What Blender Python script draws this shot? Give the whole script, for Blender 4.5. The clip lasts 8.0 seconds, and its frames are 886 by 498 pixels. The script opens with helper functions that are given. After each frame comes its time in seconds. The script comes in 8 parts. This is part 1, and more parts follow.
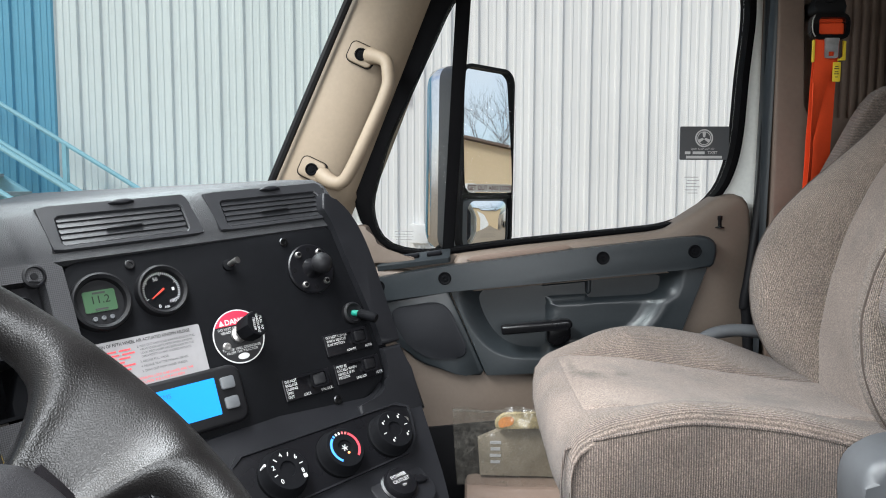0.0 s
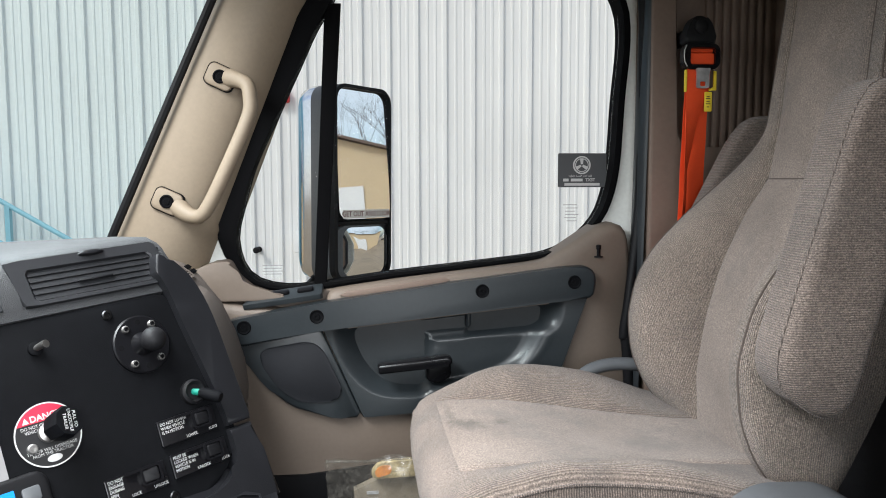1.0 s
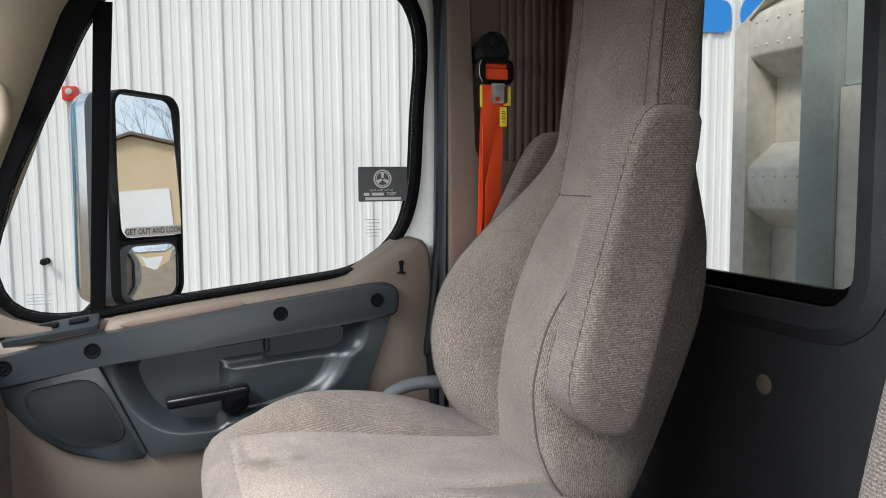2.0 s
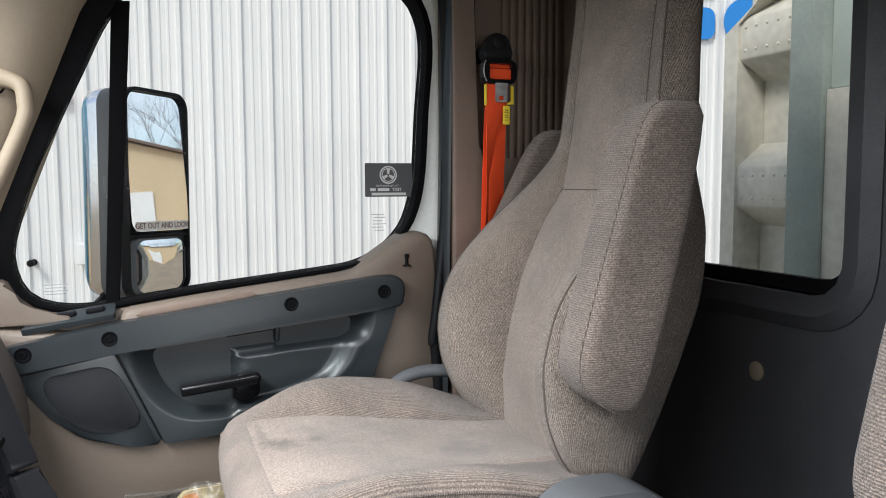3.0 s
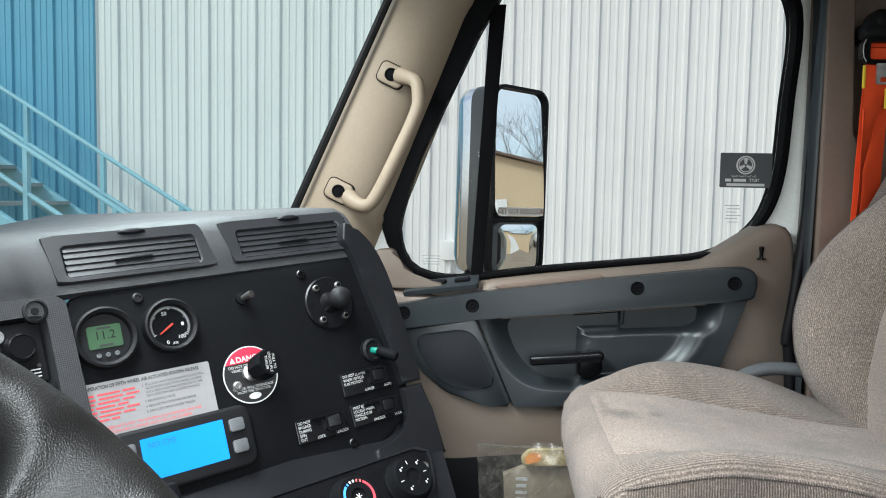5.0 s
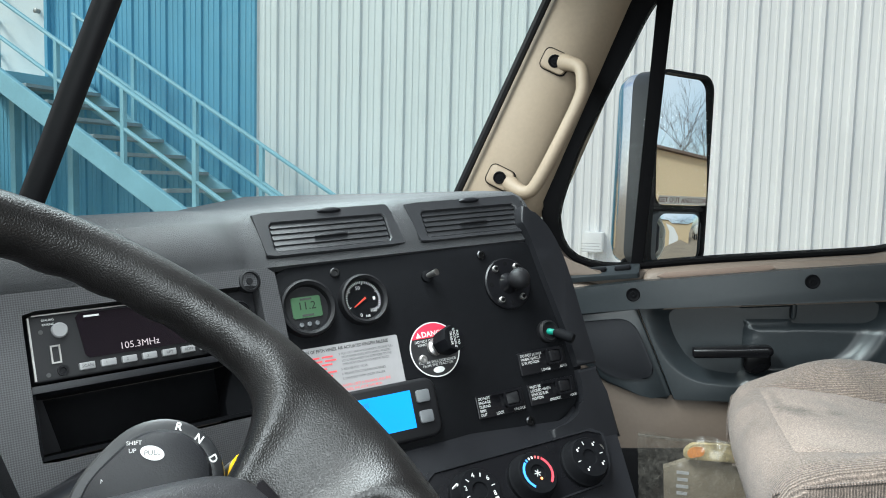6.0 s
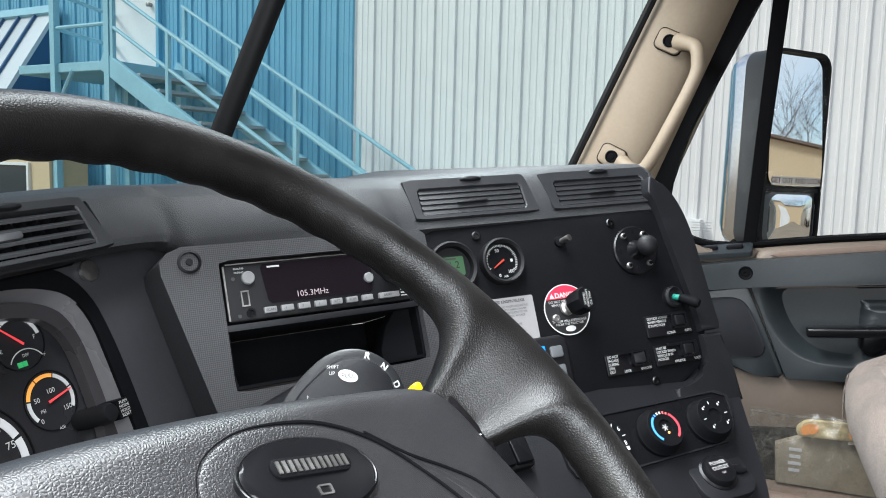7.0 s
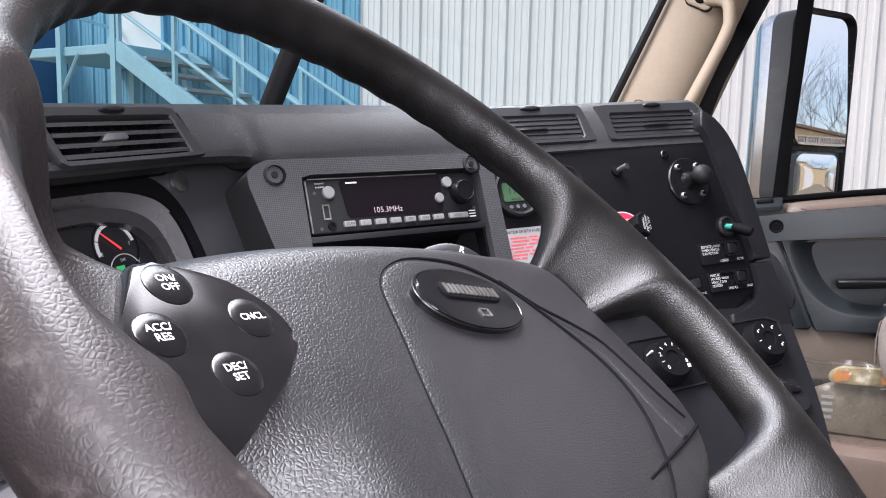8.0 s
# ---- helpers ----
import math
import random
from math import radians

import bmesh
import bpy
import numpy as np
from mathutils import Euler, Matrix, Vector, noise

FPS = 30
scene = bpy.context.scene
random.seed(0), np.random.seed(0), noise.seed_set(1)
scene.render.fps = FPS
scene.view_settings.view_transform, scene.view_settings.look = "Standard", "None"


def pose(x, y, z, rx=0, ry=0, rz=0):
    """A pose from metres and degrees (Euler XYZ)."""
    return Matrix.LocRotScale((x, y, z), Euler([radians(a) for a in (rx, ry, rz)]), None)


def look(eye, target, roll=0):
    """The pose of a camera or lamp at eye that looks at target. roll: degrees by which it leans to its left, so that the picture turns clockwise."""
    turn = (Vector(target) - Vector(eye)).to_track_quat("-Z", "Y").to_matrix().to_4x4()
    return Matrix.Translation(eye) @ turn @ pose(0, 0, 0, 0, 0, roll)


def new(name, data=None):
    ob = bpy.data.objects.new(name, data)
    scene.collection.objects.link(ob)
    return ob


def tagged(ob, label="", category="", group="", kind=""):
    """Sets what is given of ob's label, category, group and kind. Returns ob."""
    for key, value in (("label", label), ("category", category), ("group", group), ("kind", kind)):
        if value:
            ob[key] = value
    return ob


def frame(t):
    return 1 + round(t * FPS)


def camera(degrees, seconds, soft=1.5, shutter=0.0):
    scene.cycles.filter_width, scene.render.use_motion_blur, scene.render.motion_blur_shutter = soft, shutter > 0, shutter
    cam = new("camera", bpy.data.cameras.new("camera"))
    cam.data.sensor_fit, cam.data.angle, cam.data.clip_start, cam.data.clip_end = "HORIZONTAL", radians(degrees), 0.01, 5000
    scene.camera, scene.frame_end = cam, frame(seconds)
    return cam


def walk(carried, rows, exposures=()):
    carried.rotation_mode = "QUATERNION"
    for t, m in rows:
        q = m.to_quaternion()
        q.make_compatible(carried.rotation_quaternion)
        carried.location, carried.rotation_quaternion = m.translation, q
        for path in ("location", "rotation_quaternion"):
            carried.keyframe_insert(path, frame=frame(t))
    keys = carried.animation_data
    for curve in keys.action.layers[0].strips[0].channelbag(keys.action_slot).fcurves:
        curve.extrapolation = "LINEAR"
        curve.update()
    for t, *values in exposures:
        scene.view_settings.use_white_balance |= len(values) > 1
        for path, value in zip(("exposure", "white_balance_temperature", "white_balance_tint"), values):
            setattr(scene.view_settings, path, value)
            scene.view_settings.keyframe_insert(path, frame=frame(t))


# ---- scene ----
cam = camera(58.9, 8.0, soft=1.0)
PATH = [
    (0, (0.181, 0.015, 2.313), (0.115, 2.006, 2.133), 0.1),
    (0.5, (0.2, 0.069, 2.335), (0.239, 2.061, 2.156), 0.0),
    (1, (0.217, 0.109, 2.372), (0.428, 2.09, 2.195), -0.2),
    (1.5, (0.261, 0.155, 2.378), (0.701, 2.098, 2.203), -0.4),
    (2, (0.265, 0.163, 2.402), (0.925, 2.042, 2.222), -0.5),
    (2.2, (0.252, 0.151, 2.402), (0.972, 2.009, 2.224), -0.5),
    (3.3, (0.197, 0.119, 2.377), (0.865, 1.998, 2.22), 0.2),
    (3.5, (0.194, 0.113, 2.375), (0.791, 2.016, 2.221), 0.3),
    (4, (0.192, 0.102, 2.361), (0.561, 2.063, 2.215), 0.7),
    (4.5, (0.185, 0.082, 2.352), (0.304, 2.073, 2.207), 1.0),
    (4.7, (0.19, 0.071, 2.343), (0.192, 2.066, 2.202), 1.0),
    (5.8, (0.151, 0.061, 2.321), (-0.275, 2.008, 2.154), 1.4),
    (6, (0.143, 0.044, 2.322), (-0.348, 1.976, 2.148), 1.4),
    (6.5, (0.116, -0.001, 2.313), (-0.501, 1.892, 2.122), 1.5),
    (7, (0.112, -0.033, 2.302), (-0.59, 1.828, 2.091), 1.5),
    (7.5, (0.083, -0.081, 2.268), (-0.653, 1.765, 2.043), 1.4),
    (8, (0.06, -0.085, 2.235), (-0.643, 1.771, 1.993), 1.3),
]
walk(cam, [(t, look(eye, target, roll)) for t, eye, target, roll in PATH],
     exposures=[(0, 0.25, 6500, 10), (1.5, 0.25, 6500, 10), (2.2, 0.33, 6500, 10), (3.3, 0.38, 6500, 11), (4.7, 0.25, 6400, 7), (5.8, 0.2, 6300, 3), (6.5, 0.2, 6300, 3), (7, 0.22, 6400, 9), (7.5, 0.31, 6450, 15), (8, 0.37, 6500, 21)])
# ---- world and light ----
world = bpy.data.worlds.new("world")
scene.world = world
world.use_nodes = True
wn = world.node_tree.nodes
sky = wn.new("ShaderNodeTexSky")
sky.sky_type = "NISHITA"
sky.sun_disc = False
sky.sun_elevation = radians(44)
sky.sun_rotation = radians(231)
sky.air_density, sky.dust_density, sky.ozone_density = 1.0, 2.2, 1.0
wn["Background"].inputs["Strength"].default_value = 0.142
# broken white cloud over the whole sky
cloud = wn.new("ShaderNodeTexNoise")
cloud.inputs["Scale"].default_value, cloud.inputs["Detail"].default_value = 2.2, 7.0
cover = wn.new("ShaderNodeMapRange")
cover.interpolation_type = "SMOOTHSTEP"
cover.inputs["From Min"].default_value, cover.inputs["From Max"].default_value, cover.inputs["To Max"].default_value = 0.40, 0.62, 0.75
veil = wn.new("ShaderNodeMix")
veil.data_type = "RGBA"
veil.inputs[7].default_value = (5.4, 5.7, 6.1, 1)
coords = wn.new("ShaderNodeTexCoord")
world.node_tree.links.new(coords.outputs["Generated"], cloud.inputs["Vector"])
world.node_tree.links.new(cloud.outputs["Fac"], cover.inputs["Value"])
world.node_tree.links.new(cover.outputs["Result"], veil.inputs[0])
world.node_tree.links.new(sky.outputs["Color"], veil.inputs[6])
world.node_tree.links.new(veil.outputs[2], wn["Background"].inputs["Color"])

sun = new("sun", bpy.data.lights.new("sun", "SUN"))
sun.data.energy = 1.5
sun.data.angle = radians(14)
sun.data.color = (1.0, 0.95, 0.88)
sun.matrix_world = look((-8.8, -7.1, 11), (0, 0, 0))


def window_lamp(name, eye, target, w, h, watts, spread=180):
    lamp = new(name, bpy.data.lights.new(name, "AREA"))
    lamp.data.shape, lamp.data.size, lamp.data.size_y = "RECTANGLE", w, h
    lamp.data.energy, lamp.data.color = watts, (0.93, 0.97, 1.0)
    lamp.data.spread = radians(spread)
    lamp.matrix_world = look(eye, target)
    return lamp


window_lamp("driver_window_light", (0.34, -0.43, 2.42), (0.02, 0.16, 2.02), 0.8, 0.55, 14, 125)
window_lamp("windshield_light", (-0.20, 0.66, 2.78), (0.18, 0.74, 2.05), 1.6, 0.24, 22, 122)


# ---- materials ----
def material(name, colour, rough=0.5, metal=0.0, spec=0.5, vary=0.08, vary_scale=6.0, fine=0.05, fine_scale=120.0,
             bump=0.0, bump_scale=400.0, bump_kind="noise", coat=0.0, rough_vary=0.08):
    m = bpy.data.materials.new(name)
    m.use_nodes = True
    nt = m.node_tree
    n, l = nt.nodes, nt.links
    b = n["Principled BSDF"]
    b.inputs["Metallic"].default_value = metal
    b.inputs["Specular IOR Level"].default_value = spec
    b.inputs["Coat Weight"].default_value = coat
    tc = n.new("ShaderNodeTexCoord")
    big = n.new("ShaderNodeTexNoise")
    big.inputs["Scale"].default_value, big.inputs["Detail"].default_value = vary_scale, 5.0
    small = n.new("ShaderNodeTexNoise")
    small.inputs["Scale"].default_value, small.inputs["Detail"].default_value = fine_scale, 3.0
    for t in (big, small):
        l.new(tc.outputs["Object"], t.inputs["Vector"])
    def scaled(node, amount):
        a = n.new("ShaderNodeMapRange")
        a.inputs["From Min"].default_value, a.inputs["From Max"].default_value = 0.25, 0.75
        a.inputs["To Min"].default_value, a.inputs["To Max"].default_value = 1 - amount, 1 + amount
        l.new(node.outputs["Fac"], a.inputs["Value"])
        return a.outputs["Result"]
    mul = n.new("ShaderNodeMath")
    mul.operation = "MULTIPLY"
    l.new(scaled(big, vary), mul.inputs[0])
    l.new(scaled(small, fine), mul.inputs[1])
    sc = n.new("ShaderNodeVectorMath")
    sc.operation = "SCALE"
    sc.inputs[0].default_value = colour
    l.new(mul.outputs[0], sc.inputs["Scale"])
    l.new(sc.outputs[0], b.inputs["Base Color"])
    rr = n.new("ShaderNodeMapRange")
    rr.inputs["From Min"].default_value, rr.inputs["From Max"].default_value = 0.25, 0.75
    rr.inputs["To Min"].default_value, rr.inputs["To Max"].default_value = rough - rough_vary, min(1, rough + rough_vary)
    l.new(big.outputs["Fac"], rr.inputs["Value"])
    l.new(rr.outputs["Result"], b.inputs["Roughness"])
    if bump:
        bp = n.new("ShaderNodeBump")
        bp.inputs["Strength"].default_value = bump
        bp.inputs["Distance"].default_value = 0.0006
        if bump_kind == "leather":
            v = n.new("ShaderNodeTexVoronoi")
            v.feature = "DISTANCE_TO_EDGE"
            v.inputs["Scale"].default_value = bump_scale
            w = n.new("ShaderNodeTexNoise")
            w.inputs["Scale"].default_value = bump_scale * 0.4
            mx = n.new("ShaderNodeVectorMath")
            mx.operation = "MULTIPLY_ADD"
            mx.inputs[1].default_value = (0.9 / bump_scale, 0.9 / bump_scale, 0.9 / bump_scale)
            l.new(w.outputs["Color"], mx.inputs[0])
            l.new(tc.outputs["Object"], mx.inputs[2])
            l.new(tc.outputs["Object"], w.inputs["Vector"])
            l.new(mx.outputs[0], v.inputs["Vector"])
            cl = n.new("ShaderNodeMapRange")
            cl.interpolation_type = "SMOOTHSTEP"
            cl.inputs["From Max"].default_value = 0.32
            l.new(v.outputs["Distance"], cl.inputs["Value"])
            l.new(cl.outputs["Result"], bp.inputs["Height"])
        elif bump_kind == "weave":
            tw = n.new("ShaderNodeMapping")
            tw.inputs["Rotation"].default_value = (0.4, 0.7, 0.6)
            l.new(tc.outputs["Object"], tw.inputs["Vector"])
            v = n.new("ShaderNodeTexChecker")
            v.inputs["Scale"].default_value = bump_scale
            l.new(tw.outputs["Vector"], v.inputs["Vector"])
            l.new(v.outputs["Fac"], bp.inputs["Height"])
            v.inputs["Color1"].default_value, v.inputs["Color2"].default_value = (1.35, 1.35, 1.35, 1), (0.62, 0.62, 0.62, 1)
            weft = n.new("ShaderNodeVectorMath")
            weft.operation = "MULTIPLY"
            l.new(sc.outputs[0], weft.inputs[0])
            l.new(v.outputs["Color"], weft.inputs[1])
            l.new(weft.outputs[0], b.inputs["Base Color"])
        else:
            v = n.new("ShaderNodeTexNoise")
            v.inputs["Scale"].default_value, v.inputs["Detail"].default_value = bump_scale, 4.0
            l.new(tc.outputs["Object"], v.inputs["Vector"])
            l.new(v.outputs["Fac"], bp.inputs["Height"])
        l.new(bp.outputs["Normal"], b.inputs["Normal"])
    return m


def fabric(name, colour, rib=360.0, axis=2, depth=0.9, stain=0.25, smudge=False, grime=0.0, fleck_by=0.24, wobble=1.6, unwrapped=False):
    """Ribbed seat cloth: fine cords with flecks, and soft stains."""
    m = material(name, colour, rough=0.95, spec=0.15, vary=stain, vary_scale=9.0, fine=0.5, fine_scale=480.0, rough_vary=0.03)
    nt = m.node_tree
    n, l = nt.nodes, nt.links
    b = n["Principled BSDF"]
    b.inputs["Sheen Weight"].default_value = 0.15
    b.inputs["Sheen Roughness"].default_value = 0.6
    tc = n.new("ShaderNodeTexCoord")
    w = n.new("ShaderNodeTexWave")
    w.wave_type, w.bands_direction = "BANDS", "XYZ"[axis]
    w.inputs["Scale"].default_value = rib / 6.2832 * 2
    w.inputs["Distortion"].default_value, w.inputs["Detail"].default_value, w.inputs["Detail Scale"].default_value = wobble, 3.0, 4.0
    l.new(tc.outputs["UV" if unwrapped else "Object"], w.inputs["Vector"])
    sp = n.new("ShaderNodeTexNoise")
    sp.inputs["Scale"].default_value = 620.0
    l.new(tc.outputs["Object"], sp.inputs["Vector"])
    add = n.new("ShaderNodeMath")
    add.operation = "MULTIPLY_ADD"
    add.inputs[1].default_value = 0.9
    l.new(sp.outputs["Fac"], add.inputs[0])
    l.new(w.outputs["Fac"], add.inputs[2])
    bp = n.new("ShaderNodeBump")
    bp.inputs["Strength"].default_value, bp.inputs["Distance"].default_value = depth, 0.0018
    l.new(add.outputs[0], bp.inputs["Height"])
    l.new(bp.outputs["Normal"], b.inputs["Normal"])
    # shade in the valleys between the cords, put into the colour
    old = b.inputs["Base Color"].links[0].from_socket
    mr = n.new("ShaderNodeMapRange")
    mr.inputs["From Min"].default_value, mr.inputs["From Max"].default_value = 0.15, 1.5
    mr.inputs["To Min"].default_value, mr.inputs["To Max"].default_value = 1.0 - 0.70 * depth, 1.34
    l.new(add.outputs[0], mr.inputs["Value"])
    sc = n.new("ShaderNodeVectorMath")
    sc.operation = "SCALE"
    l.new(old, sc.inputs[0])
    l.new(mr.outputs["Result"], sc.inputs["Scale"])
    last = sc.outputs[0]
    fleck = n.new("ShaderNodeTexNoise")
    fleck.inputs["Scale"].default_value, fleck.inputs["Detail"].default_value = 520.0, 2.0
    l.new(tc.outputs["Object"], fleck.inputs["Vector"])
    thread = n.new("ShaderNodeMapRange")
    thread.inputs["From Min"].default_value, thread.inputs["From Max"].default_value = 0.40, 0.60
    thread.inputs["To Min"].default_value, thread.inputs["To Max"].default_value = 1 - fleck_by, 1 + fleck_by
    l.new(fleck.outputs["Fac"], thread.inputs["Value"])
    tweed = n.new("ShaderNodeVectorMath")
    tweed.operation = "SCALE"
    l.new(last, tweed.inputs[0])
    l.new(thread.outputs["Result"], tweed.inputs["Scale"])
    last = tweed.outputs[0]
    if smudge:
        for at, size, amount in (((0.377, 1.304, 1.985), (0.045, 0.05, 0.1), 0.5), ((0.44, 1.32, 1.985), (0.03, 0.03, 0.1), 0.62), ((0.36, 1.36, 1.985), (0.012, 0.09, 0.1), 0.68)):
            sh = n.new("ShaderNodeVectorMath")
            sh.operation = "SUBTRACT"
            sh.inputs[1].default_value = at
            l.new(tc.outputs["Object"], sh.inputs[0])
            dv = n.new("ShaderNodeVectorMath")
            dv.operation = "DIVIDE"
            dv.inputs[1].default_value = size
            l.new(sh.outputs[0], dv.inputs[0])
            ln = n.new("ShaderNodeVectorMath")
            ln.operation = "LENGTH"
            l.new(dv.outputs[0], ln.inputs[0])
            nz = n.new("ShaderNodeTexNoise")
            nz.inputs["Scale"].default_value, nz.inputs["Detail"].default_value = 60.0, 6.0
            l.new(tc.outputs["Object"], nz.inputs["Vector"])
            ad = n.new("ShaderNodeMath")
            ad.operation = "MULTIPLY_ADD"
            ad.inputs[1].default_value = 1.3
            l.new(nz.outputs["Fac"], ad.inputs[0])
            l.new(ln.outputs["Value"], ad.inputs[2])
            rg = n.new("ShaderNodeMapRange")
            rg.interpolation_type = "SMOOTHSTEP"
            rg.inputs["From Min"].default_value, rg.inputs["From Max"].default_value = 0.7, 1.6
            rg.inputs["To Min"].default_value, rg.inputs["To Max"].default_value = amount, 1.0
            l.new(ad.outputs[0], rg.inputs["Value"])
            s2 = n.new("ShaderNodeVectorMath")
            s2.operation = "SCALE"
            l.new(last, s2.inputs[0])
            l.new(rg.outputs["Result"], s2.inputs["Scale"])
            last = s2.outputs[0]
    if grime:
        spots = n.new("ShaderNodeTexNoise")
        spots.inputs["Scale"].default_value, spots.inputs["Detail"].default_value, spots.inputs["Roughness"].default_value = 7.0, 8.0, 0.65
        l.new(tc.outputs["Object"], spots.inputs["Vector"])
        dirt = n.new("ShaderNodeMapRange")
        dirt.interpolation_type = "SMOOTHSTEP"
        dirt.inputs["From Min"].default_value, dirt.inputs["From Max"].default_value = 0.46, 0.68
        dirt.inputs["To Max"].default_value = grime
        l.new(spots.outputs["Fac"], dirt.inputs["Value"])
        grey = n.new("ShaderNodeMix")
        grey.data_type = "RGBA"
        l.new(dirt.outputs["Result"], grey.inputs[0])
        l.new(last, grey.inputs[6])
        grey.inputs[7].default_value = (0.085, 0.079, 0.076, 1)
        last = grey.outputs[2]
    l.new(last, b.inputs["Base Color"])
    return m


def worn(m, tone=(0.034, 0.030, 0.029)):
    """Rubbed, greyer patches with crisp edges, smoother than the skin round them."""
    n, l = m.node_tree.nodes, m.node_tree.links
    b = n["Principled BSDF"]
    tc = n.new("ShaderNodeTexCoord")
    big = n.new("ShaderNodeTexNoise")
    big.inputs["Scale"].default_value, big.inputs["Detail"].default_value, big.inputs["Roughness"].default_value = 26.0, 9.0, 0.60
    l.new(tc.outputs["Object"], big.inputs["Vector"])
    mask = n.new("ShaderNodeMapRange")
    mask.interpolation_type = "SMOOTHSTEP"
    mask.inputs["From Min"].default_value, mask.inputs["From Max"].default_value = 0.60, 0.66
    # rubbed most where the driver's left hand rests
    part_xyz = n.new("ShaderNodeSeparateXYZ")
    l.new(tc.outputs["Object"], part_xyz.inputs[0])
    left = n.new("ShaderNodeMapRange")
    left.inputs["From Min"].default_value, left.inputs["From Max"].default_value = 0.20, 0.04
    left.inputs["To Min"].default_value, left.inputs["To Max"].default_value = -0.25, 0.060
    l.new(part_xyz.outputs["Y"], left.inputs["Value"])
    both = n.new("ShaderNodeMath")
    l.new(big.outputs["Fac"], both.inputs[0])
    l.new(left.outputs["Result"], both.inputs[1])
    l.new(both.outputs[0], mask.inputs["Value"])
    palm = n.new("ShaderNodeMapRange")
    palm.interpolation_type = "SMOOTHSTEP"
    palm.inputs["From Min"].default_value, palm.inputs["From Max"].default_value = 0.19, 0.05
    l.new(part_xyz.outputs["Y"], palm.inputs["Value"])
    bump_node = n["Bump"]
    less = n.new("ShaderNodeMapRange")
    less.inputs["To Min"].default_value, less.inputs["To Max"].default_value = bump_node.inputs["Strength"].default_value, 0.10
    l.new(palm.outputs["Result"], less.inputs["Value"])
    l.new(less.outputs["Result"], bump_node.inputs["Strength"])
    rub = n.new("ShaderNodeMix")
    rub.data_type = "RGBA"
    l.new(palm.outputs["Result"], rub.inputs[0])
    l.new(b.inputs["Base Color"].links[0].from_socket, rub.inputs[6])
    rub.inputs[7].default_value = (tone[0] * 0.45, tone[1] * 0.45, tone[2] * 0.46, 1)
    l.new(rub.outputs[2], b.inputs["Base Color"])
    for socket, value in (("Base Color", (*tone, 1)), ("Roughness", 0.58)):
        old = b.inputs[socket].links[0].from_socket
        mx = n.new("ShaderNodeMix")
        mx.data_type = "RGBA" if socket == "Base Color" else "FLOAT"
        i = (6, 7, 2) if socket == "Base Color" else (2, 3, 0)
        l.new(mask.outputs["Result"], mx.inputs[0])
        l.new(old, mx.inputs[i[0]])
        mx.inputs[i[1]].default_value = value
        l.new(mx.outputs[i[2]], b.inputs[socket])
    return m


def plain(name, colour, rough=0.5, metal=0.0, emit=0.0):
    m = bpy.data.materials.new(name)
    m.use_nodes = True
    b = m.node_tree.nodes["Principled BSDF"]
    b.inputs["Base Color"].default_value = (*colour, 1)
    b.inputs["Roughness"].default_value, b.inputs["Metallic"].default_value = rough, metal
    if emit:
        b.inputs["Emission Color"].default_value = (*colour, 1)
        b.inputs["Emission Strength"].default_value = emit
    return m


def pane(name, tint=(0.93, 0.97, 0.96), gloss=0.06, rough=0.02):
    m = bpy.data.materials.new(name)
    m.use_nodes = True
    nt = m.node_tree
    n, l = nt.nodes, nt.links
    out = n["Material Output"]
    n.remove(n["Principled BSDF"])
    tr, gl, mx, fr = (n.new("ShaderNodeBsdf" + "Transparent"), n.new("ShaderNodeBsdfGlossy"), n.new("ShaderNodeMixShader"), n.new("ShaderNodeFresnel"))
    tr.inputs["Color"].default_value = (*tint, 1)
    gl.inputs["Roughness"].default_value = rough
    fr.inputs["IOR"].default_value = 1.0 + gloss
    l.new(fr.outputs[0], mx.inputs[0])
    l.new(tr.outputs[0], mx.inputs[1])
    l.new(gl.outputs[0], mx.inputs[2])
    l.new(mx.outputs[0], out.inputs["Surface"])
    return m


DARKSCREW = material("black_oxide_screw", (0.05, 0.05, 0.052), 0.35, metal=1.0, vary=0.2, vary_scale=80)
BLACK = material("matte_black_panel", (0.0034, 0.0036, 0.0044), 0.70, spec=0.06, vary=0.2, fine=0.15, bump=0.2, bump_scale=900)
DASH = material("dark_grained_plastic", (0.0265, 0.0272, 0.0290), 0.50, spec=0.32, vary=0.12, fine=0.08, bump=0.36, bump_scale=560, bump_kind="leather")
DASH_SMOOTH = material("dark_grey_plastic", (0.0082, 0.0085, 0.0102), 0.46, spec=0.24, vary=0.14, fine=0.08, bump=0.3, bump_scale=900)
WOVEN = material("dark_woven_look_plastic", (0.036, 0.036, 0.0385), 0.5, spec=0.35, vary=0.1, fine=0.06, bump=0.5, bump_scale=800, bump_kind="weave")
# light reflected by the binnacle's inner wall is put into its pale grey
LENSWALL = material("lit_grey_lens_plastic", (0.200, 0.195, 0.205), 0.28, spec=0.5, vary=0.15, fine=0.06, bump=0.05, bump_scale=300)
BINNACLE = material("grey_binnacle_plastic", (0.036, 0.036, 0.040), 0.42, spec=0.4, vary=0.12, fine=0.06, bump=0.25, bump_scale=900)
WHEEL = worn(material("worn_wheel_rubber", (0.0050, 0.0045, 0.0045), 0.38, spec=0.36, vary=0.4, vary_scale=18, fine=0.2, fine_scale=220, bump=0.22, bump_scale=640, bump_kind="leather", rough_vary=0.09), (0.037, 0.030, 0.030))
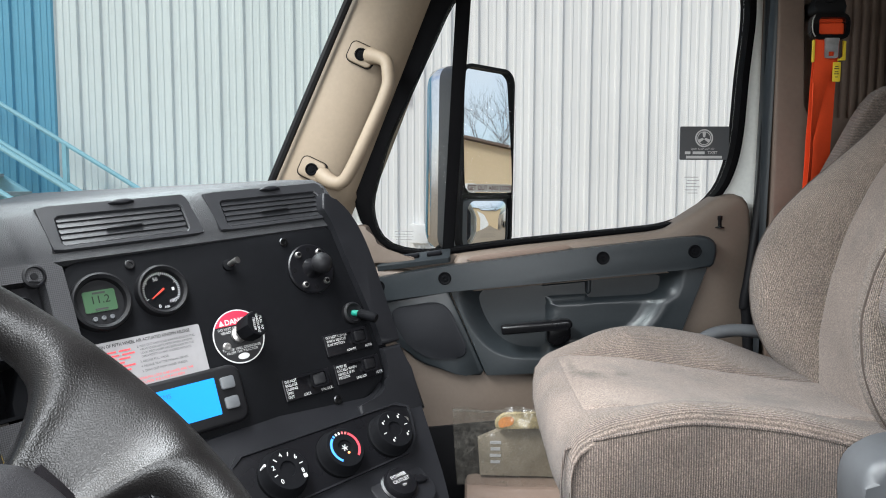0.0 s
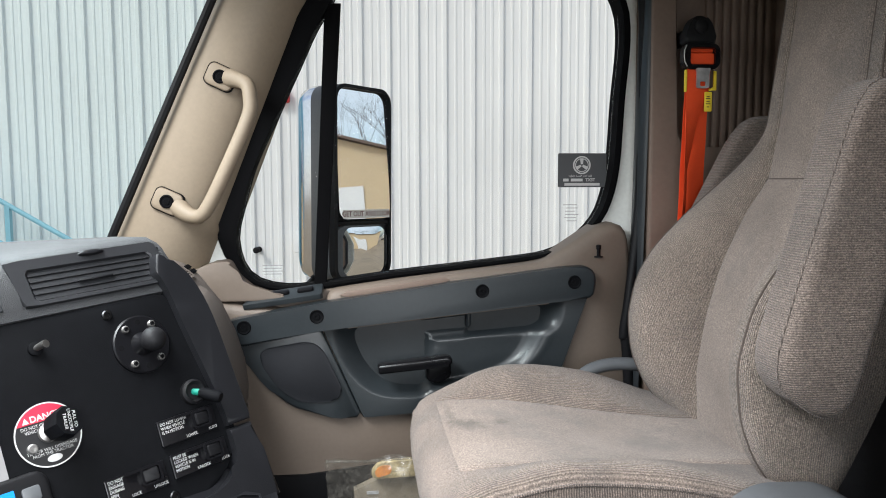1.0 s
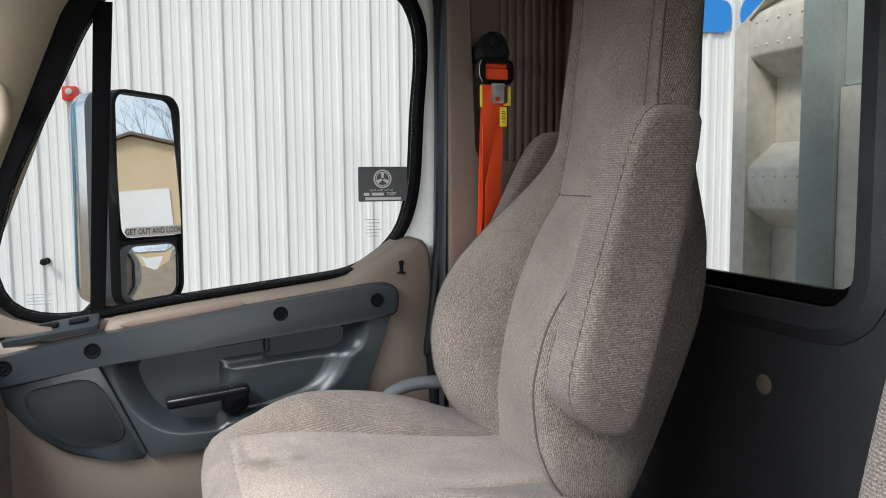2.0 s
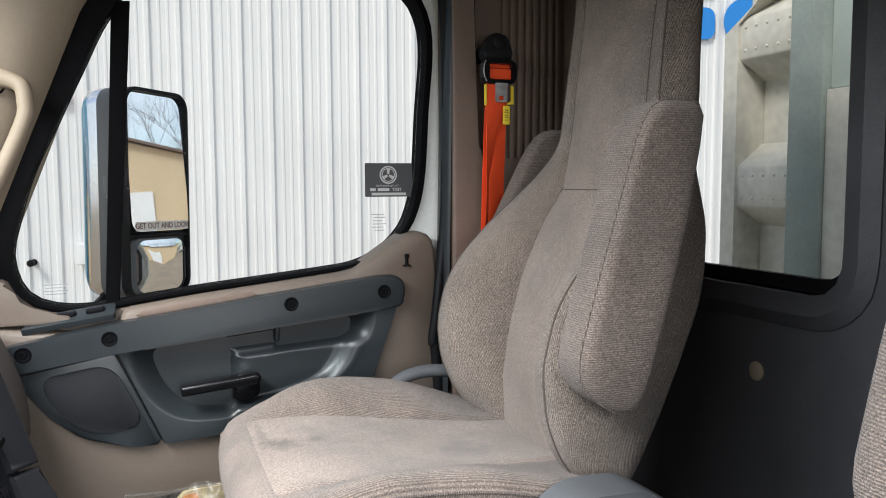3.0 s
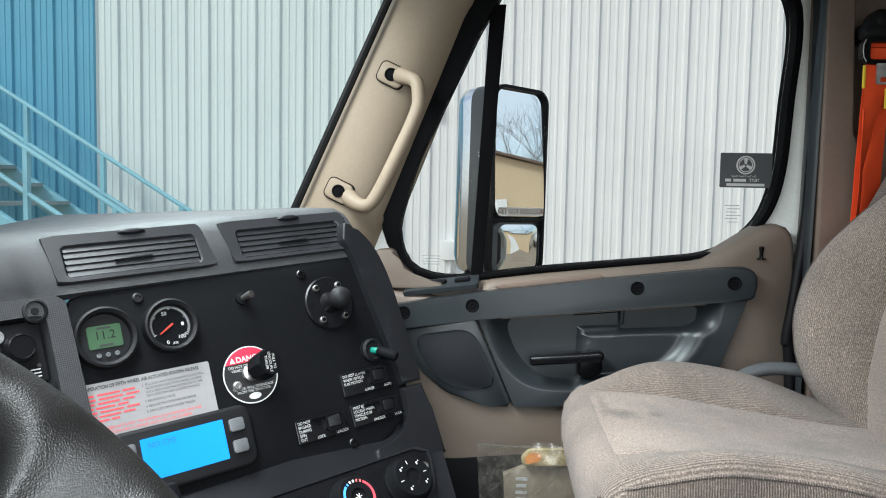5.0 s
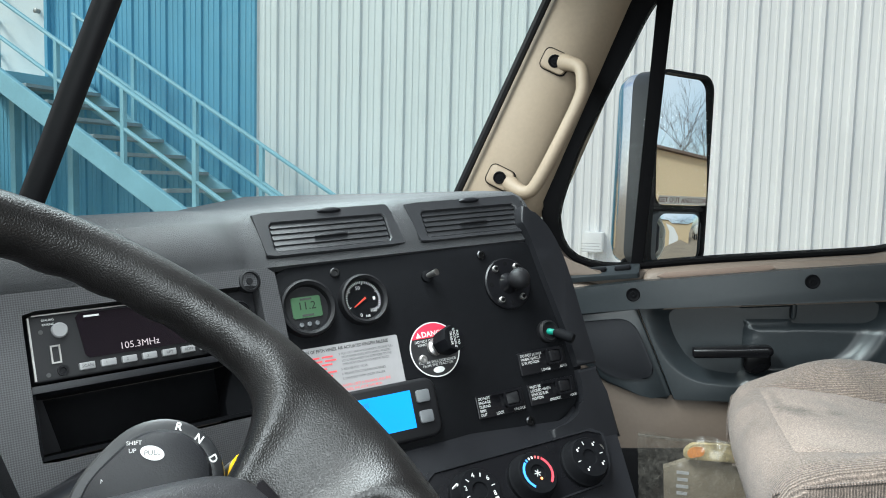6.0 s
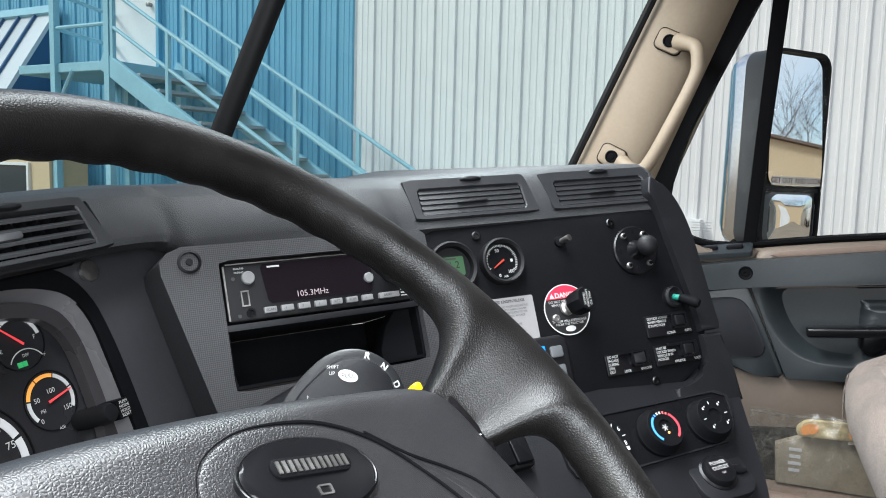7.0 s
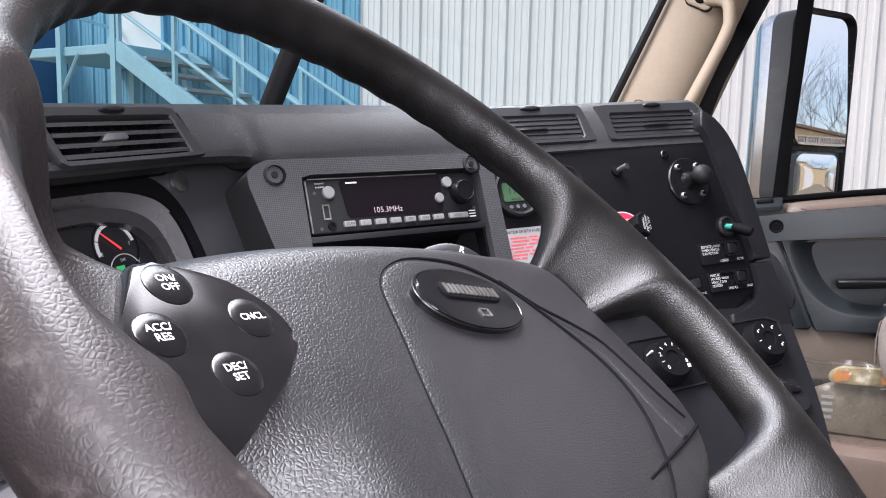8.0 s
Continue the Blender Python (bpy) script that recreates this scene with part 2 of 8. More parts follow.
HUB = material("grained_hub_plastic", (0.0140, 0.0136, 0.0150), 0.38, spec=0.62, vary=0.2, fine=0.12, bump=0.22, bump_scale=600, bump_kind="leather", rough_vary=0.06)
PADGLOSS = material("polished_black_pad", (0.0065, 0.006, 0.0068), 0.20, spec=0.45, vary=0.2, vary_scale=30, rough_vary=0.06)
GLOSSY = material("glossy_black_plastic", (0.0050, 0.0050, 0.0060), 0.28, spec=0.24, vary=0.1, rough_vary=0.05)
DOORDARK = material("slate_door_plastic", (0.0195, 0.0240, 0.0272), 0.35, spec=0.42, vary=0.12, fine=0.08, bump=0.25, bump_scale=900)
BEIGE = material("tan_interior_plastic", (0.242, 0.192, 0.138), 0.6, vary=0.07, fine=0.05, bump=0.25, bump_scale=800)
TAUPE = material("taupe_dash_plastic", (0.135, 0.112, 0.096), 0.6, vary=0.08, fine=0.05, bump=0.35, bump_scale=600, bump_kind="leather")
# the pillar's tan, darkened to carry the shade on the lower door
CARD = material("shade_toned_door_plastic", (0.138, 0.108, 0.086), 0.6, vary=0.07, fine=0.05, bump=0.3, bump_scale=800)
BROWN = material("brown_pillar_plastic", (0.150, 0.106, 0.083), 0.65, vary=0.1, fine=0.06, bump=0.25, bump_scale=800)
PADDED = material("black_padded_vinyl", (0.055, 0.055, 0.060), 0.5, spec=0.3, vary=0.2, fine=0.1, bump=0.5, bump_scale=300, bump_kind="leather")
RUBBER = material("black_rubber", (0.006, 0.006, 0.007), 0.55, spec=0.18, vary=0.2, bump=0.1)
GASKET = material("slate_rubber_gasket", (0.020, 0.023, 0.026), 0.45, spec=0.35, vary=0.15, bump=0.1)
SEAL = material("dull_black_seal", (0.004, 0.004, 0.0045), 0.85, spec=0.05, vary=0.2)
SPEAKER = material("dark_speaker_mesh", (0.013, 0.014, 0.017), 0.6, spec=0.2, vary=0.1, bump=0.9, bump_scale=1100)
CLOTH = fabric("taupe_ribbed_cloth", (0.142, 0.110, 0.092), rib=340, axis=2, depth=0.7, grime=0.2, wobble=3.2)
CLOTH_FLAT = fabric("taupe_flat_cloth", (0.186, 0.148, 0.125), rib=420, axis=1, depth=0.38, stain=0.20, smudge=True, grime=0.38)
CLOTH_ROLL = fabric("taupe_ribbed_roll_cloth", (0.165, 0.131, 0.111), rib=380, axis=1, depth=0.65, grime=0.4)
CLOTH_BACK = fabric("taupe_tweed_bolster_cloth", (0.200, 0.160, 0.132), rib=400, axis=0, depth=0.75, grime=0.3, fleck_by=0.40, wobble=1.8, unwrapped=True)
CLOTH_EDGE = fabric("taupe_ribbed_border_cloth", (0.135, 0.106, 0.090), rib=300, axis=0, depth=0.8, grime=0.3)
GREYPLASTIC = material("grey_plastic", (0.085, 0.090, 0.096), 0.45, vary=0.1, bump=0.2, bump_scale=700)
ORANGE = material("orange_webbing", (0.78, 0.075, 0.018), 0.75, spec=0.25, vary=0.12, vary_scale=14, fine=0.06, fine_scale=500, bump=0.5, bump_scale=900, bump_kind="noise")
YELLOW = plain("yellow_plastic", (0.75, 0.55, 0.03), 0.5)
CHROME = material("chrome", (0.75, 0.75, 0.76), 0.12, metal=1.0, vary=0.05, rough_vary=0.05)
STEEL = material("steel_screw", (0.36, 0.35, 0.34), 0.42, metal=1.0, vary=0.15, vary_scale=80)
BRUSHED = material("brushed_steel", (0.62, 0.63, 0.65), 0.38, metal=0.9, vary=0.2, vary_scale=60)
MIRROR = plain("mirror_glass", (0.9, 0.92, 0.93), 0.01, 1.0)
GLASS = pane("window_glass", (0.95, 0.97, 0.97), 0.06)
WINDSHIELD = pane("windshield_glass", (0.80, 0.93, 0.93), 0.07)
WHITE_INK = plain("white_ink", (0.46, 0.46, 0.455), 0.6)
RED_INK = plain("red_ink", (0.62, 0.05, 0.06), 0.6)
BLACK_INK = plain("black_ink", (0.02, 0.02, 0.02), 0.6)
SILVER = plain("silver_button_plastic", (0.17, 0.17, 0.172), 0.4)
LCD = plain("lcd_segment", (0.001, 0.002, 0.001), 0.9)
PAPER = material("white_label", (0.215, 0.208, 0.212), 0.55, vary=0.06, fine=0.05)
WHITEPAINT = material("white_truck_paint", (0.72, 0.73, 0.70), 0.35, vary=0.04, coat=0.4)
WALLWHITE = material("white_painted_steel", (0.78, 0.79, 0.79), 0.5, vary=0.06, vary_scale=0.6, fine=0.03, fine_scale=30, bump=0.1, bump_scale=20)
# blue paint made paler: the windshield's veil of glare, put into the colour
WALLBLUE = material("glare_paled_blue_steel", (0.15, 0.40, 0.56), 0.5, vary=0.08, vary_scale=0.6, fine=0.04, fine_scale=30, bump=0.1, bump_scale=20)
STAIRBLUE = material("pale_blue_painted_steel", (0.28, 0.52, 0.62), 0.5, vary=0.1, vary_scale=3, fine=0.06, fine_scale=40)
TREAD = material("grey_steel_tread", (0.33, 0.37, 0.38), 0.6, vary=0.15, vary_scale=3, fine=0.1, fine_scale=40)
TAN = material("tan_painted_steel", (0.62, 0.485, 0.31), 0.6, vary=0.06, vary_scale=0.5, fine=0.03, fine_scale=20)
CONCRETE = material("weathered_grey_beige_panel", (0.66, 0.635, 0.56), 0.8, vary=0.15, vary_scale=2.5, fine=0.12, fine_scale=40, bump=0.6, bump_scale=60)
GROUND = material("dusty_gravel", (0.30, 0.24, 0.17), 0.95, vary=0.2, vary_scale=0.4, fine=0.2, fine_scale=14, bump=0.8, bump_scale=30)
FLOORMAT = material("dark_floor_mat", (0.025, 0.025, 0.027), 0.8, vary=0.2, bump=0.5, bump_scale=300)
HEADLINER = material("grey_headliner", (0.36, 0.325, 0.295), 0.9, vary=0.06, bump=0.4, bump_scale=500)
BARK = material("bare_branches", (0.10, 0.075, 0.06), 0.9, vary=0.2)


# ---- mesh helpers ----
def face(o, ang, tilt, roll=0.0):
    """A frame on a surface: u along it, v up it, n out of it."""
    a, b, c = radians(ang), radians(tilt), radians(roll)
    u = Vector((math.cos(a), math.sin(a), 0))
    n = Vector((math.sin(a) * math.cos(b), -math.cos(a) * math.cos(b), math.sin(b)))
    v = n.cross(u)
    u2, v2 = u * math.cos(c) + v * math.sin(c), v * math.cos(c) - u * math.sin(c)
    m = Matrix((u2, v2, n)).transposed().to_4x4()
    m.translation = o
    return m


XZ = Matrix(((1, 0, 0, 0), (0, 0, -1, 0), (0, 1, 0, 0), (0, 0, 0, 1)))       # u = x, v = z, n = -y
XY = Matrix.Identity(4)
YZ = Matrix(((0, 0, 1, 0), (1, 0, 0, 0), (0, 1, 0, 0), (0, 0, 0, 1)))        # u = y, v = z, n = x


def thing(name, at, label, category, group="", kind=""):
    ob = new(name)
    ob.empty_display_size = 0.05
    ob.location = at
    return tagged(ob, label, category, group, kind)


def place(ob, parent):
    ob.parent = parent
    ob.matrix_parent_inverse = (parent.matrix_basis if parent.parent is None else parent.parent.matrix_basis @ parent.matrix_parent_inverse @ parent.matrix_basis).inverted() \
        if parent.type == "EMPTY" else Matrix.Identity(4)
    return ob


def part(name, bm, mat, parent=None, label="", sharp=38):
    bmesh.ops.recalc_face_normals(bm, faces=bm.faces)
    me = bpy.data.meshes.new(name)
    bm.to_mesh(me)
    bm.free()
    for p in me.polygons:
        p.use_smooth = True
    me.set_sharp_from_angle(angle=radians(sharp))
    me.materials.append(mat)
    ob = new(name, me)
    if parent is not None:
        place(ob, parent)
    if label:
        ob["label"] = label
    return ob


def setting(name, bm, mat, label, category):
    return tagged(part(name, bm, mat), label, category, kind="structure")


def circle(cu, cv, r, n=24, a0=0.0):
    return [(cu + r * math.cos(a0 + 2 * math.pi * i / n), cv + r * math.sin(a0 + 2 * math.pi * i / n)) for i in range(n)]


def rrect(cu, cv, w, h, r=0.0, n=4):
    if r <= 0:
        return [(cu - w / 2, cv - h / 2), (cu + w / 2, cv - h / 2), (cu + w / 2, cv + h / 2), (cu - w / 2, cv + h / 2)]
    pts = []
    for sx, sy, a in ((1, 1, 0), (-1, 1, 90), (-1, -1, 180), (1, -1, 270)):
        for i in range(n + 1):
            t = radians(a + 90 * i / n)
            pts.append((cu + sx * (w / 2 - r) + r * math.cos(t), cv + sy * (h / 2 - r) + r * math.sin(t)))
    return pts


def chaikin(pts, times=2, closed=True, cut=0.012):
    """Round the corners of an outline by cutting them."""
    for turn in range(times):
        cut = cut if turn == 0 else cut * 0.4
        out = []
        k = len(pts)
        rng = range(k) if closed else range(k - 1)
        if not closed:
            out.append(pts[0])
        for i in rng:
            a, b = Vector(pts[i]), Vector(pts[(i + 1) % k])
            k2 = min(0.25, cut / max((b - a).length, 1e-9))
            out += [tuple(a * (1 - k2) + b * k2), tuple(a * k2 + b * (1 - k2))]
        if not closed:
            out.append(pts[-1])
        pts = out
    return pts


def spline(pts, per=6, closed=False):
    """Smooth points through the given ones."""
    p = [Vector(q) for q in pts]
    k = len(p)
    out = []
    for i in range(k if closed else k - 1):
        a, b, c, d = (p[(i - 1) % k], p[i], p[(i + 1) % k], p[(i + 2) % k]) if closed else (p[max(i - 1, 0)], p[i], p[i + 1], p[min(i + 2, k - 1)])
        for j in range(per):
            t = j / per
            out.append(0.5 * ((2 * b) + (c - a) * t + (2 * a - 5 * b + 4 * c - d) * t * t + (3 * b - a - 3 * c + d) * t ** 3))
    if not closed:
        out.append(p[-1])
    return out


def step(a, b, t):
    t = min(1.0, max(0.0, (t - a) / (b - a)))
    return t * t * (3 - 2 * t)


def lerp_table(table, t):
    if t <= table[0][0]:
        return table[0][1]
    for (a, va), (b, vb) in zip(table, table[1:]):
        if t <= b:
            return va + (vb - va) * (t - a) / (b - a)
    return table[-1][1]


def smooth_table(table, t, w):
    """The table's value, averaged over a short stretch."""
    return sum(lerp_table(table, t + w * k) for k in (-1, -0.6, -0.2, 0.2, 0.6, 1)) / 6


def prism(bm, m, pts, n0, n1, bev=0.0, seg=2):
    area = sum(pts[i][0] * pts[(i + 1) % len(pts)][1] - pts[(i + 1) % len(pts)][0] * pts[i][1] for i in range(len(pts)))
    if area < 0:
        pts = pts[::-1]
    lo, hi = min(n0, n1), max(n0, n1)
    a = [bm.verts.new(m @ Vector((p[0], p[1], lo))) for p in pts]
    b = [bm.verts.new(m @ Vector((p[0], p[1], hi))) for p in pts]
    k = len(pts)
    bm.faces.new(a[::-1])
    top = bm.faces.new(b)
    for i in range(k):
        bm.faces.new((a[i], a[(i + 1) % k], b[(i + 1) % k], b[i]))
    if bev:
        bmesh.ops.bevel(bm, geom=list(top.edges), offset=bev, segments=seg, profile=0.5, affect="EDGES", clamp_overlap=True)
    return bm


def solid(m, pts, n0, n1, bev=0.0, seg=2):
    return prism(bmesh.new(), m, pts, n0, n1, bev, seg)


def block(x0, x1, y0, y1, z0, z1, bev=0.0):
    bm = bmesh.new()
    prism(bm, XY, [(x0, y0), (x1, y0), (x1, y1), (x0, y1)], z0, z1)
    if bev:
        bmesh.ops.bevel(bm, geom=list(bm.edges), offset=bev, segments=2, profile=0.5, affect="EDGES", clamp_overlap=True)
    return bm


def loft(bm, loops, cap=True, closed=True, ends_closed=False):
    rows = [[bm.verts.new(Vector(p)) for p in lp] for lp in loops]
    k = len(rows[0])
    for a, b in zip(rows, rows[1:]):
        for i in range(k if closed else k - 1):
            bm.faces.new((a[i], a[(i + 1) % k], b[(i + 1) % k], b[i]))
    if ends_closed:
        a, b = rows[-1], rows[0]
        for i in range(k if closed else k - 1):
            bm.faces.new((a[i], a[(i + 1) % k], b[(i + 1) % k], b[i]))
    elif cap and closed:
        bm.faces.new(rows[0][::-1])
        bm.faces.new(rows[-1])
    return bm


def tube(bm, pts, r, seg=10, closed=False, flat=1.0):
    p = [Vector(q) for q in pts]
    k = len(p)
    loops = []
    prev = None
    for i in range(k):
        d = (p[(i + 1) % k] - p[i - 1]) if closed else (p[min(i + 1, k - 1)] - p[max(i - 1, 0)])
        d.normalize()
        if prev is None:
            ref = Vector((0, 0, 1)) if abs(d.z) < 0.9 else Vector((1, 0, 0))
            prev = d.cross(ref).normalized()
        s = (prev - d * prev.dot(d)).normalized()
        prev = s
        t = d.cross(s)
        rr = r[i] if isinstance(r, (list, tuple)) else r
        loops.append([p[i] + s * rr * math.cos(2 * math.pi * j / seg) + t * rr * flat * math.sin(2 * math.pi * j / seg) for j in range(seg)])
    return loft(bm, loops, cap=not closed, ends_closed=closed)


def lathe(bm, m, cu, cv, profile, seg=28):
    """Turn a profile of (radius, height) round the frame's n axis; it is closed at both ends."""
    loops = [[m @ Vector((cu + r * math.cos(2 * math.pi * j / seg), cv + r * math.sin(2 * math.pi * j / seg), h)) for j in range(seg)] for r, h in profile]
    return loft(bm, loops)


def star(pts, c, n=64):
    """Points where rays from c at even angles cross the outline."""
    out = []
    for j in range(n):
        a = 2 * math.pi * j / n
        d = (math.cos(a), math.sin(a))
        best = 0.0
        for i in range(len(pts)):
            p, q = pts[i], pts[(i + 1) % len(pts)]
            ex, ey = q[0] - p[0], q[1] - p[1]
            den = d[0] * ey - d[1] * ex
            if abs(den) < 1e-12:
                continue
            t = ((p[0] - c[0]) * ey - (p[1] - c[1]) * ex) / den
            s = ((p[0] - c[0]) * d[1] - (p[1] - c[1]) * d[0]) / den
            if t > 0 and -1e-9 <= s <= 1 + 1e-9:
                best = max(best, t)
        out.append((c[0] + d[0] * best, c[1] + d[1] * best))
    return out


def ring(bm, m, outer, inner, n0, n1):
    """A flat frame with thickness between two outlines of the same count."""
    k = len(outer)
    rows = [[bm.verts.new(m @ Vector((p[0], p[1], h))) for p in lp] for lp, h in ((outer, n0), (outer, n1), (inner, n1), (inner, n0))]
    for a, b in zip(rows, rows[1:] + rows[:1]):
        for i in range(k):
            bm.faces.new((a[i], a[(i + 1) % k], b[(i + 1) % k], b[i]))
    return bm


def lettering(parent, m, body, u, v, size, mat=None, h=0.0012, align="CENTER", turn=0.0, squeeze=1.0, bold=0.0, name="lettering"):
    cu = bpy.data.curves.new("lettering", "FONT")
    cu.body, cu.size, cu.align_x, cu.align_y, cu.resolution_u, cu.offset = body, size, align, "CENTER", 3, bold
    tmp = bpy.data.objects.new("lettering", cu)
    me = bpy.data.meshes.new_from_object(tmp)
    bpy.data.objects.remove(tmp)
    me.transform(m @ Matrix.Translation((u, v, h)) @ Matrix.Rotation(radians(turn), 4, "Z") @ Matrix.Diagonal((squeeze, 1, 1, 1)))
    me.materials.clear()
    me.materials.append(mat or WHITE_INK)
    ob = new(name, me)
    return place(ob, parent)


def screw(m, u, v, n, r=0.006, parent=None, mat=None, name="screw", label=""):
    bm = bmesh.new()
    lathe(bm, m, u, v, [(r, n - 0.004), (r, n + 0.0012), (r * 0.8, n + 0.0022), (r * 0.5, n + 0.0022), (r * 0.42, n + 0.0006), (r * 0.1, n + 0.0006)], 14)
    return part(name, bm, mat or STEEL, parent, label)


# ---- outside: ground and buildings ----
setting("ground", block(-120, 120, -120, 120, -0.3, 0.0), GROUND, "dusty gravel yard ground", "ground")

WALL = face((0, 8.2, 0), -8.5, 0)
RIB = 0.282


def ribbed(bm, m, u0, u1, z0, z1, period, depth=0.027, thick=0.06):
    prof = []
    k = math.floor(u0 / period)
    steps = ((0.0, 0), (0.22, 0), (0.25, 0.25), (0.31, 0.25), (0.34, 0), (0.50, 0), (0.53, 0.25), (0.59, 0.25), (0.62, 0), (0.78, 0), (0.84, 1), (0.96, 1))
    while k * period < u1:
        for a, h in steps:
            u = (k + a) * period
            if u0 <= u <= u1:
                prof.append((u, h * depth))
        k += 1
    prof = [(u0, 0)] + prof + [(u1, 0), (u1, -thick), (u0, -thick)]
    rows = [[m @ Vector((u, z, h)) for u, h in prof] for z in (z0, z1)]
    return loft(bm, rows)


setting("wall_white_building", ribbed(bmesh.new(), WALL, -4.53, 9.0, 0, 6.8, RIB), WALLWHITE, "white ribbed steel wall of a large building", "building wall")
setting("wall_blue_building", ribbed(bmesh.new(), WALL, -34.0, -4.535, 0, 6.8, RIB), WALLBLUE, "blue ribbed steel wall of a large building", "building wall")


def steel_stair():
    t = thing("staircase", WALL @ Vector((-5, 0, 0.9)), "pale blue painted steel stairs with a landing", "stairs")
    slope, u0, z0 = -0.567, -7.17, 3.50
    near, far = 1.5, 0.35
    u_end = u0 + z0 / -slope
    d = Vector((1, slope)).normalized()
    nrm = Vector((-d.y, d.x))
    for n in (near, far):
        pts = [Vector((u0 - 0.1, z0 + 0.1)), Vector((u_end, 0.05))]
        out = [pts[0] + nrm * 0.02, pts[1] + nrm * 0.02, pts[1] - nrm * 0.22, pts[0] - nrm * 0.22]
        part("stringer", solid(WALL, [tuple(p) for p in out], n - 0.03, n + 0.03, 0.01, 1), STAIRBLUE, t)
    steps = 18
    for i in range(1, steps):
        u = u0 + (u_end - u0) * i / steps
        z = z0 - z0 * i / steps
        part("tread", solid(WALL, rrect(u, z, 0.31, 0.04), far + 0.03, near - 0.03, 0.008, 1), TREAD, t)
    for n in (near, far):
        for h in (0.86, 0.43):
            a, b = WALL @ Vector((u0, z0 + h, n)), WALL @ Vector((u_end, h, n))
            part("handrail", tube(bmesh.new(), [a, b], 0.026, 8), STAIRBLUE, t)
        for i in range(7):
            u = u0 + 0.05 + 0.97 * i
            z = z0 + slope * (u - u0)
            if z > 0.2:
                part("post", solid(WALL @ Matrix.Translation((u, z, n)), rrect(0, 0.36, 0.05, 1.0), -0.025, 0.025), STAIRBLUE, t)
    part("landing", solid(WALL, rrect(-8.1, 3.44, 1.9, 0.12), 0.04, near, 0.01, 1), STAIRBLUE, t)
    for u in (-8.26, -7.2):
        part("landing_post", solid(WALL, rrect(u, 2.25, 0.09, 4.5 if u < -8 else 4.6), near - 0.05, near + 0.04), STAIRBLUE, t)
        part("leg", solid(WALL, rrect(u, 1.72, 0.09, 3.4), 0.3, 0.4), STAIRBLUE, t)
    part("brace", tube(bmesh.new(), [WALL @ Vector((-8.26, 2.9, near)), WALL @ Vector((-7.9, 3.4, near))], 0.03, 6), STAIRBLUE, t)
    for h in (3.95, 4.4, 4.85):
        part("landing_rail", tube(bmesh.new(), [WALL @ Vector((-8.26, h, near)), WALL @ Vector((-7.2, h, near))], 0.026, 8), STAIRBLUE, t)
        part("landing_rail", tube(bmesh.new(), [WALL @ Vector((-8.26, h, near)), WALL @ Vector((-8.9, h, 0.06))], 0.026, 8), STAIRBLUE, t)
    return t


steel_stair()
door = thing("exterior_door", WALL @ Vector((-8.44, 3.55, 0.05)), "white steel exterior door at the stair landing", "door", kind="structure")
part("door_leaf", solid(WALL, rrect(-8.44, 4.58, 0.88, 2.08), 0.03, 0.07, 0.008, 1), WALLWHITE, door)
part("door_frame", ring(bmesh.new(), WALL, rrect(-8.44, 4.58, 1.0, 2.2), rrect(-8.44, 4.58, 0.885, 2.085), 0.0, 0.085), WALLBLUE, door)
part("door_handle", lathe(bmesh.new(), WALL, -8.1, 4.5, [(0.03, 0.07), (0.03, 0.1), (0.035, 0.14), (0.01, 0.15)], 12), STEEL, door)

# lean-to with a seamed metal roof, and the tan front below it
lean = thing("lean_to", WALL @ Vector((-14, 0, 1.5)), "lean-to with a pale seamed steel roof and tan front", "shed", kind="structure")
ROOF = WALL @ Matrix.Translation((0, 4.60, 0.1)) @ Matrix.Rotation(radians(-33), 4, "X")
part("roof", solid(ROOF, [(-22, -2.3), (-10.2, -2.3), (-10.2, 0), (-22, 0)], -0.06, 0.0), material("pale_roof_steel", (0.62, 0.66, 0.70), 0.45, vary=0.08, vary_scale=1), lean, "pale steel roof panels")
DEEP_BLUE = material("deep_blue_steel", (0.035, 0.11, 0.24), 0.5, vary=0.1, vary_scale=1)
for i in range(24):
    part("roof_seam", solid(ROOF, rrect(-10.62 - 0.42 * i, -1.15, 0.035, 2.3), 0.003, 0.045), DEEP_BLUE, lean)
part("ridge_cap", solid(ROOF, rrect(-16.1, -0.05, 11.9, 0.16), 0.004, 0.06), STAIRBLUE, lean)
bm = bmesh.new()
loft(bm, [[WALL @ Vector((u, z, n)) for z, n in ((4.56, 0.05), (2.62, 1.30), (0.0, 1.30), (0.0, 0.05))] for u in (-10.30, -10.22)])
part("side_wall", bm, DEEP_BLUE, lean, "deep blue side wall")
part("front_wall", solid(WALL, rrect(-11.4, 1.225, 6.16, 2.45), 1.0, 1.58), TAN, lean)
part("window_frame", ring(bmesh.new(), WALL, rrect(-9.62, 1.95, 1.80, 0.50), rrect(-9.62, 1.95, 1.72, 0.42), 1.58, 1.62), WALLWHITE, lean)
part("window_pane", solid(WALL, rrect(-9.62, 1.95, 1.72, 0.42), 1.584, 1.592), plain("dark_window", (0.03, 0.04, 0.05), 0.1), lean)

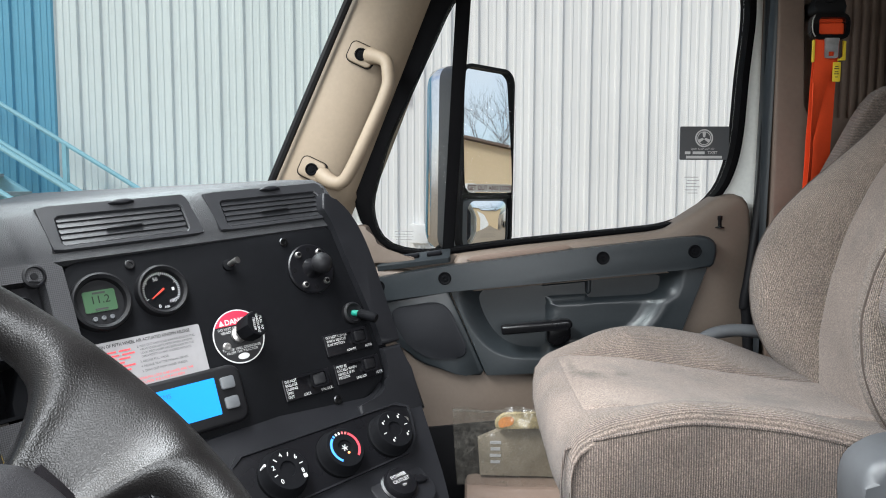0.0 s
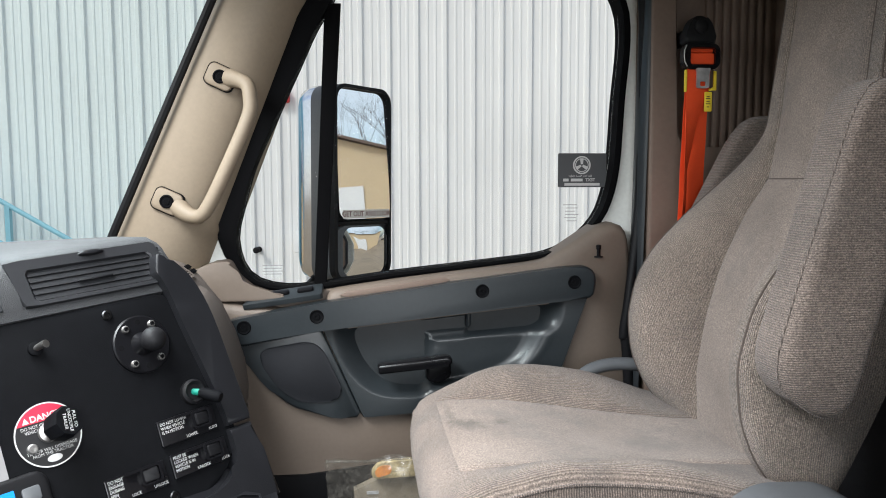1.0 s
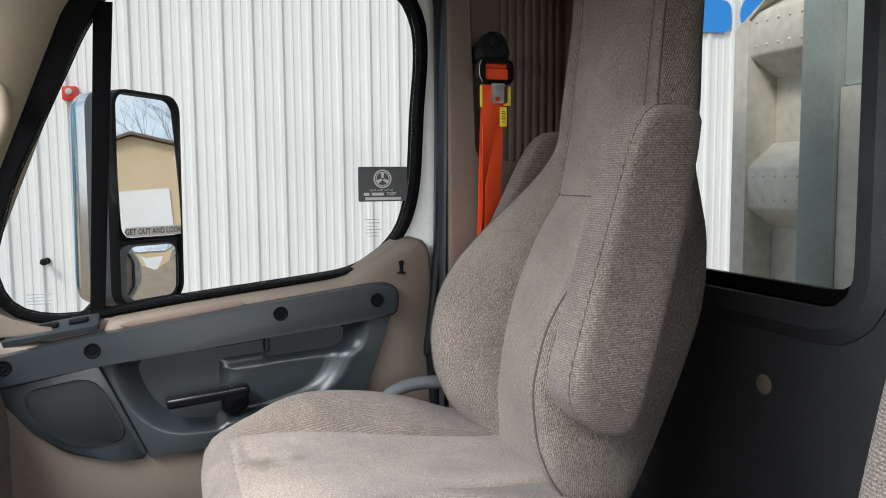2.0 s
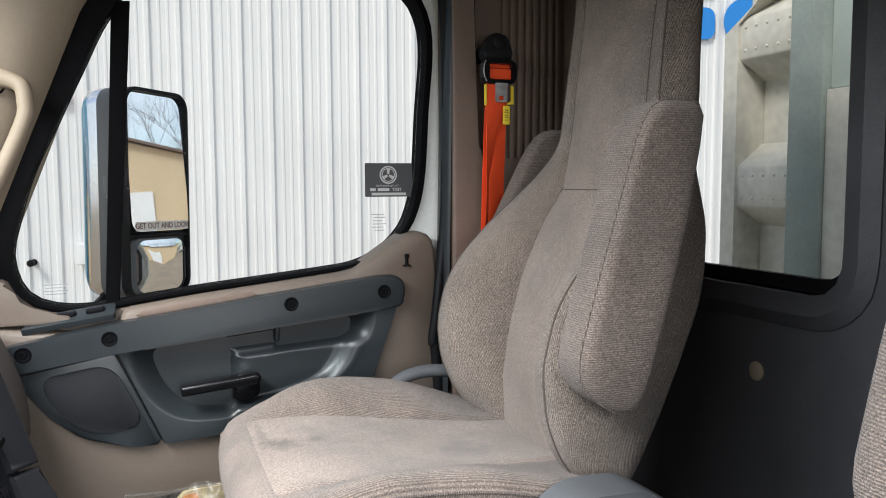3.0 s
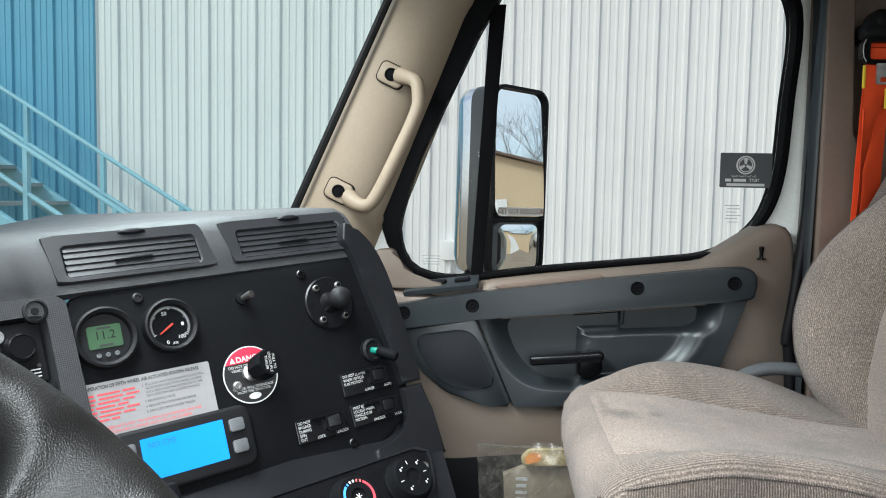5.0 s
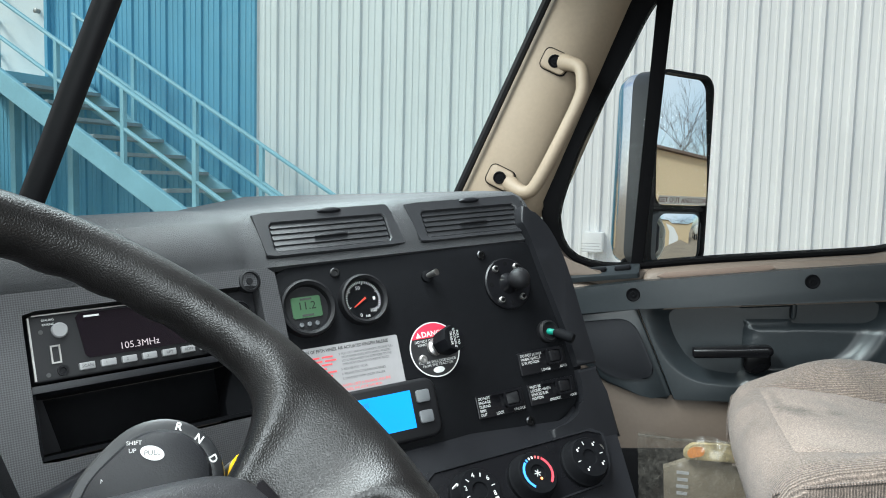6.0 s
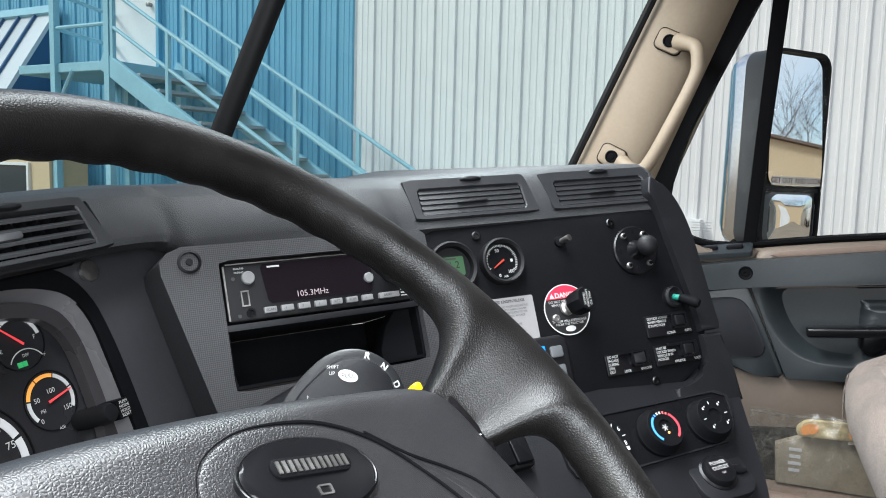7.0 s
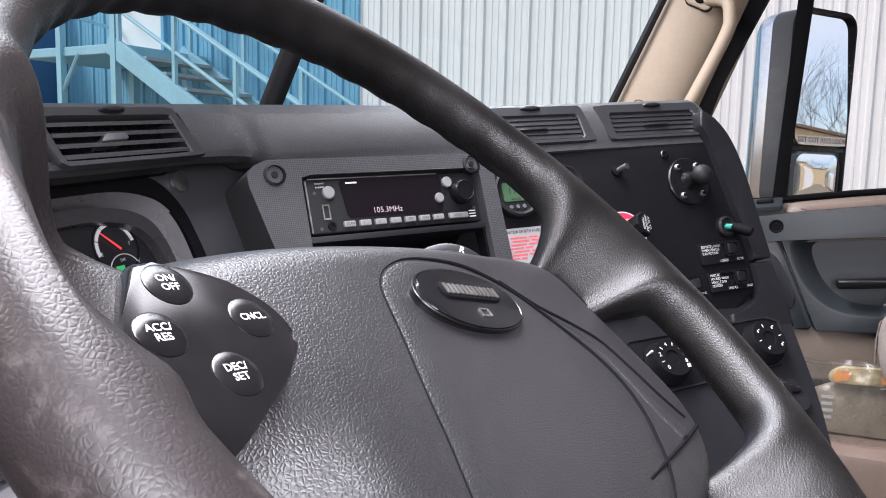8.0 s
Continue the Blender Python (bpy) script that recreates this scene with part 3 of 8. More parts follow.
# wall fittings
alarm = thing("fire_bell", WALL @ Vector((-0.535, 3.21, 0.03)), "small red alarm box on the white wall", "alarm")
part("box", solid(WALL, rrect(-0.535, 3.21, 0.13, 0.13, 0.02), 0.005, 0.09, 0.012), plain("red_paint", (0.6, 0.03, 0.03), 0.4), alarm)
part("lens", lathe(bmesh.new(), WALL, -0.535, 3.225, [(0.03, 0.09), (0.03, 0.105), (0.01, 0.112)], 14), WHITE_INK, alarm)
meter = thing("utility_box", WALL @ Vector((-0.33, 1.73, 0.03)), "pale grey electrical box on the white wall", "electrical box")
part("body", solid(WALL, rrect(-0.33, 1.735, 0.19, 0.2, 0.01), 0.005, 0.12, 0.01), WALLWHITE, meter)
part("conduit", tube(bmesh.new(), [WALL @ Vector((-0.33, 0.05, 0.06)), WALL @ Vector((-0.33, 1.64, 0.06))], 0.018, 8), WALLWHITE, meter)
hyd = thing("wall_spigot", WALL @ Vector((-0.82, 1.66, 0.03)), "dark metal spigot on the white wall", "spigot")
part("body", lathe(bmesh.new(), WALL, -0.82, 1.66, [(0.03, 0.004), (0.03, 0.02), (0.018, 0.03), (0.018, 0.09), (0.032, 0.1), (0.032, 0.13), (0.01, 0.135)], 14), RUBBER, hyd)
BLUEINK = plain("blue_sign_paint", (0.02, 0.25, 0.72), 0.5)
sign = thing("wall_sign", WALL @ Vector((6.2, 4.2, 0.04)), "blue painted sign shapes on the white wall", "sign")
part("shape", solid(WALL, rrect(5.82, 4.10, 0.62, 0.34, 0.10), 0.034, 0.046), BLUEINK, sign)
part("shape", solid(WALL, rrect(5.85, 4.85, 0.62, 0.9, 0.1), 0.034, 0.046), BLUEINK, sign)
part("shape", solid(WALL, circle(6.50, 4.13, 0.26), 0.034, 0.046), BLUEINK, sign)

# ribbed body standing behind the cab
rear = thing("trailer_body", (1.8, 1.2, 0.0), "weathered grey-beige ribbed box body behind the cab", "trailer")
XF, XP = 1.70, 1.785
part("front_sheet", block(XP, XP + 0.06, -0.4, 1.896, 0.9, 3.3), CONCRETE, rear)
for z in (1.59, 1.98, 2.37, 2.76):
    bm = bmesh.new()
    loft(bm, [[Vector((x, y, zz)) for x, zz in ((XP + 0.004, z - 0.108), (XF + 0.006, z - 0.056), (XF + 0.002, z - 0.048), (XF + 0.002, z + 0.048), (XF + 0.006, z + 0.056), (XP + 0.004, z + 0.120))] for y in (1.646, 1.846)])
    rib = part("rib", bm, CONCRETE, rear)
    for k in range(5):
        for dz in (-0.03, 0.03):
            part("rivet", lathe(bmesh.new(), face((XF + 0.002, 1.672 + 0.038 * k, z + dz), 90, 0) @ Matrix.Rotation(radians(180), 4, "Y"), 0, 0, [(0.0045, -0.001), (0.0045, 0.001), (0.0028, 0.0026), (0.0006, 0.003)], 8), CONCRETE, rib)
part("flange", solid(YZ, [(1.844, 0.9), (1.896, 0.9), (1.896, 2.781), (1.80, 2.835), (1.70, 2.93), (1.66, 2.93), (1.844, 2.80)], XF - 0.006, XP, 0.006, 2), CONCRETE, rear, "grey-beige side flange with a cut corner")
part("upright", block(XF - 0.02, XP, 1.545, 1.648, 0.9, 3.3, 0.006), material("grey_green_post", (0.30, 0.345, 0.32), 0.6, vary=0.2, vary_scale=5, fine=0.1), rear, "grey-green steel upright")
part("side_sheet", block(XF - 0.008, XP, -0.4, 1.543, 0.9, 2.597, 0.004), CONCRETE, rear)
# pale green of the rear glass reflection, put into this sheet's colour
part("reflection_sheet", block(XF + 0.004, XP, -0.4, 1.543, 2.60, 3.3, 0.004), material("pale_green_reflection", (0.62, 0.70, 0.66), 0.5, vary=0.08), rear, "upper sheet coloured pale green for the window reflection")
part("skid", block(XF, XP + 0.06, -0.4, 1.896, 0.0, 0.9), CONCRETE, rear)


# tan shed and bare trees far behind, seen in the mirrors
def gable_shed():
    t = thing("tan_shed", (30, 3, 0), "tan steel shed with a low gable roof", "building")
    x, y0, y1, h, top = 27.0, -2.4, 9.6, 4.0, 5.75
    yc = (y0 + y1) / 2
    part("wall", solid(YZ, [(y0, 0), (y1, 0), (y1, h), (yc, top), (y0, h)], x, x + 12), TAN, t)
    for a, b in (((y0 - 0.3, h - 0.1), (yc, top + 0.05)), ((y1 + 0.3, h - 0.1), (yc, top + 0.05))):
        part("roof", solid(YZ, [a, b, (b[0], b[1] + 0.09), (a[0], a[1] + 0.09)], x - 0.3, x + 12.3), BROWN, t)
    part("roller_door", solid(YZ, rrect(2.85, 1.95, 3.6, 3.9), x - 0.06, x - 0.01), WALLWHITE, t)


gable_shed()


def bare_tree(x, y, height, seed):
    rnd = random.Random(seed)
    t = thing("bare_tree", (x, y, 0), "leafless tree with fine bare branches", "tree", group="bare trees behind the shed")
    trunk, crown = bmesh.new(), bmesh.new()
    tube(trunk, [(x, y, 0), (x + 0.1, y, height * 0.3), (x, y + 0.1, height * 0.55)], [0.16, 0.12, 0.07], 7)

    def branch(p, d, length, r, depth):
        q = p + d * length * 0.5 + Vector((rnd.uniform(-1, 1), rnd.uniform(-1, 1), rnd.uniform(0, 1))) * length * 0.08
        e = p + d * length
        tube(crown, [p, q, e], [r, r * 0.75, r * 0.5], 4)
        if depth:
            for _ in range(4):
                nd = (d + Vector((rnd.uniform(-1, 1), rnd.uniform(-1, 1), rnd.uniform(-0.2, 0.8))) * 0.75).normalized()
                branch(p + (e - p) * rnd.uniform(0.45, 1), nd, length * rnd.uniform(0.5, 0.75), r * 0.5, depth - 1)

    for i in range(6):
        a = i * 1.05 + rnd.random()
        branch(Vector((x, y, height * rnd.uniform(0.3, 0.55))), Vector((math.cos(a) * 0.7, math.sin(a) * 0.7, 1)).normalized(), height * 0.33, 0.035, 3)
    part("trunk", trunk, BARK, t)
    part("crown", crown, BARK, t)


for i, (x, y, h) in enumerate(((55, 8.2, 11.5), (60, 12.0, 12.0), (64, 16.0, 12), (58, -9, 12))):
    bare_tree(x, y, h, i)
pickup = thing("parked_van", (30, 14.5, 0), "white van parked in the gravel yard", "van")
part("body", block(29, 33.5, 13.6, 15.4, 0.4, 1.9, 0.25), WHITEPAINT, pickup)
for x in (29.9, 32.6):
    for y in (13.65, 15.15):
        part("wheel", lathe(bmesh.new(), Matrix.Translation((x, y, 0.35)) @ Matrix.Rotation(radians(-90), 4, "X"), 0, 0, [(0.1, 0), (0.35, 0), (0.35, 0.22), (0.1, 0.22)], 18), RUBBER, pickup)


# ---- cab shell ----
Y_DOOR, Y_DRIVER, X_BACK = 1.778, -0.36, 1.25
setting("floor", block(-0.9, X_BACK, Y_DRIVER - 0.06, Y_DOOR, 1.36, 1.44), FLOORMAT, "dark rubber cab floor mat", "floor")
setting("ceiling", block(-0.25, X_BACK + 0.06, Y_DRIVER - 0.06, Y_DOOR + 0.06, 2.97, 3.03), HEADLINER, "grey cab headliner", "ceiling")
setting("wall_firewall", block(-0.9, -0.82, Y_DRIVER - 0.06, Y_DOOR, 1.44, 2.2), DASH_SMOOTH, "dark firewall behind the dashboard", "wall")

# rear wall with its window
bm = bmesh.new()
w_out = rrect(0.71, 2.2, 2.26, 1.54)
win = rrect(1.38, 2.511, 0.63, 0.638, 0.06)
c = (1.38, 2.52)
ring(bm, YZ, star(w_out, c, 96), star(win, c, 96), X_BACK, X_BACK + 0.05)
wall_rear = setting("wall_rear", bm, PADDED, "black padded rear cab wall with a window opening", "wall")
bm = bmesh.new()
loops = []
for grow, x in ((0.0, X_BACK + 0.02), (0.0, X_BACK - 0.012), (0.035, X_BACK - 0.02), (0.06, X_BACK - 0.004)):
    loops.append([Vector((x, p[0], p[1])) for p in star(rrect(1.38, 2.511, 0.63 + 2 * grow, 0.638 + 2 * grow, 0.06 + grow), c, 96)])
loft(bm, loops, cap=False)
window_2 = thing("window_2", (X_BACK, 1.38, 2.2), "rear cab window with a black gasket and padded surround", "window", kind="structure")
part("padded_surround", bm, PADDED, window_2)
part("gasket", ring(bmesh.new(), YZ, star(rrect(1.38, 2.511, 0.632, 0.640, 0.06), c, 96), star(rrect(1.38, 2.516, 0.60, 0.598, 0.05), c, 96), X_BACK + 0.021, X_BACK + 0.036), RUBBER, window_2)
g = part("pane", solid(YZ, rrect(1.38, 2.511, 0.61, 0.618, 0.05), X_BACK + 0.026, X_BACK + 0.030), GLASS, window_2)
g.visible_shadow = False
part("trim_button", lathe(bmesh.new(), face((X_BACK, 1.258, 2.034), 90, 0) @ Matrix.Rotation(radians(180), 4, "Y"), 0, 0, [(0.018, -0.002), (0.018, 0.003), (0.013, 0.006), (0.003, 0.0065)], 18), BEIGE, wall_rear, "tan plastic trim button")

# driver's side: plain wall with its window opening
bm = bmesh.new()
c = (0.3, 2.52)
ring(bm, XZ, star([(-0.9, 1.42), (X_BACK, 1.42), (X_BACK, 2.98), (0.0, 2.98), (-0.9, 2.0)], c, 64), star(rrect(0.3, 2.52, 0.9, 0.62, 0.1), c, 64), -Y_DRIVER, -Y_DRIVER + 0.06)
setting("wall_driver_side", bm, BEIGE, "tan driver side door wall with window opening", "wall")

# windshield: two curved panes, a divider bar, a header
def screen_x(y, z):
    s = (y - 0.715) / 1.0
    return -0.475 + 0.185 * abs(s) ** 3.2 + 0.47 * (z - 2.27)


def screen(y0, y1):
    bm = bmesh.new()
    loft(bm, [[Vector((screen_x(y, z), y, z)) for y in np.linspace(y0, y1, 24)] for z in np.linspace(2.20, 2.95, 6)], closed=False)
    bmesh.ops.solidify(bm, geom=list(bm.faces), thickness=0.005)
    return bm


window_1 = thing("window_1", (-0.45, 0.71, 2.25), "two-piece windshield with a black divider bar", "windshield", kind="structure")
for a, b in ((-0.32, 0.70), (0.73, 1.79)):
    g = part("pane", screen(a, b), WINDSHIELD, window_1)
    g.visible_shadow = False
bar = [Vector((screen_x(0.715, z) + 0.004, 0.715, z)) for z in np.linspace(2.18, 2.97, 8)]
part("divider_bar", tube(bmesh.new(), bar, 0.0130, 10), RUBBER, window_1)
part("header", tube(bmesh.new(), [Vector((screen_x(y, 2.95), y, 2.95)) for y in np.linspace(-0.34, 1.74, 20)], 0.05, 8), HEADLINER, window_1)
part("gasket", tube(bmesh.new(), [Vector((-0.262 + 0.446 * (z - 2.261), 1.688, z)) for z in np.linspace(2.12, 3.0, 8)], 0.0085, 8), RUBBER, window_1)


# ---- passenger A-pillar ----
def pillar(y_in, y_out, s=1):
    bm = bmesh.new()
    loops = []
    for z in np.linspace(2.05, 3.0, 14):
        ws = -0.255 + 0.446 * (z - 2.261)
        xd = -0.095 + 0.395 * (z - 2.179)
        w = xd - ws
        loops.append([Vector((x, y, z)) for x, y in spline([(ws - 0.02, y_out), (ws, y_in + 0.012 * s), (ws + 0.25 * w, y_in - 0.012 * s), (ws + 0.6 * w, y_in - 0.006 * s),
                                                            (ws + 0.9 * w, y_in + 0.03 * s), (xd + 0.01, y_in + 0.09 * s), (xd, y_out)], 4, closed=True)])
    return loft(bm, loops)


setting("pillar_passenger", pillar(1.70, 1.83), BEIGE, "tan plastic windshield pillar trim", "pillar")
setting("pillar_driver", pillar(-0.30, -0.42, -1), BEIGE, "tan plastic windshield pillar trim", "pillar")

handle = thing("grab_handle", (-0.1, 1.69, 2.33), "tan moulded grab handle bolted to the windshield pillar", "grab handle")
hp = spline([(-0.028, 1.684, 2.568), (-0.014, 1.670, 2.564), (0.008, 1.652, 2.552), (0.014, 1.645, 2.525), (0.010, 1.643, 2.49), (-0.03, 1.645, 2.40), (-0.068, 1.65, 2.325),
             (-0.088, 1.655, 2.303), (-0.112, 1.668, 2.306), (-0.134, 1.688, 2.320)], 5)
part("grip", tube(bmesh.new(), hp, [0.0138 + 0.005 * math.exp(-((i - 0) / 5) ** 2) + 0.005 * math.exp(-((len(hp) - 1 - i) / 5) ** 2) for i in range(len(hp))], 12), BEIGE, handle)
for u, v in ((-0.046, 2.570), (-0.153, 2.331)):
    m = Matrix.Translation((u, 1.684, v)) @ XZ @ Matrix.Rotation(radians(-25), 4, "Z")
    part("mount_gap", solid(m, rrect(0, 0, 0.0588, 0.0468, 0.0125), -0.02, 0.0026), BLACK, handle, "dark gap round the mount")
    part("mount", solid(m, rrect(0, 0, 0.056, 0.044, 0.012), -0.02, 0.008, 0.006), BEIGE, handle)
    part("bolt", lathe(bmesh.new(), m, 0, 0, [(0.0135, 0.004), (0.0135, 0.0105), (0.0110, 0.012), (0.0095, 0.010), (0.0060, 0.010), (0.0055, 0.0115), (0.001, 0.0115)], 16), BLACK, handle, "dark recessed bolt")

# ---- passenger B-pillar trim ----
PILLAR = [(0.806, 1.44), (X_BACK, 1.44), (X_BACK, 2.97), (1.095, 2.97), (1.095, 2.455), (1.085, 2.436), (1.065, 2.428), (0.890, 2.428), (0.866, 2.437), (0.855, 2.462), (0.853, 2.97), (0.806, 2.97)]
setting("wall_pillar_rear", solid(XZ, PILLAR, -1.80, -1.662, 0.008, 3), BROWN, "brown plastic pillar trim behind the door", "pillar")
trim = thing("pillar_recess_panel", (0.95, 1.66, 2.44), "brown ribbed recess panel on the pillar", "trim panel", kind="structure")
PZ = Matrix.Translation((0, 1.715, 0)) @ XZ
part("back", solid(PZ, [(0.845, 2.41), (1.105, 2.41), (1.105, 2.97), (0.845, 2.97)], -0.08, 0.0), BROWN, trim)
for i in range(8):
    part("slat", solid(PZ, rrect(0.945 + 0.0188 * i, 2.72, 0.0125, 0.57, 0.004), -0.004, 0.009, 0.004), BROWN, trim)
gasket = [(0.799, 1.735), (0.7955, 1.702), (0.7965, 1.682), (0.801, 1.670), (0.807, 1.667), (0.8085, 1.735)]
loops = [[Vector((x + 0.020 * (z - 2.55), y, z)) for x, y in chaikin(gasket, 1)] for z in np.linspace(1.46, 2.96, 9)]
setting("trim_gasket", loft(bmesh.new(), loops), GASKET, "dark grey rubber door gasket along the pillar", "gasket")


# ---- passenger door ----
D = XZ
door_1 = thing("door_1", (0.3, 1.72, 1.5), "closed tan and slate grey truck passenger door with window", "door", kind="structure")
clear = [(0.156, 2.712), (0.098, 2.598), (0.052, 2.499), (0.006, 2.401), (-0.022, 2.308), (-0.034, 2.25), (-0.022, 2.195), (0.006, 2.166), (0.05, 2.154), (0.11, 2.154), (0.282, 2.177),
         (0.53, 2.203), (0.616, 2.215), (0.668, 2.238), (0.712, 2.275), (0.738, 2.32), (0.756, 2.40), (0.765, 2.54), (0.775, 2.66), (0.767, 2.735), (0.73, 2.79), (0.65, 2.81), (0.25, 2.80)]
clear = [tuple(p) for p in spline([(*p, 0) for p in clear], 4, closed=True)]
clear = [(p[0], p[1]) for p in clear]
c = (0.36, 2.45)
N = 120
ci = star(clear, c, N)
rim = []
for u, v in ci:
    wide = 0.012
    if u < 0.2:
        wide = 0.012 + 0.036 * min(1, max(0, (v - 2.17) / 0.12))
    if u > 0.66:
        wide = 0.012 + 0.004 * min(1, max(0, (v - 2.24) / 0.1))
    rim.append((u, v, wide))


def grown(extra):
    out = []
    for i, (u, v, w) in enumerate(rim):
        a, b = rim[i - 1], rim[(i + 1) % N]
        t = Vector((b[0] - a[0], b[1] - a[1])).normalized()
        out.append((u + t.y * (w + extra), v - t.x * (w + extra)))
    return out


part("window_seal", ring(bmesh.new(), D, grown(0), ci, -1.80, -1.745), SEAL, door_1, "black rubber window frame")
part("seal_lip", ring(bmesh.new(), D, grown(-0.006), ci, -1.744, -1.738), SEAL, door_1)
outer = star([(-0.16, 1.45), (0.80, 1.45), (0.805, 2.30), (0.832, 2.5), (0.84, 2.72), (0.80, 2.88), (0.2, 2.88), (0.09, 2.76), (-0.10, 2.30), (-0.16, 2.2)], c, N)
part("painted_frame", ring(bmesh.new(), D, outer, grown(0.002), -1.84, -1.752), WHITEPAINT, door_1, "white painted door frame")
g = part("pane", solid(D, ci, -1.780, -1.776), GLASS, door_1)
g.visible_shadow = False
part("vent_bar", solid(D, [(0.152, 2.73), (0.185, 2.73), (0.147, 2.154), (0.1215, 2.150)], -1.770, -1.756, 0.003), SEAL, door_1)

# tan door card
card = [(-0.15, 1.46), (0.79, 1.46), (0.785, 2.2), (0.778, 2.262), (0.755, 2.282), (0.708, 2.278), (0.68, 2.243), (0.63, 2.212), (0.585, 2.199), (0.282, 2.165), (0.152, 2.147), (0.146, 2.118), (0.05, 2.105), (-0.03, 2.098), (-0.06, 2.14), (-0.15, 2.150)]
inner_c = (0.40, 2.03)
co = star(chaikin(card, 1), inner_c, 160)
cn = star([(0.16, 2.066), (0.62, 2.113), (0.665, 2.112), (0.615, 1.985), (0.58, 1.94), (0.45, 1.912), (0.336, 1.903), (0.235, 1.897)], inner_c, 160)
bm = bmesh.new()
def inset(pts, d):
    out = []
    for i, p in enumerate(pts):
        a, b = pts[i - 1], pts[(i + 1) % len(pts)]
        t = Vector((b[0] - a[0], b[1] - a[1])).normalized()
        out.append((p[0] - t.y * d, p[1] + t.x * d))
    return out
loft(bm, [[D @ Vector((u, v, n)) for u, v in lp] for lp, n in ((co, -1.774), (co, -1.715), (inset(co, 0.004), -1.705), (inset(co, 0.012), -1.70), (cn, -1.70), (cn, -1.74))], cap=False)
part("door_card", bm, CARD, door_1, "moulded door card in shade-darkened tan")
part("card_corner", solid(D, [(0.07, 2.128), (0.062, 2.1425), (0.03, 2.1455), (0.0, 2.156), (-0.017, 2.171), (-0.029, 2.186), (-0.040, 2.207), (-0.048, 2.211), (-0.075, 2.208), (-0.115, 2.192), (-0.145, 2.165), (-0.145, 2.128)], -1.772, -1.703, 0.005, 2), CARD, door_1, "raised corner of the door card in shade-darkened tan")
part("switch_ledge", solid(D, [(-0.07, 2.09), (0.165, 2.09), (0.165, 2.1475), (0.11, 2.1425), (-0.03, 2.136), (-0.07, 2.150)], -1.774, -1.7365, 0.003), CARD, door_1)
part("ledge_slot", solid(D, [(0.175, 2.138), (0.19, 2.146), (0.39, 2.172), (0.40, 2.166), (0.385, 2.158), (0.19, 2.134)], -1.70, -1.697, 0.0015), BROWN, door_1)
# slate rail along the top of the panel
rail = chaikin([(-0.06, 2.085), (-0.03, 2.098), (0.143, 2.128), (0.40, 2.163), (0.633, 2.191), (0.680, 2.1935), (0.698, 2.182), (0.702, 2.160), (0.695, 2.128), (0.634, 2.122), (0.143, 2.072), (-0.06, 2.035)], 1, cut=0.006)
part("armrest_rail", solid(D, rail, -1.71, -1.668, 0.007, 3), DOORDARK, door_1, "slate grey armrest rail")
sp = chaikin([(-0.05, 2.045), (0.1345, 2.078), (0.2195, 1.886), (0.165, 1.886), (0.076, 1.912), (0.022, 1.960), (-0.01, 2.005)], 1)
part("speaker_panel", solid(D, sp, -1.71, -1.686, 0.006, 2), DOORDARK, door_1)
spk = chaikin([(0.017, 2.034), (0.112, 2.049), (0.140, 2.034), (0.180, 1.946), (0.168, 1.924), (0.098, 1.922), (0.052, 1.950), (0.015, 2.008)], 2)
speaker = part("speaker", solid(D, spk, -1.69, -1.682, 0.003, 2), SPEAKER, door_1, "dark speaker grille")
panel = [(0.1365, 2.080), (0.634, 2.130), (0.690, 2.132), (0.637, 1.984), (0.60, 1.93), (0.50, 1.905), (0.336, 1.893), (0.22, 1.886)]
pocket = chaikin([(0.150, 2.079), (0.634, 2.128), (0.645, 2.118), (0.634, 2.0675), (0.603, 2.005), (0.559, 1.966), (0.45, 1.936), (0.344, 1.922), (0.25, 1.926), (0.200, 1.961), (0.165, 2.018)], 2, cut=0.02)
bm = bmesh.new()
po = star(panel, inner_c, 160)
pi = star(pocket, inner_c, 160)
def toward(pts, k):
    return [(inner_c[0] + (p[0] - inner_c[0]) * k, inner_c[1] + (p[1] - inner_c[1]) * k) for p in pts]
def pocket_depth(u, v, k):
    """How far the moulded hand pocket lies behind the panel's face."""
    deep = 0.050 * step(0.0, 0.30, 1 - k)
    line = 2.046 + 0.07 * (u - 0.36)
    grip = step(0.335, 0.362, u) * (1 - step(line - 0.010, line + 0.016, v)) * step(0.0, 0.20, 1 - k)
    facet = step(0.330, 0.345, u) * (1 - step(0.436, 0.446, u)) * step(line - 0.004, line + 0.010, v)
    return deep - 0.027 * grip - 0.012 * facet * step(0.02, 0.15, 1 - k)


bm = bmesh.new()
rows = [[D @ Vector((u, v, n)) for u, v in lp] for lp, n in ((po, -1.72), (po, -1.688), (toward(po, 0.992), -1.684))]
for k in (1.0, 0.985, 0.965, 0.945, 0.925, 0.90, 0.875, 0.85, 0.82, 0.79, 0.76, 0.72, 0.68, 0.64, 0.60, 0.55, 0.50, 0.45, 0.40, 0.35, 0.30, 0.25, 0.20, 0.14, 0.08, 0.03):
    rows.append([D @ Vector((u, v, -1.684 - pocket_depth(u, v, k))) for u, v in toward(pi, k)])
loft(bm, rows)
part("pocket_panel", bm, DOORDARK, door_1, "slate grey moulded panel with a deep hand pocket", 60)
part("pocket_rib", solid(D, chaikin([(0.434, 2.125), (0.446, 2.127), (0.4446, 2.066), (0.4345, 2.064)], 1, cut=0.005), -1.735, -1.700, 0.006, 4), DOORDARK, door_1)
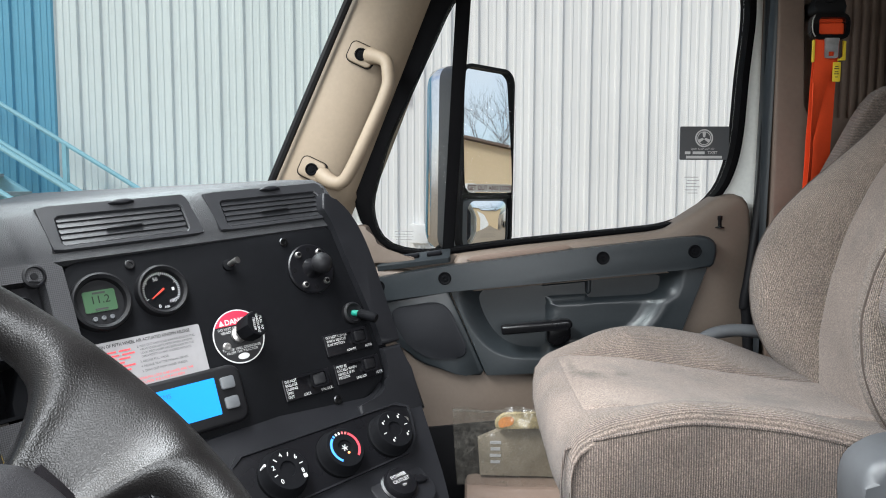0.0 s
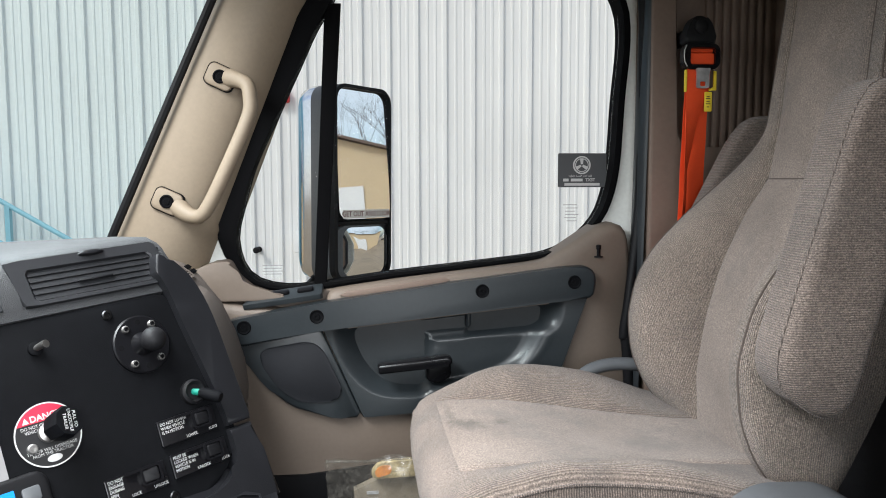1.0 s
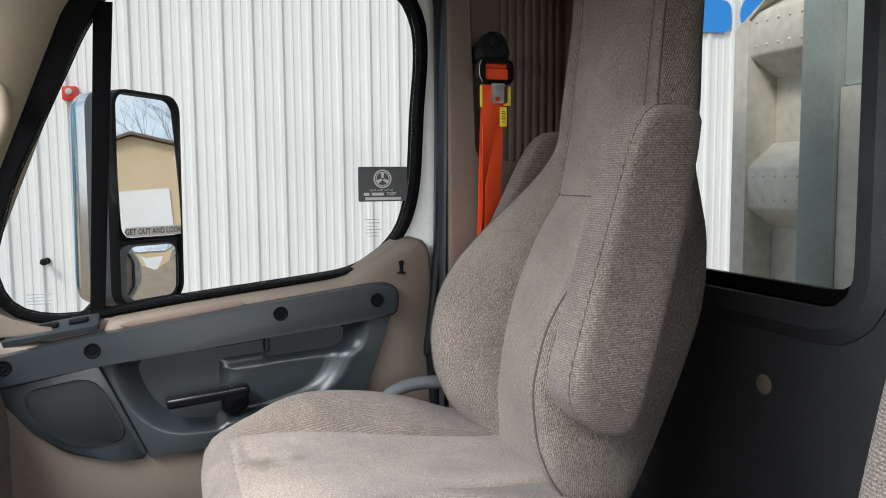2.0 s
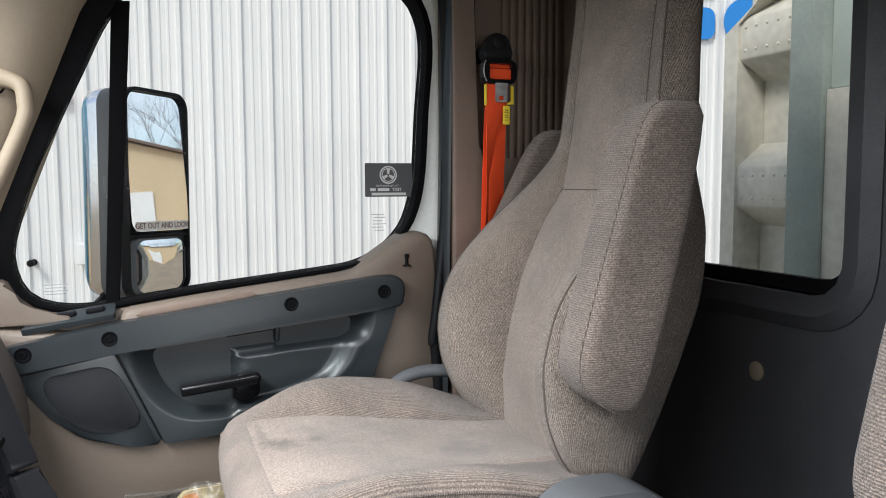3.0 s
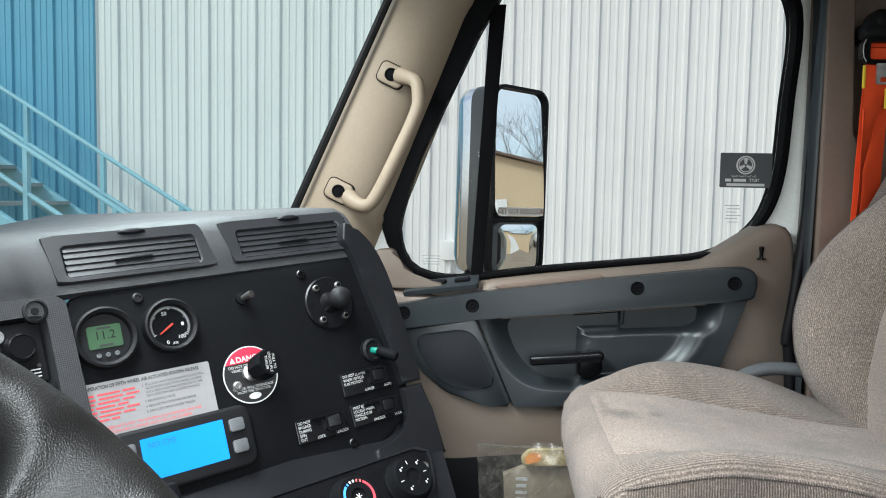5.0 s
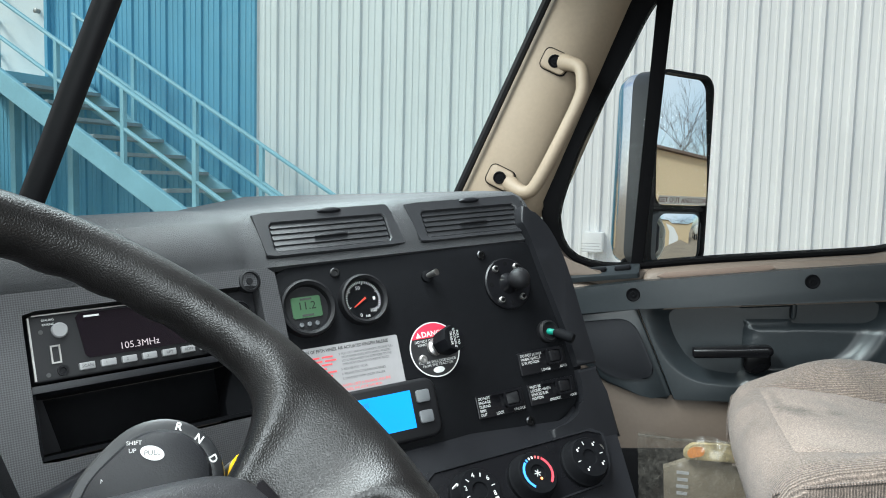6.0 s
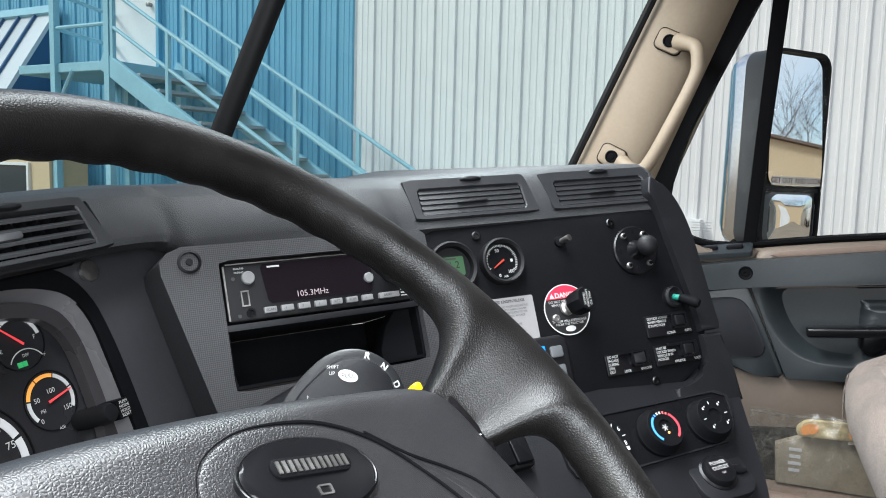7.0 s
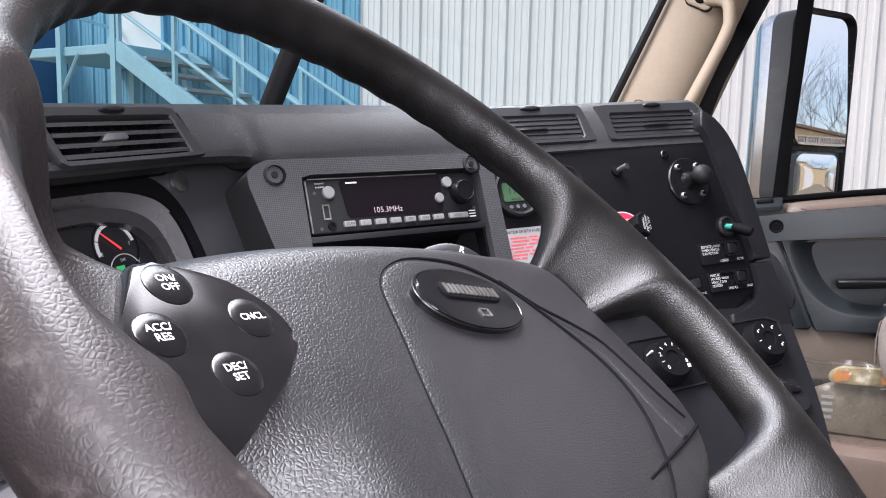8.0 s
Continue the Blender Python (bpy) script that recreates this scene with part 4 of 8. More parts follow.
# added black sheet that stands for the dark, shaded footwell
part("footwell_shade", solid(D, [(-0.145, 1.47), (0.78, 1.47), (0.78, 1.785), (0.5, 1.79), (0.3, 1.79), (0.10, 1.768), (-0.145, 1.77)], -1.70, -1.692, 0.002), RUBBER, door_1, "added black sheet for the footwell shade below the door card")
hnd = part("door_handle", solid(D, chaikin([(0.2498, 1.9985), (0.392, 2.0145), (0.4012, 2.010), (0.4015, 1.998), (0.39, 1.9935), (0.2525, 1.980)], 1, cut=0.003), -1.688, -1.662, 0.005, 3), GLOSSY, door_1, "black plastic door release handle")
part("mount", solid(D, chaikin([(0.350, 1.998), (0.400, 2.003), (0.402, 1.966), (0.373, 1.951), (0.350, 1.960)], 1, cut=0.005), -1.738, -1.684, 0.006, 3), GLOSSY, hnd)
su, sw_v = Vector((0.161, 0, 0.021)).normalized(), Vector((0, 0.035, 0.0165)).normalized()
sw = Matrix((su, sw_v, su.cross(sw_v))).transposed().to_4x4()
sw.translation = Vector((-0.020, 1.698, 2.1165))
part("switch_plate", solid(sw, chaikin([(0, 0), (0.162, 0), (0.163, 0.040), (0.026, 0.040)], 1, cut=0.004), -0.006, 0.006, 0.002), DOORDARK, door_1)
for u in (0.078, 0.128):
    part("window_switch", solid(sw, rrect(u, 0.022, 0.034, 0.016, 0.006), 0.006, 0.012, 0.003), GLOSSY, door_1)
for u, v in ((-0.012, 2.082), (0.130, 2.101), (0.463, 2.146), (0.654, 2.161)):
    part("bolt", lathe(bmesh.new(), Matrix.Translation((u, 1.668, v)) @ D, 0, 0, [(0.0140, -0.002), (0.0140, 0.0008), (0.0125, 0.0022), (0.0105, 0.0008), (0.0065, 0.0008), (0.006, 0.0020), (0.003, 0.0020), (0.002, 0.0010), (0.0005, 0.0010)], 20), BLACK, door_1, "recessed black bolt")
part("lock_pin", lathe(bmesh.new(), Matrix.Translation((0.714, 1.702, -0.054)), 0, 0, [(0.010, 2.262), (0.010, 2.2645), (0.0046, 2.266), (0.0044, 2.278), (0.0058, 2.280), (0.0058, 2.288), (0.002, 2.289)], 14), GLOSSY, door_1, "black lock pin")
part("door_gasket", tube(bmesh.new(), spline([(0.77, 1.70, 2.93), (0.794, 1.70, 2.80), (0.803, 1.70, 2.70), (0.8065, 1.70, 2.537), (0.802, 1.70, 2.363), (0.795, 1.696, 2.257), (0.777, 1.688, 2.115), (0.768, 1.688, 2.044), (0.776, 1.688, 1.995), (0.80, 1.688, 1.6)], 6), 0.0115, 10), RUBBER, door_1, "black rubber door gasket")
part("door_gasket", tube(bmesh.new(), spline([(0.12, 1.755, 2.80), (-0.03, 1.75, 2.42), (-0.105, 1.745, 2.22), (-0.115, 1.745, 2.1), (-0.115, 1.745, 1.7)], 6), 0.012, 8), RUBBER, door_1, "black rubber door gasket")

# stickers on the door glass
stk = thing("window_sticker", (0.70, 1.774, 2.36), "dark grey decal with a wheel emblem and reversed white writing", "sticker")
SM = Matrix.Translation((0.698, 1.7755, 2.3905)) @ XZ
part("backing", solid(SM, rrect(0, 0, 0.107, 0.073, 0.003), 0.0004, 0.0012), plain("sticker_grey", (0.05, 0.052, 0.056), 0.5), stk)
part("ring", ring(bmesh.new(), SM, circle(-0.001, 0.011, 0.0195, 36), circle(-0.001, 0.011, 0.0165, 36), 0.0013, 0.0018), WHITE_INK, stk)
part("ring", ring(bmesh.new(), SM, circle(-0.001, 0.011, 0.0148, 36), circle(-0.001, 0.011, 0.0132, 36), 0.0013, 0.0018), WHITE_INK, stk)
for a in (90, 210, 330):
    part("spoke", solid(SM @ Matrix.Translation((-0.001, 0.011, 0)) @ Matrix.Rotation(radians(a), 4, "Z"), [(0.002, -0.0022), (0.0132, -0.0038), (0.0132, 0.0038), (0.002, 0.0022)], 0.0013, 0.0018), WHITE_INK, stk)
flip = SM @ Matrix.Diagonal((-1, 1, 1, 1))
lettering(stk, flip, "Do You Need Help?", 0.004, -0.0125, 0.0062, h=0.0018)
lettering(stk, flip, "TEXT", -0.018, -0.021, 0.0088, h=0.0018, bold=0.0002)
for cu, w in ((0.012, 0.026), (0.036, 0.012)):
    part("number_bar", solid(SM, rrect(-cu, -0.021, w, 0.006), 0.0013, 0.0018), WHITE_INK, stk)
part("number_bar", solid(SM, rrect(0.0, -0.0305, 0.078, 0.0058), 0.0013, 0.0018), WHITE_INK, stk)
lab = thing("glass_label", (0.69, 1.774, 2.30), "small clear label with fine grey print on the door glass", "label")
LM = Matrix.Translation((0.672, 1.7755, 2.298)) @ XZ
GREY_INK = plain("grey_ink", (0.35, 0.36, 0.37), 0.6)
for i in range(6):
    part("print_bar", solid(LM, rrect((0.004 if i % 2 else 0), 0.018 - 0.007 * i, 0.03 - 0.004 * (i % 3), 0.0018), 0.0004, 0.0009), GREY_INK, lab)
lab2 = thing("glass_label", (0.02, 1.774, 2.185), "small clear label with fine grey print on the vent glass", "label")
LM = Matrix.Translation((0.035, 1.7755, 2.184)) @ XZ
for i in range(4):
    part("print_bar", solid(LM, rrect(0, 0.009 - 0.006 * i, 0.042 - 0.006 * (i % 2), 0.0016), 0.0004, 0.0009), GREY_INK, lab2)


# ---- outside mirror ----
def side_mirror():
    t = thing("side_mirror", (0.2, 2.1, 2.13), "chrome-backed truck side mirror with a small round-cornered convex mirror below", "mirror")
    m = face((0.236, 2.125, 2.36), 47.5, 0.0) @ Matrix.Rotation(radians(-1.0), 4, "Z") @ Matrix.Translation((-0.040, 0, 0))
    # the shell is deep and rounded, its glass faces the driver
    for name, mat, levels in (("side_band", GREYPLASTIC, ((1.0, 0.012), (1.01, 0.0), (1.01, -0.050))), ("shell", CHROME, ((1.01, -0.0505), (1.01, -0.07), (0.97, -0.095), (0.84, -0.115), (0.5, -0.125)))):
        bm = bmesh.new()
        loft(bm, [[m @ Vector((u * k, v * (0.5 + 0.5 * k), n)) for u, v in rrect(0, 0.0, 0.207, 0.478, 0.04, 5)] for k, n in levels])
        part(name, bm, mat, t, "chrome shell" if name == "shell" else "dull grey side band")
    part("bezel", ring(bmesh.new(), m, rrect(0, 0.0, 0.209, 0.48, 0.04, 6), rrect(0.003, 0.0, 0.193, 0.464, 0.03, 6), 0.010, 0.028), RUBBER, t, "black bezel")
    part("back_plate", solid(m, rrect(0.0, 0.0, 0.197, 0.47, 0.03), 0.0, 0.012), RUBBER, t)
    g = m @ Matrix.Translation((0, 0.072, 0)) @ Matrix.Rotation(radians(-2.8), 4, "X")
    part("mirror_glass", solid(g, rrect(0.004, 0, 0.187, 0.318, 0.026, 6), 0.019, 0.023), MIRROR, t, "flat mirror glass")
    part("divider", solid(m, rrect(0.004, -0.096, 0.190, 0.010), 0.012, 0.024, 0.003), RUBBER, t)
    part("convex_housing", solid(m, rrect(0.002, -0.168, 0.188, 0.132, 0.03, 6), 0.012, 0.020, 0.006), GREYPLASTIC, t, "grey convex mirror housing")
    bm = bmesh.new()
    lo = []
    pts = rrect(0, 0, 0.160, 0.122, 0.030, 6)
    for k in (1.0, 0.9, 0.8, 0.7, 0.6, 0.5, 0.4, 0.3, 0.2, 0.1, 0.03):
        lo.append([m @ Vector((0.012 + u * k, -0.168 + v * k, 0.020 + 0.0065 * (1 - k * k))) for u, v in pts])
    loft(bm, lo)
    part("convex_glass", bm, MIRROR, t, "convex wide-angle mirror glass", 80)
    part("decal", solid(g, rrect(0.008, -0.147, 0.172, 0.021), 0.0231, 0.0236), plain("decal_grey", (0.72, 0.68, 0.62), 0.5), t, "pale decal strip")
    lettering(t, g, "GET OUT AND LOOK", 0.008, -0.147, 0.0180, material("brown_red_ink", (0.12, 0.02, 0.018), 0.6), h=0.0240, bold=0.0003)
    part("arm", tube(bmesh.new(), [m @ Vector((-0.03, -0.23, -0.08)), Vector((0.05, 2.0, 2.06)), Vector((0.0, 1.84, 2.0))], 0.02, 8), RUBBER, t)
    return t


side_mirror()


# ---- seats ----
SEAM = material("dark_seam_thread", (0.085, 0.066, 0.056), 0.9)

CUSHION_NOSE = [(0.335, 1.835), (0.318, 1.850), (0.306, 1.875), (0.300, 1.905), (0.299, 1.932), (0.303, 1.954), (0.312, 1.969), (0.326, 1.979), (0.344, 1.985), (0.366, 1.988)]
CUSHION_TOP = [(0.366, 1.988), (0.45, 1.987), (0.55, 1.980), (0.65, 1.970), (0.74, 1.960), (0.83, 1.952)]
HALF = 0.246


def panel_edge(x):
    """Half the width of the flat top panel."""
    return 0.168 - 0.055 * step(0.36, 0.80, x)


def cushion_mesh(cy, piece, sides=(1,)):
    """One cloth piece of the cushion: the flat panel, the rolled bolsters and nose, or the upright border."""
    prof = list(CUSHION_NOSE) + [(x, smooth_table(CUSHION_TOP, x, 0.02)) for x in np.linspace(0.376, 0.82, 34)]
    bm = bmesh.new()
    rows = []
    for i, (x, z) in enumerate(prof):
        edge = panel_edge(x)
        ramp = step(0.315, 0.50, x) * (1 - 0.75 * step(0.58, 0.80, x))
        if piece == "panel":
            if x < 0.335 or i < 8:
                continue
            ys = np.linspace(-edge, edge, 33)
        elif piece == "roll":
            ys = np.linspace(-HALF, HALF, 101)
        row = []
        if piece == "border":
            continue
        for y in ys:
            d = abs(y)
            fit = 0.050 if y > 0 else 0.030
            k = min(1.0, max(0.0, (d - edge) / (HALF - edge)))
            bol = fit * ramp * math.sin(math.pi * min(1.0, k * 0.62 / 0.5 * 0.5 + 0.0)) if k < 1 else fit * ramp * math.sin(math.pi * 0.62)
            over = max(0.0, (d - (HALF - 0.030)) / 0.030)
            drop = 0.024 * (1 - math.sqrt(max(0.0, 1 - over * over)))
            seam = -0.0065 * math.exp(-((d - edge) / 0.006) ** 2) * step(0.33, 0.37, x)
            sag = -0.010 * math.exp(-((x - 0.60) / 0.12) ** 2) * math.exp(-(y / 0.10) ** 2)
            tuck = -0.003 * math.exp(-((x - 0.585) / 0.006) ** 2) * (d < edge)
            wave = 0.0015 * noise.noise(Vector((x * 14, y * 14, 3.1))) + 0.0008 * noise.noise(Vector((x * 40, y * 40, 7.7)))
            back = 0.020 * (d / HALF) ** 6 * (1 - step(0.33, 0.45, x))
            zz = z + bol - drop + seam + sag + tuck + wave
            if piece == "roll" and d < edge - 0.004 and x > 0.352:
                zz -= 0.012
            if piece == "panel" and i == 8:
                zz -= 0.001
            row.append(Vector((x + back, cy + y, zz + (0.0006 if piece == "panel" else 0))))
        rows.append(row)
    if piece == "border":
        for s in sides:
            strip = []
            for x in np.linspace(0.318, 0.82, 40):
                fit = (0.050 if s > 0 else 0.030) * step(0.315, 0.50, x) * (1 - 0.75 * step(0.58, 0.80, x)) * math.sin(math.pi * 0.62)
                top = smooth_table(CUSHION_NOSE[6:] + CUSHION_TOP[1:], x, 0.01) - 0.0235 + fit
                inn = 0.012 * (1 - step(0.318, 0.36, x))
                strip.append([Vector((x, cy + s * (HALF + e - inn), top + (1.825 - top) * f)) for f, e in ((-0.01, -0.006), (0.0, -0.001), (0.06, 0.003), (0.25, 0.005), (0.5, 0.006), (0.75, 0.003), (0.94, -0.004), (1.0, -0.02))])
            loft(bm, strip, closed=False)
    else:
        loft(bm, rows, closed=False)
    return bm


def cushion_seam(cy, side):
    """Cord where the roll and the upright border are stitched together."""
    fit = 0.050 if side > 0 else 0.030
    pts = []
    for x in np.linspace(0.309, 0.80, 44):
        ramp = step(0.315, 0.50, x) * (1 - 0.75 * step(0.58, 0.80, x))
        top = smooth_table(CUSHION_NOSE[6:] + CUSHION_TOP[1:], x, 0.01) - 0.0225 + fit * ramp * math.sin(math.pi * 0.62)
        pts.append(Vector((x + 0.004, cy + side * (HALF + 0.0005 - 0.012 * (1 - step(0.318, 0.36, x))), top)))
    pts = [pts[0] + Vector((-0.001, -side * 0.004, -0.10)), pts[0] + Vector((-0.006, -side * 0.002, -0.05)), pts[0] + Vector((-0.003, 0, -0.015))] + pts
    return tube(bmesh.new(), spline(pts, 2), 0.0022, 6)


BACK_C = [(1.93, 0.800), (1.955, 0.795), (2.04, 0.792), (2.13, 0.805), (2.22, 0.830), (2.31, 0.872), (2.371, 0.912), (2.45, 0.928), (2.72, 0.958), (2.93, 0.985)]
BACK_BOLSTER = [(1.93, 0.785), (1.955, 0.770), (1.985, 0.742), (2.05, 0.712), (2.12, 0.704), (2.20, 0.722), (2.25, 0.752), (2.30, 0.800), (2.40, 0.898), (2.45, 0.928), (2.72, 0.958), (2.93, 0.985)]
BACK_W = [(1.93, 0.205), (1.98, 0.226), (2.05, 0.236), (2.25, 0.236), (2.32, 0.226), (2.40, 0.186), (2.45, 0.158), (2.60, 0.150), (2.85, 0.150), (2.90, 0.135), (2.93, 0.110)]
BACK_REAR = [(1.93, 0.850), (2.00, 0.878), (2.05, 0.903), (2.10, 0.928), (2.20, 0.968), (2.27, 0.980), (2.41, 0.985), (2.50, 1.010), (2.75, 1.020), (2.93, 1.035)]
SEAM_D = 0.108


def back_x(d, z, side):
    """Front surface of the backrest at a distance from its middle line."""
    w = smooth_table(BACK_W, z, 0.02)
    xc, xb = smooth_table(BACK_C, z, 0.02), smooth_table(BACK_BOLSTER, z, 0.02)
    seam = min(SEAM_D, w * 0.72)
    if d <= seam:
        x = xc - 0.007 * (1 - (d / seam) ** 2)
    else:
        k = (d - seam) / (w - seam)
        rise = math.sin(0.5 * math.pi * min(1.0, k / 0.72))
        x = xc + (xb - xc) * rise
        over = max(0.0, (k - 0.66) / 0.34)
        x += 0.030 * (1 - math.sqrt(max(0.0, 1 - over * over)))
    x += 0.006 * math.exp(-((d - seam) / 0.0055) ** 2)
    if d < seam:
        x += 0.002 * math.exp(-((z - 2.371) / 0.005) ** 2)
    return x + 0.0018 * noise.noise(Vector((d * 13 * side, z * 13, 1.7))) + (0.03 * (z - 2.88) / 0.05 if z > 2.88 else 0)


BACK_Z = list(np.linspace(1.93, 2.36, 40)) + list(np.linspace(2.364, 2.378, 7)) + list(np.linspace(2.39, 2.88, 34)) + [2.90, 2.918, 2.93]


def back_panel(cy):
    bm = bmesh.new()
    rows = []
    for z in BACK_Z:
        seam = min(SEAM_D, smooth_table(BACK_W, z, 0.02) * 0.72)
        rows.append([Vector((back_x(abs(y), z, 1 if y > 0 else -1) - 0.0005, cy + y, z)) for y in np.linspace(-seam, seam, 31)])
    return loft(bm, rows, closed=False)


def back_shell(cy):
    """Bolsters, sides and rear of the backrest."""
    bm = bmesh.new()
    rows = []
    for z in BACK_Z:
        w = smooth_table(BACK_W, z, 0.02)
        seam = min(SEAM_D, w * 0.72)
        rear = smooth_table(BACK_REAR, z, 0.02)
        ds = [seam + (w - seam) * (k / 16) for k in range(17)]
        left = [Vector((back_x(d, z, -1), cy - d, z)) for d in ds]
        right = [Vector((back_x(d, z, 1), cy + d, z)) for d in ds]
        fl, fr = left[-1], right[-1]
        side_l = [Vector((fl.x + (rear - fl.x) * f, cy - w - e, z)) for f, e in ((0.06, 0.002), (0.3, 0.004), (0.6, 0.004), (0.88, 0.0), (1.0, -0.025))]
        side_r = [Vector((fr.x + (rear - fr.x) * f, cy + w + e, z)) for f, e in ((0.06, 0.002), (0.3, 0.004), (0.6, 0.004), (0.88, 0.0), (1.0, -0.025))]
        rows.append(left + side_l + [Vector((rear + 0.012, cy - w * 0.4, z)), Vector((rear + 0.012, cy + w * 0.4, z))] + side_r[::-1] + right[::-1])
    loft(bm, rows, closed=False)
    bm.faces.new([bm.verts.new(p) for p in rows[-1]])
    bm.normal_update()
    cord = bm.loops.layers.uv.new("cord")
    for f in bm.faces:
        front = abs(f.normal.x) > abs(f.normal.y)
        for lp in f.loops:
            lp[cord].uv = (lp.vert.co.y if front else lp.vert.co.x + 0.25 * lp.vert.co.z, lp.vert.co.z)
    return bm


def back_seam(cy, side, k):
    """Upright seam beside the centre panel (k 0) or on the bolster's crest (k 0.8)."""
    pts = []
    for z in np.linspace(1.95, 2.88, 60):
        w = smooth_table(BACK_W, z, 0.02)
        d = min(SEAM_D, w * 0.72)
        d += (w - d) * k
        pts.append(Vector((back_x(d, z, side) - 0.0005, cy + side * d, z)))
    return tube(bmesh.new(), pts, 0.0014, 6)


def cross_seam(cy):
    return tube(bmesh.new(), [Vector((back_x(abs(y), 2.371, 1 if y > 0 else -1) - 0.0006, cy + y, 2.371)) for y in np.linspace(-0.105, 0.105, 21)], 0.0012, 6)


def armrest_mesh(y0, y1, dx=0.0, lean=0.0):
    """Padded slab, a little tapered, with rounded edges and piping left to the seam."""
    pts = chaikin([(0.808, 2.490), (0.884, 2.489), (0.883, 2.455), (0.862, 2.342), (0.840, 2.255), (0.813, 2.166), (0.793, 2.098), (0.768, 2.082), (0.738, 2.096), (0.706, 2.122), (0.698, 2.152), (0.722, 2.241), (0.753, 2.345), (0.784, 2.450)], 2, cut=0.012)
    c = (0.79, 2.28)
    o = star([(u + dx, v) for u, v in pts], (c[0] + dx, c[1]), 96)
    c = (c[0] + dx, c[1])
    loops = []
    for f, k in ((0.0, 0.30), (0.0, 0.70), (0.03, 0.86), (0.10, 0.945), (0.22, 0.985), (0.40, 1.0), (0.62, 1.0), (0.78, 0.985), (0.90, 0.945), (0.97, 0.88), (1.0, 0.72), (1.0, 0.30)):
        y = y0 + (y1 - y0) * f
        loops.append([Vector((c[0] + (u - c[0]) * (1 - (1 - k) * 0.9) + lean * (v - 2.375), y, c[1] + (v - c[1]) * (1 - (1 - k) * 0.32))) for u, v in o])
    bm = bmesh.new()
    return loft(bm, loops)


def armrest_piping(y, dx=0.0):
    pts = chaikin([(0.808, 2.490), (0.884, 2.489), (0.883, 2.455), (0.862, 2.342), (0.840, 2.255), (0.813, 2.166), (0.793, 2.098), (0.768, 2.082), (0.738, 2.096), (0.706, 2.122), (0.698, 2.152), (0.722, 2.241), (0.753, 2.345), (0.784, 2.450)], 2, cut=0.012)
    o = star([(u + dx, v) for u, v in pts], (0.79 + dx, 2.28), 96)
    return tube(bmesh.new(), [Vector((0.79 + dx + (u - 0.79 - dx) * 0.985, y, 2.28 + (v - 2.28) * 0.995)) for u, v in o], 0.0011, 6, closed=True)


def seat(cy, label, side=1):
    t = thing("truck_seat", (0.52, cy, 1.44), label, "seat", group="cab seats")
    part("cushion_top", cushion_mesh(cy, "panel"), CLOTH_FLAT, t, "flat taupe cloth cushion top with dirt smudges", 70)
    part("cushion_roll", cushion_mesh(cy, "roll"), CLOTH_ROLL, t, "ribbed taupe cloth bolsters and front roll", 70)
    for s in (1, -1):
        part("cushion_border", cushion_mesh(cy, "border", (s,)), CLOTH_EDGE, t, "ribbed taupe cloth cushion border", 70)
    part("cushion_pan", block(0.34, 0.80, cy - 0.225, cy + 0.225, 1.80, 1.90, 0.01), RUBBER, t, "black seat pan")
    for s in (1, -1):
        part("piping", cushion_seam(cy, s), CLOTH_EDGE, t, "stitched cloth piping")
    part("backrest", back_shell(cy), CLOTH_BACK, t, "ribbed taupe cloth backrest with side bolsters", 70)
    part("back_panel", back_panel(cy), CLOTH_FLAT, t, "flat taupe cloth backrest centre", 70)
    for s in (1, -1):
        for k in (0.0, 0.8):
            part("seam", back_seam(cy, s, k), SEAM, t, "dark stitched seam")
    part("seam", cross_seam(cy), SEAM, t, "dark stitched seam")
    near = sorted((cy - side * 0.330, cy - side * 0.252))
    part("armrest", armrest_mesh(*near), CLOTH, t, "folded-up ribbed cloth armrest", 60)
    part("armrest_piping", armrest_piping(near[0] + 0.17 * (near[1] - near[0])), CLOTH_EDGE, t)
    far = sorted((cy + side * 0.245, cy + side * 0.295))
    part("armrest", armrest_mesh(*far, 0.125, 0.22), CLOTH, t, "folded-up ribbed cloth armrest", 60)
    bm = solid(XZ, chaikin([(0.665, 1.92), (0.672, 1.960), (0.715, 1.985), (0.80, 1.983), (0.865, 1.945), (0.875, 1.86), (0.78, 1.80), (0.68, 1.82)], 2), -cy + 0.252, -cy + 0.325, 0.016, 3)
    part("recliner_cover", bm, GREYPLASTIC, t, "grey plastic recliner cover")
    part("side_handle", tube(bmesh.new(), spline([(0.62, cy + 0.245, 1.96), (0.635, cy + 0.255, 1.998), (0.68, cy + 0.26, 2.016), (0.74, cy + 0.26, 2.016), (0.80, cy + 0.255, 2.0)], 5), 0.0125, 12), GREYPLASTIC, t, "grey plastic side handle")
    part("base", block(0.36, 0.74, cy - 0.19, cy + 0.19, 1.62, 1.80, 0.02), RUBBER, t, "black suspension housing")
    part("pedestal", block(0.38, 0.72, cy - 0.16, cy + 0.16, 1.44, 1.62, 0.02), RUBBER, t)
    part("slide_lever", tube(bmesh.new(), spline([(0.31, cy - 0.205, 1.86), (0.300, cy - 0.215, 1.845), (0.300, cy - 0.215, 1.80), (0.31, cy - 0.20, 1.79)], 4), 0.006, 8), GLOSSY, t, "black wire slide lever")
    return t


seat(1.285, "taupe ribbed cloth truck passenger seat with folded-up armrest")
seat(0.24, "taupe ribbed cloth truck driver seat with folded-up armrest", -1)


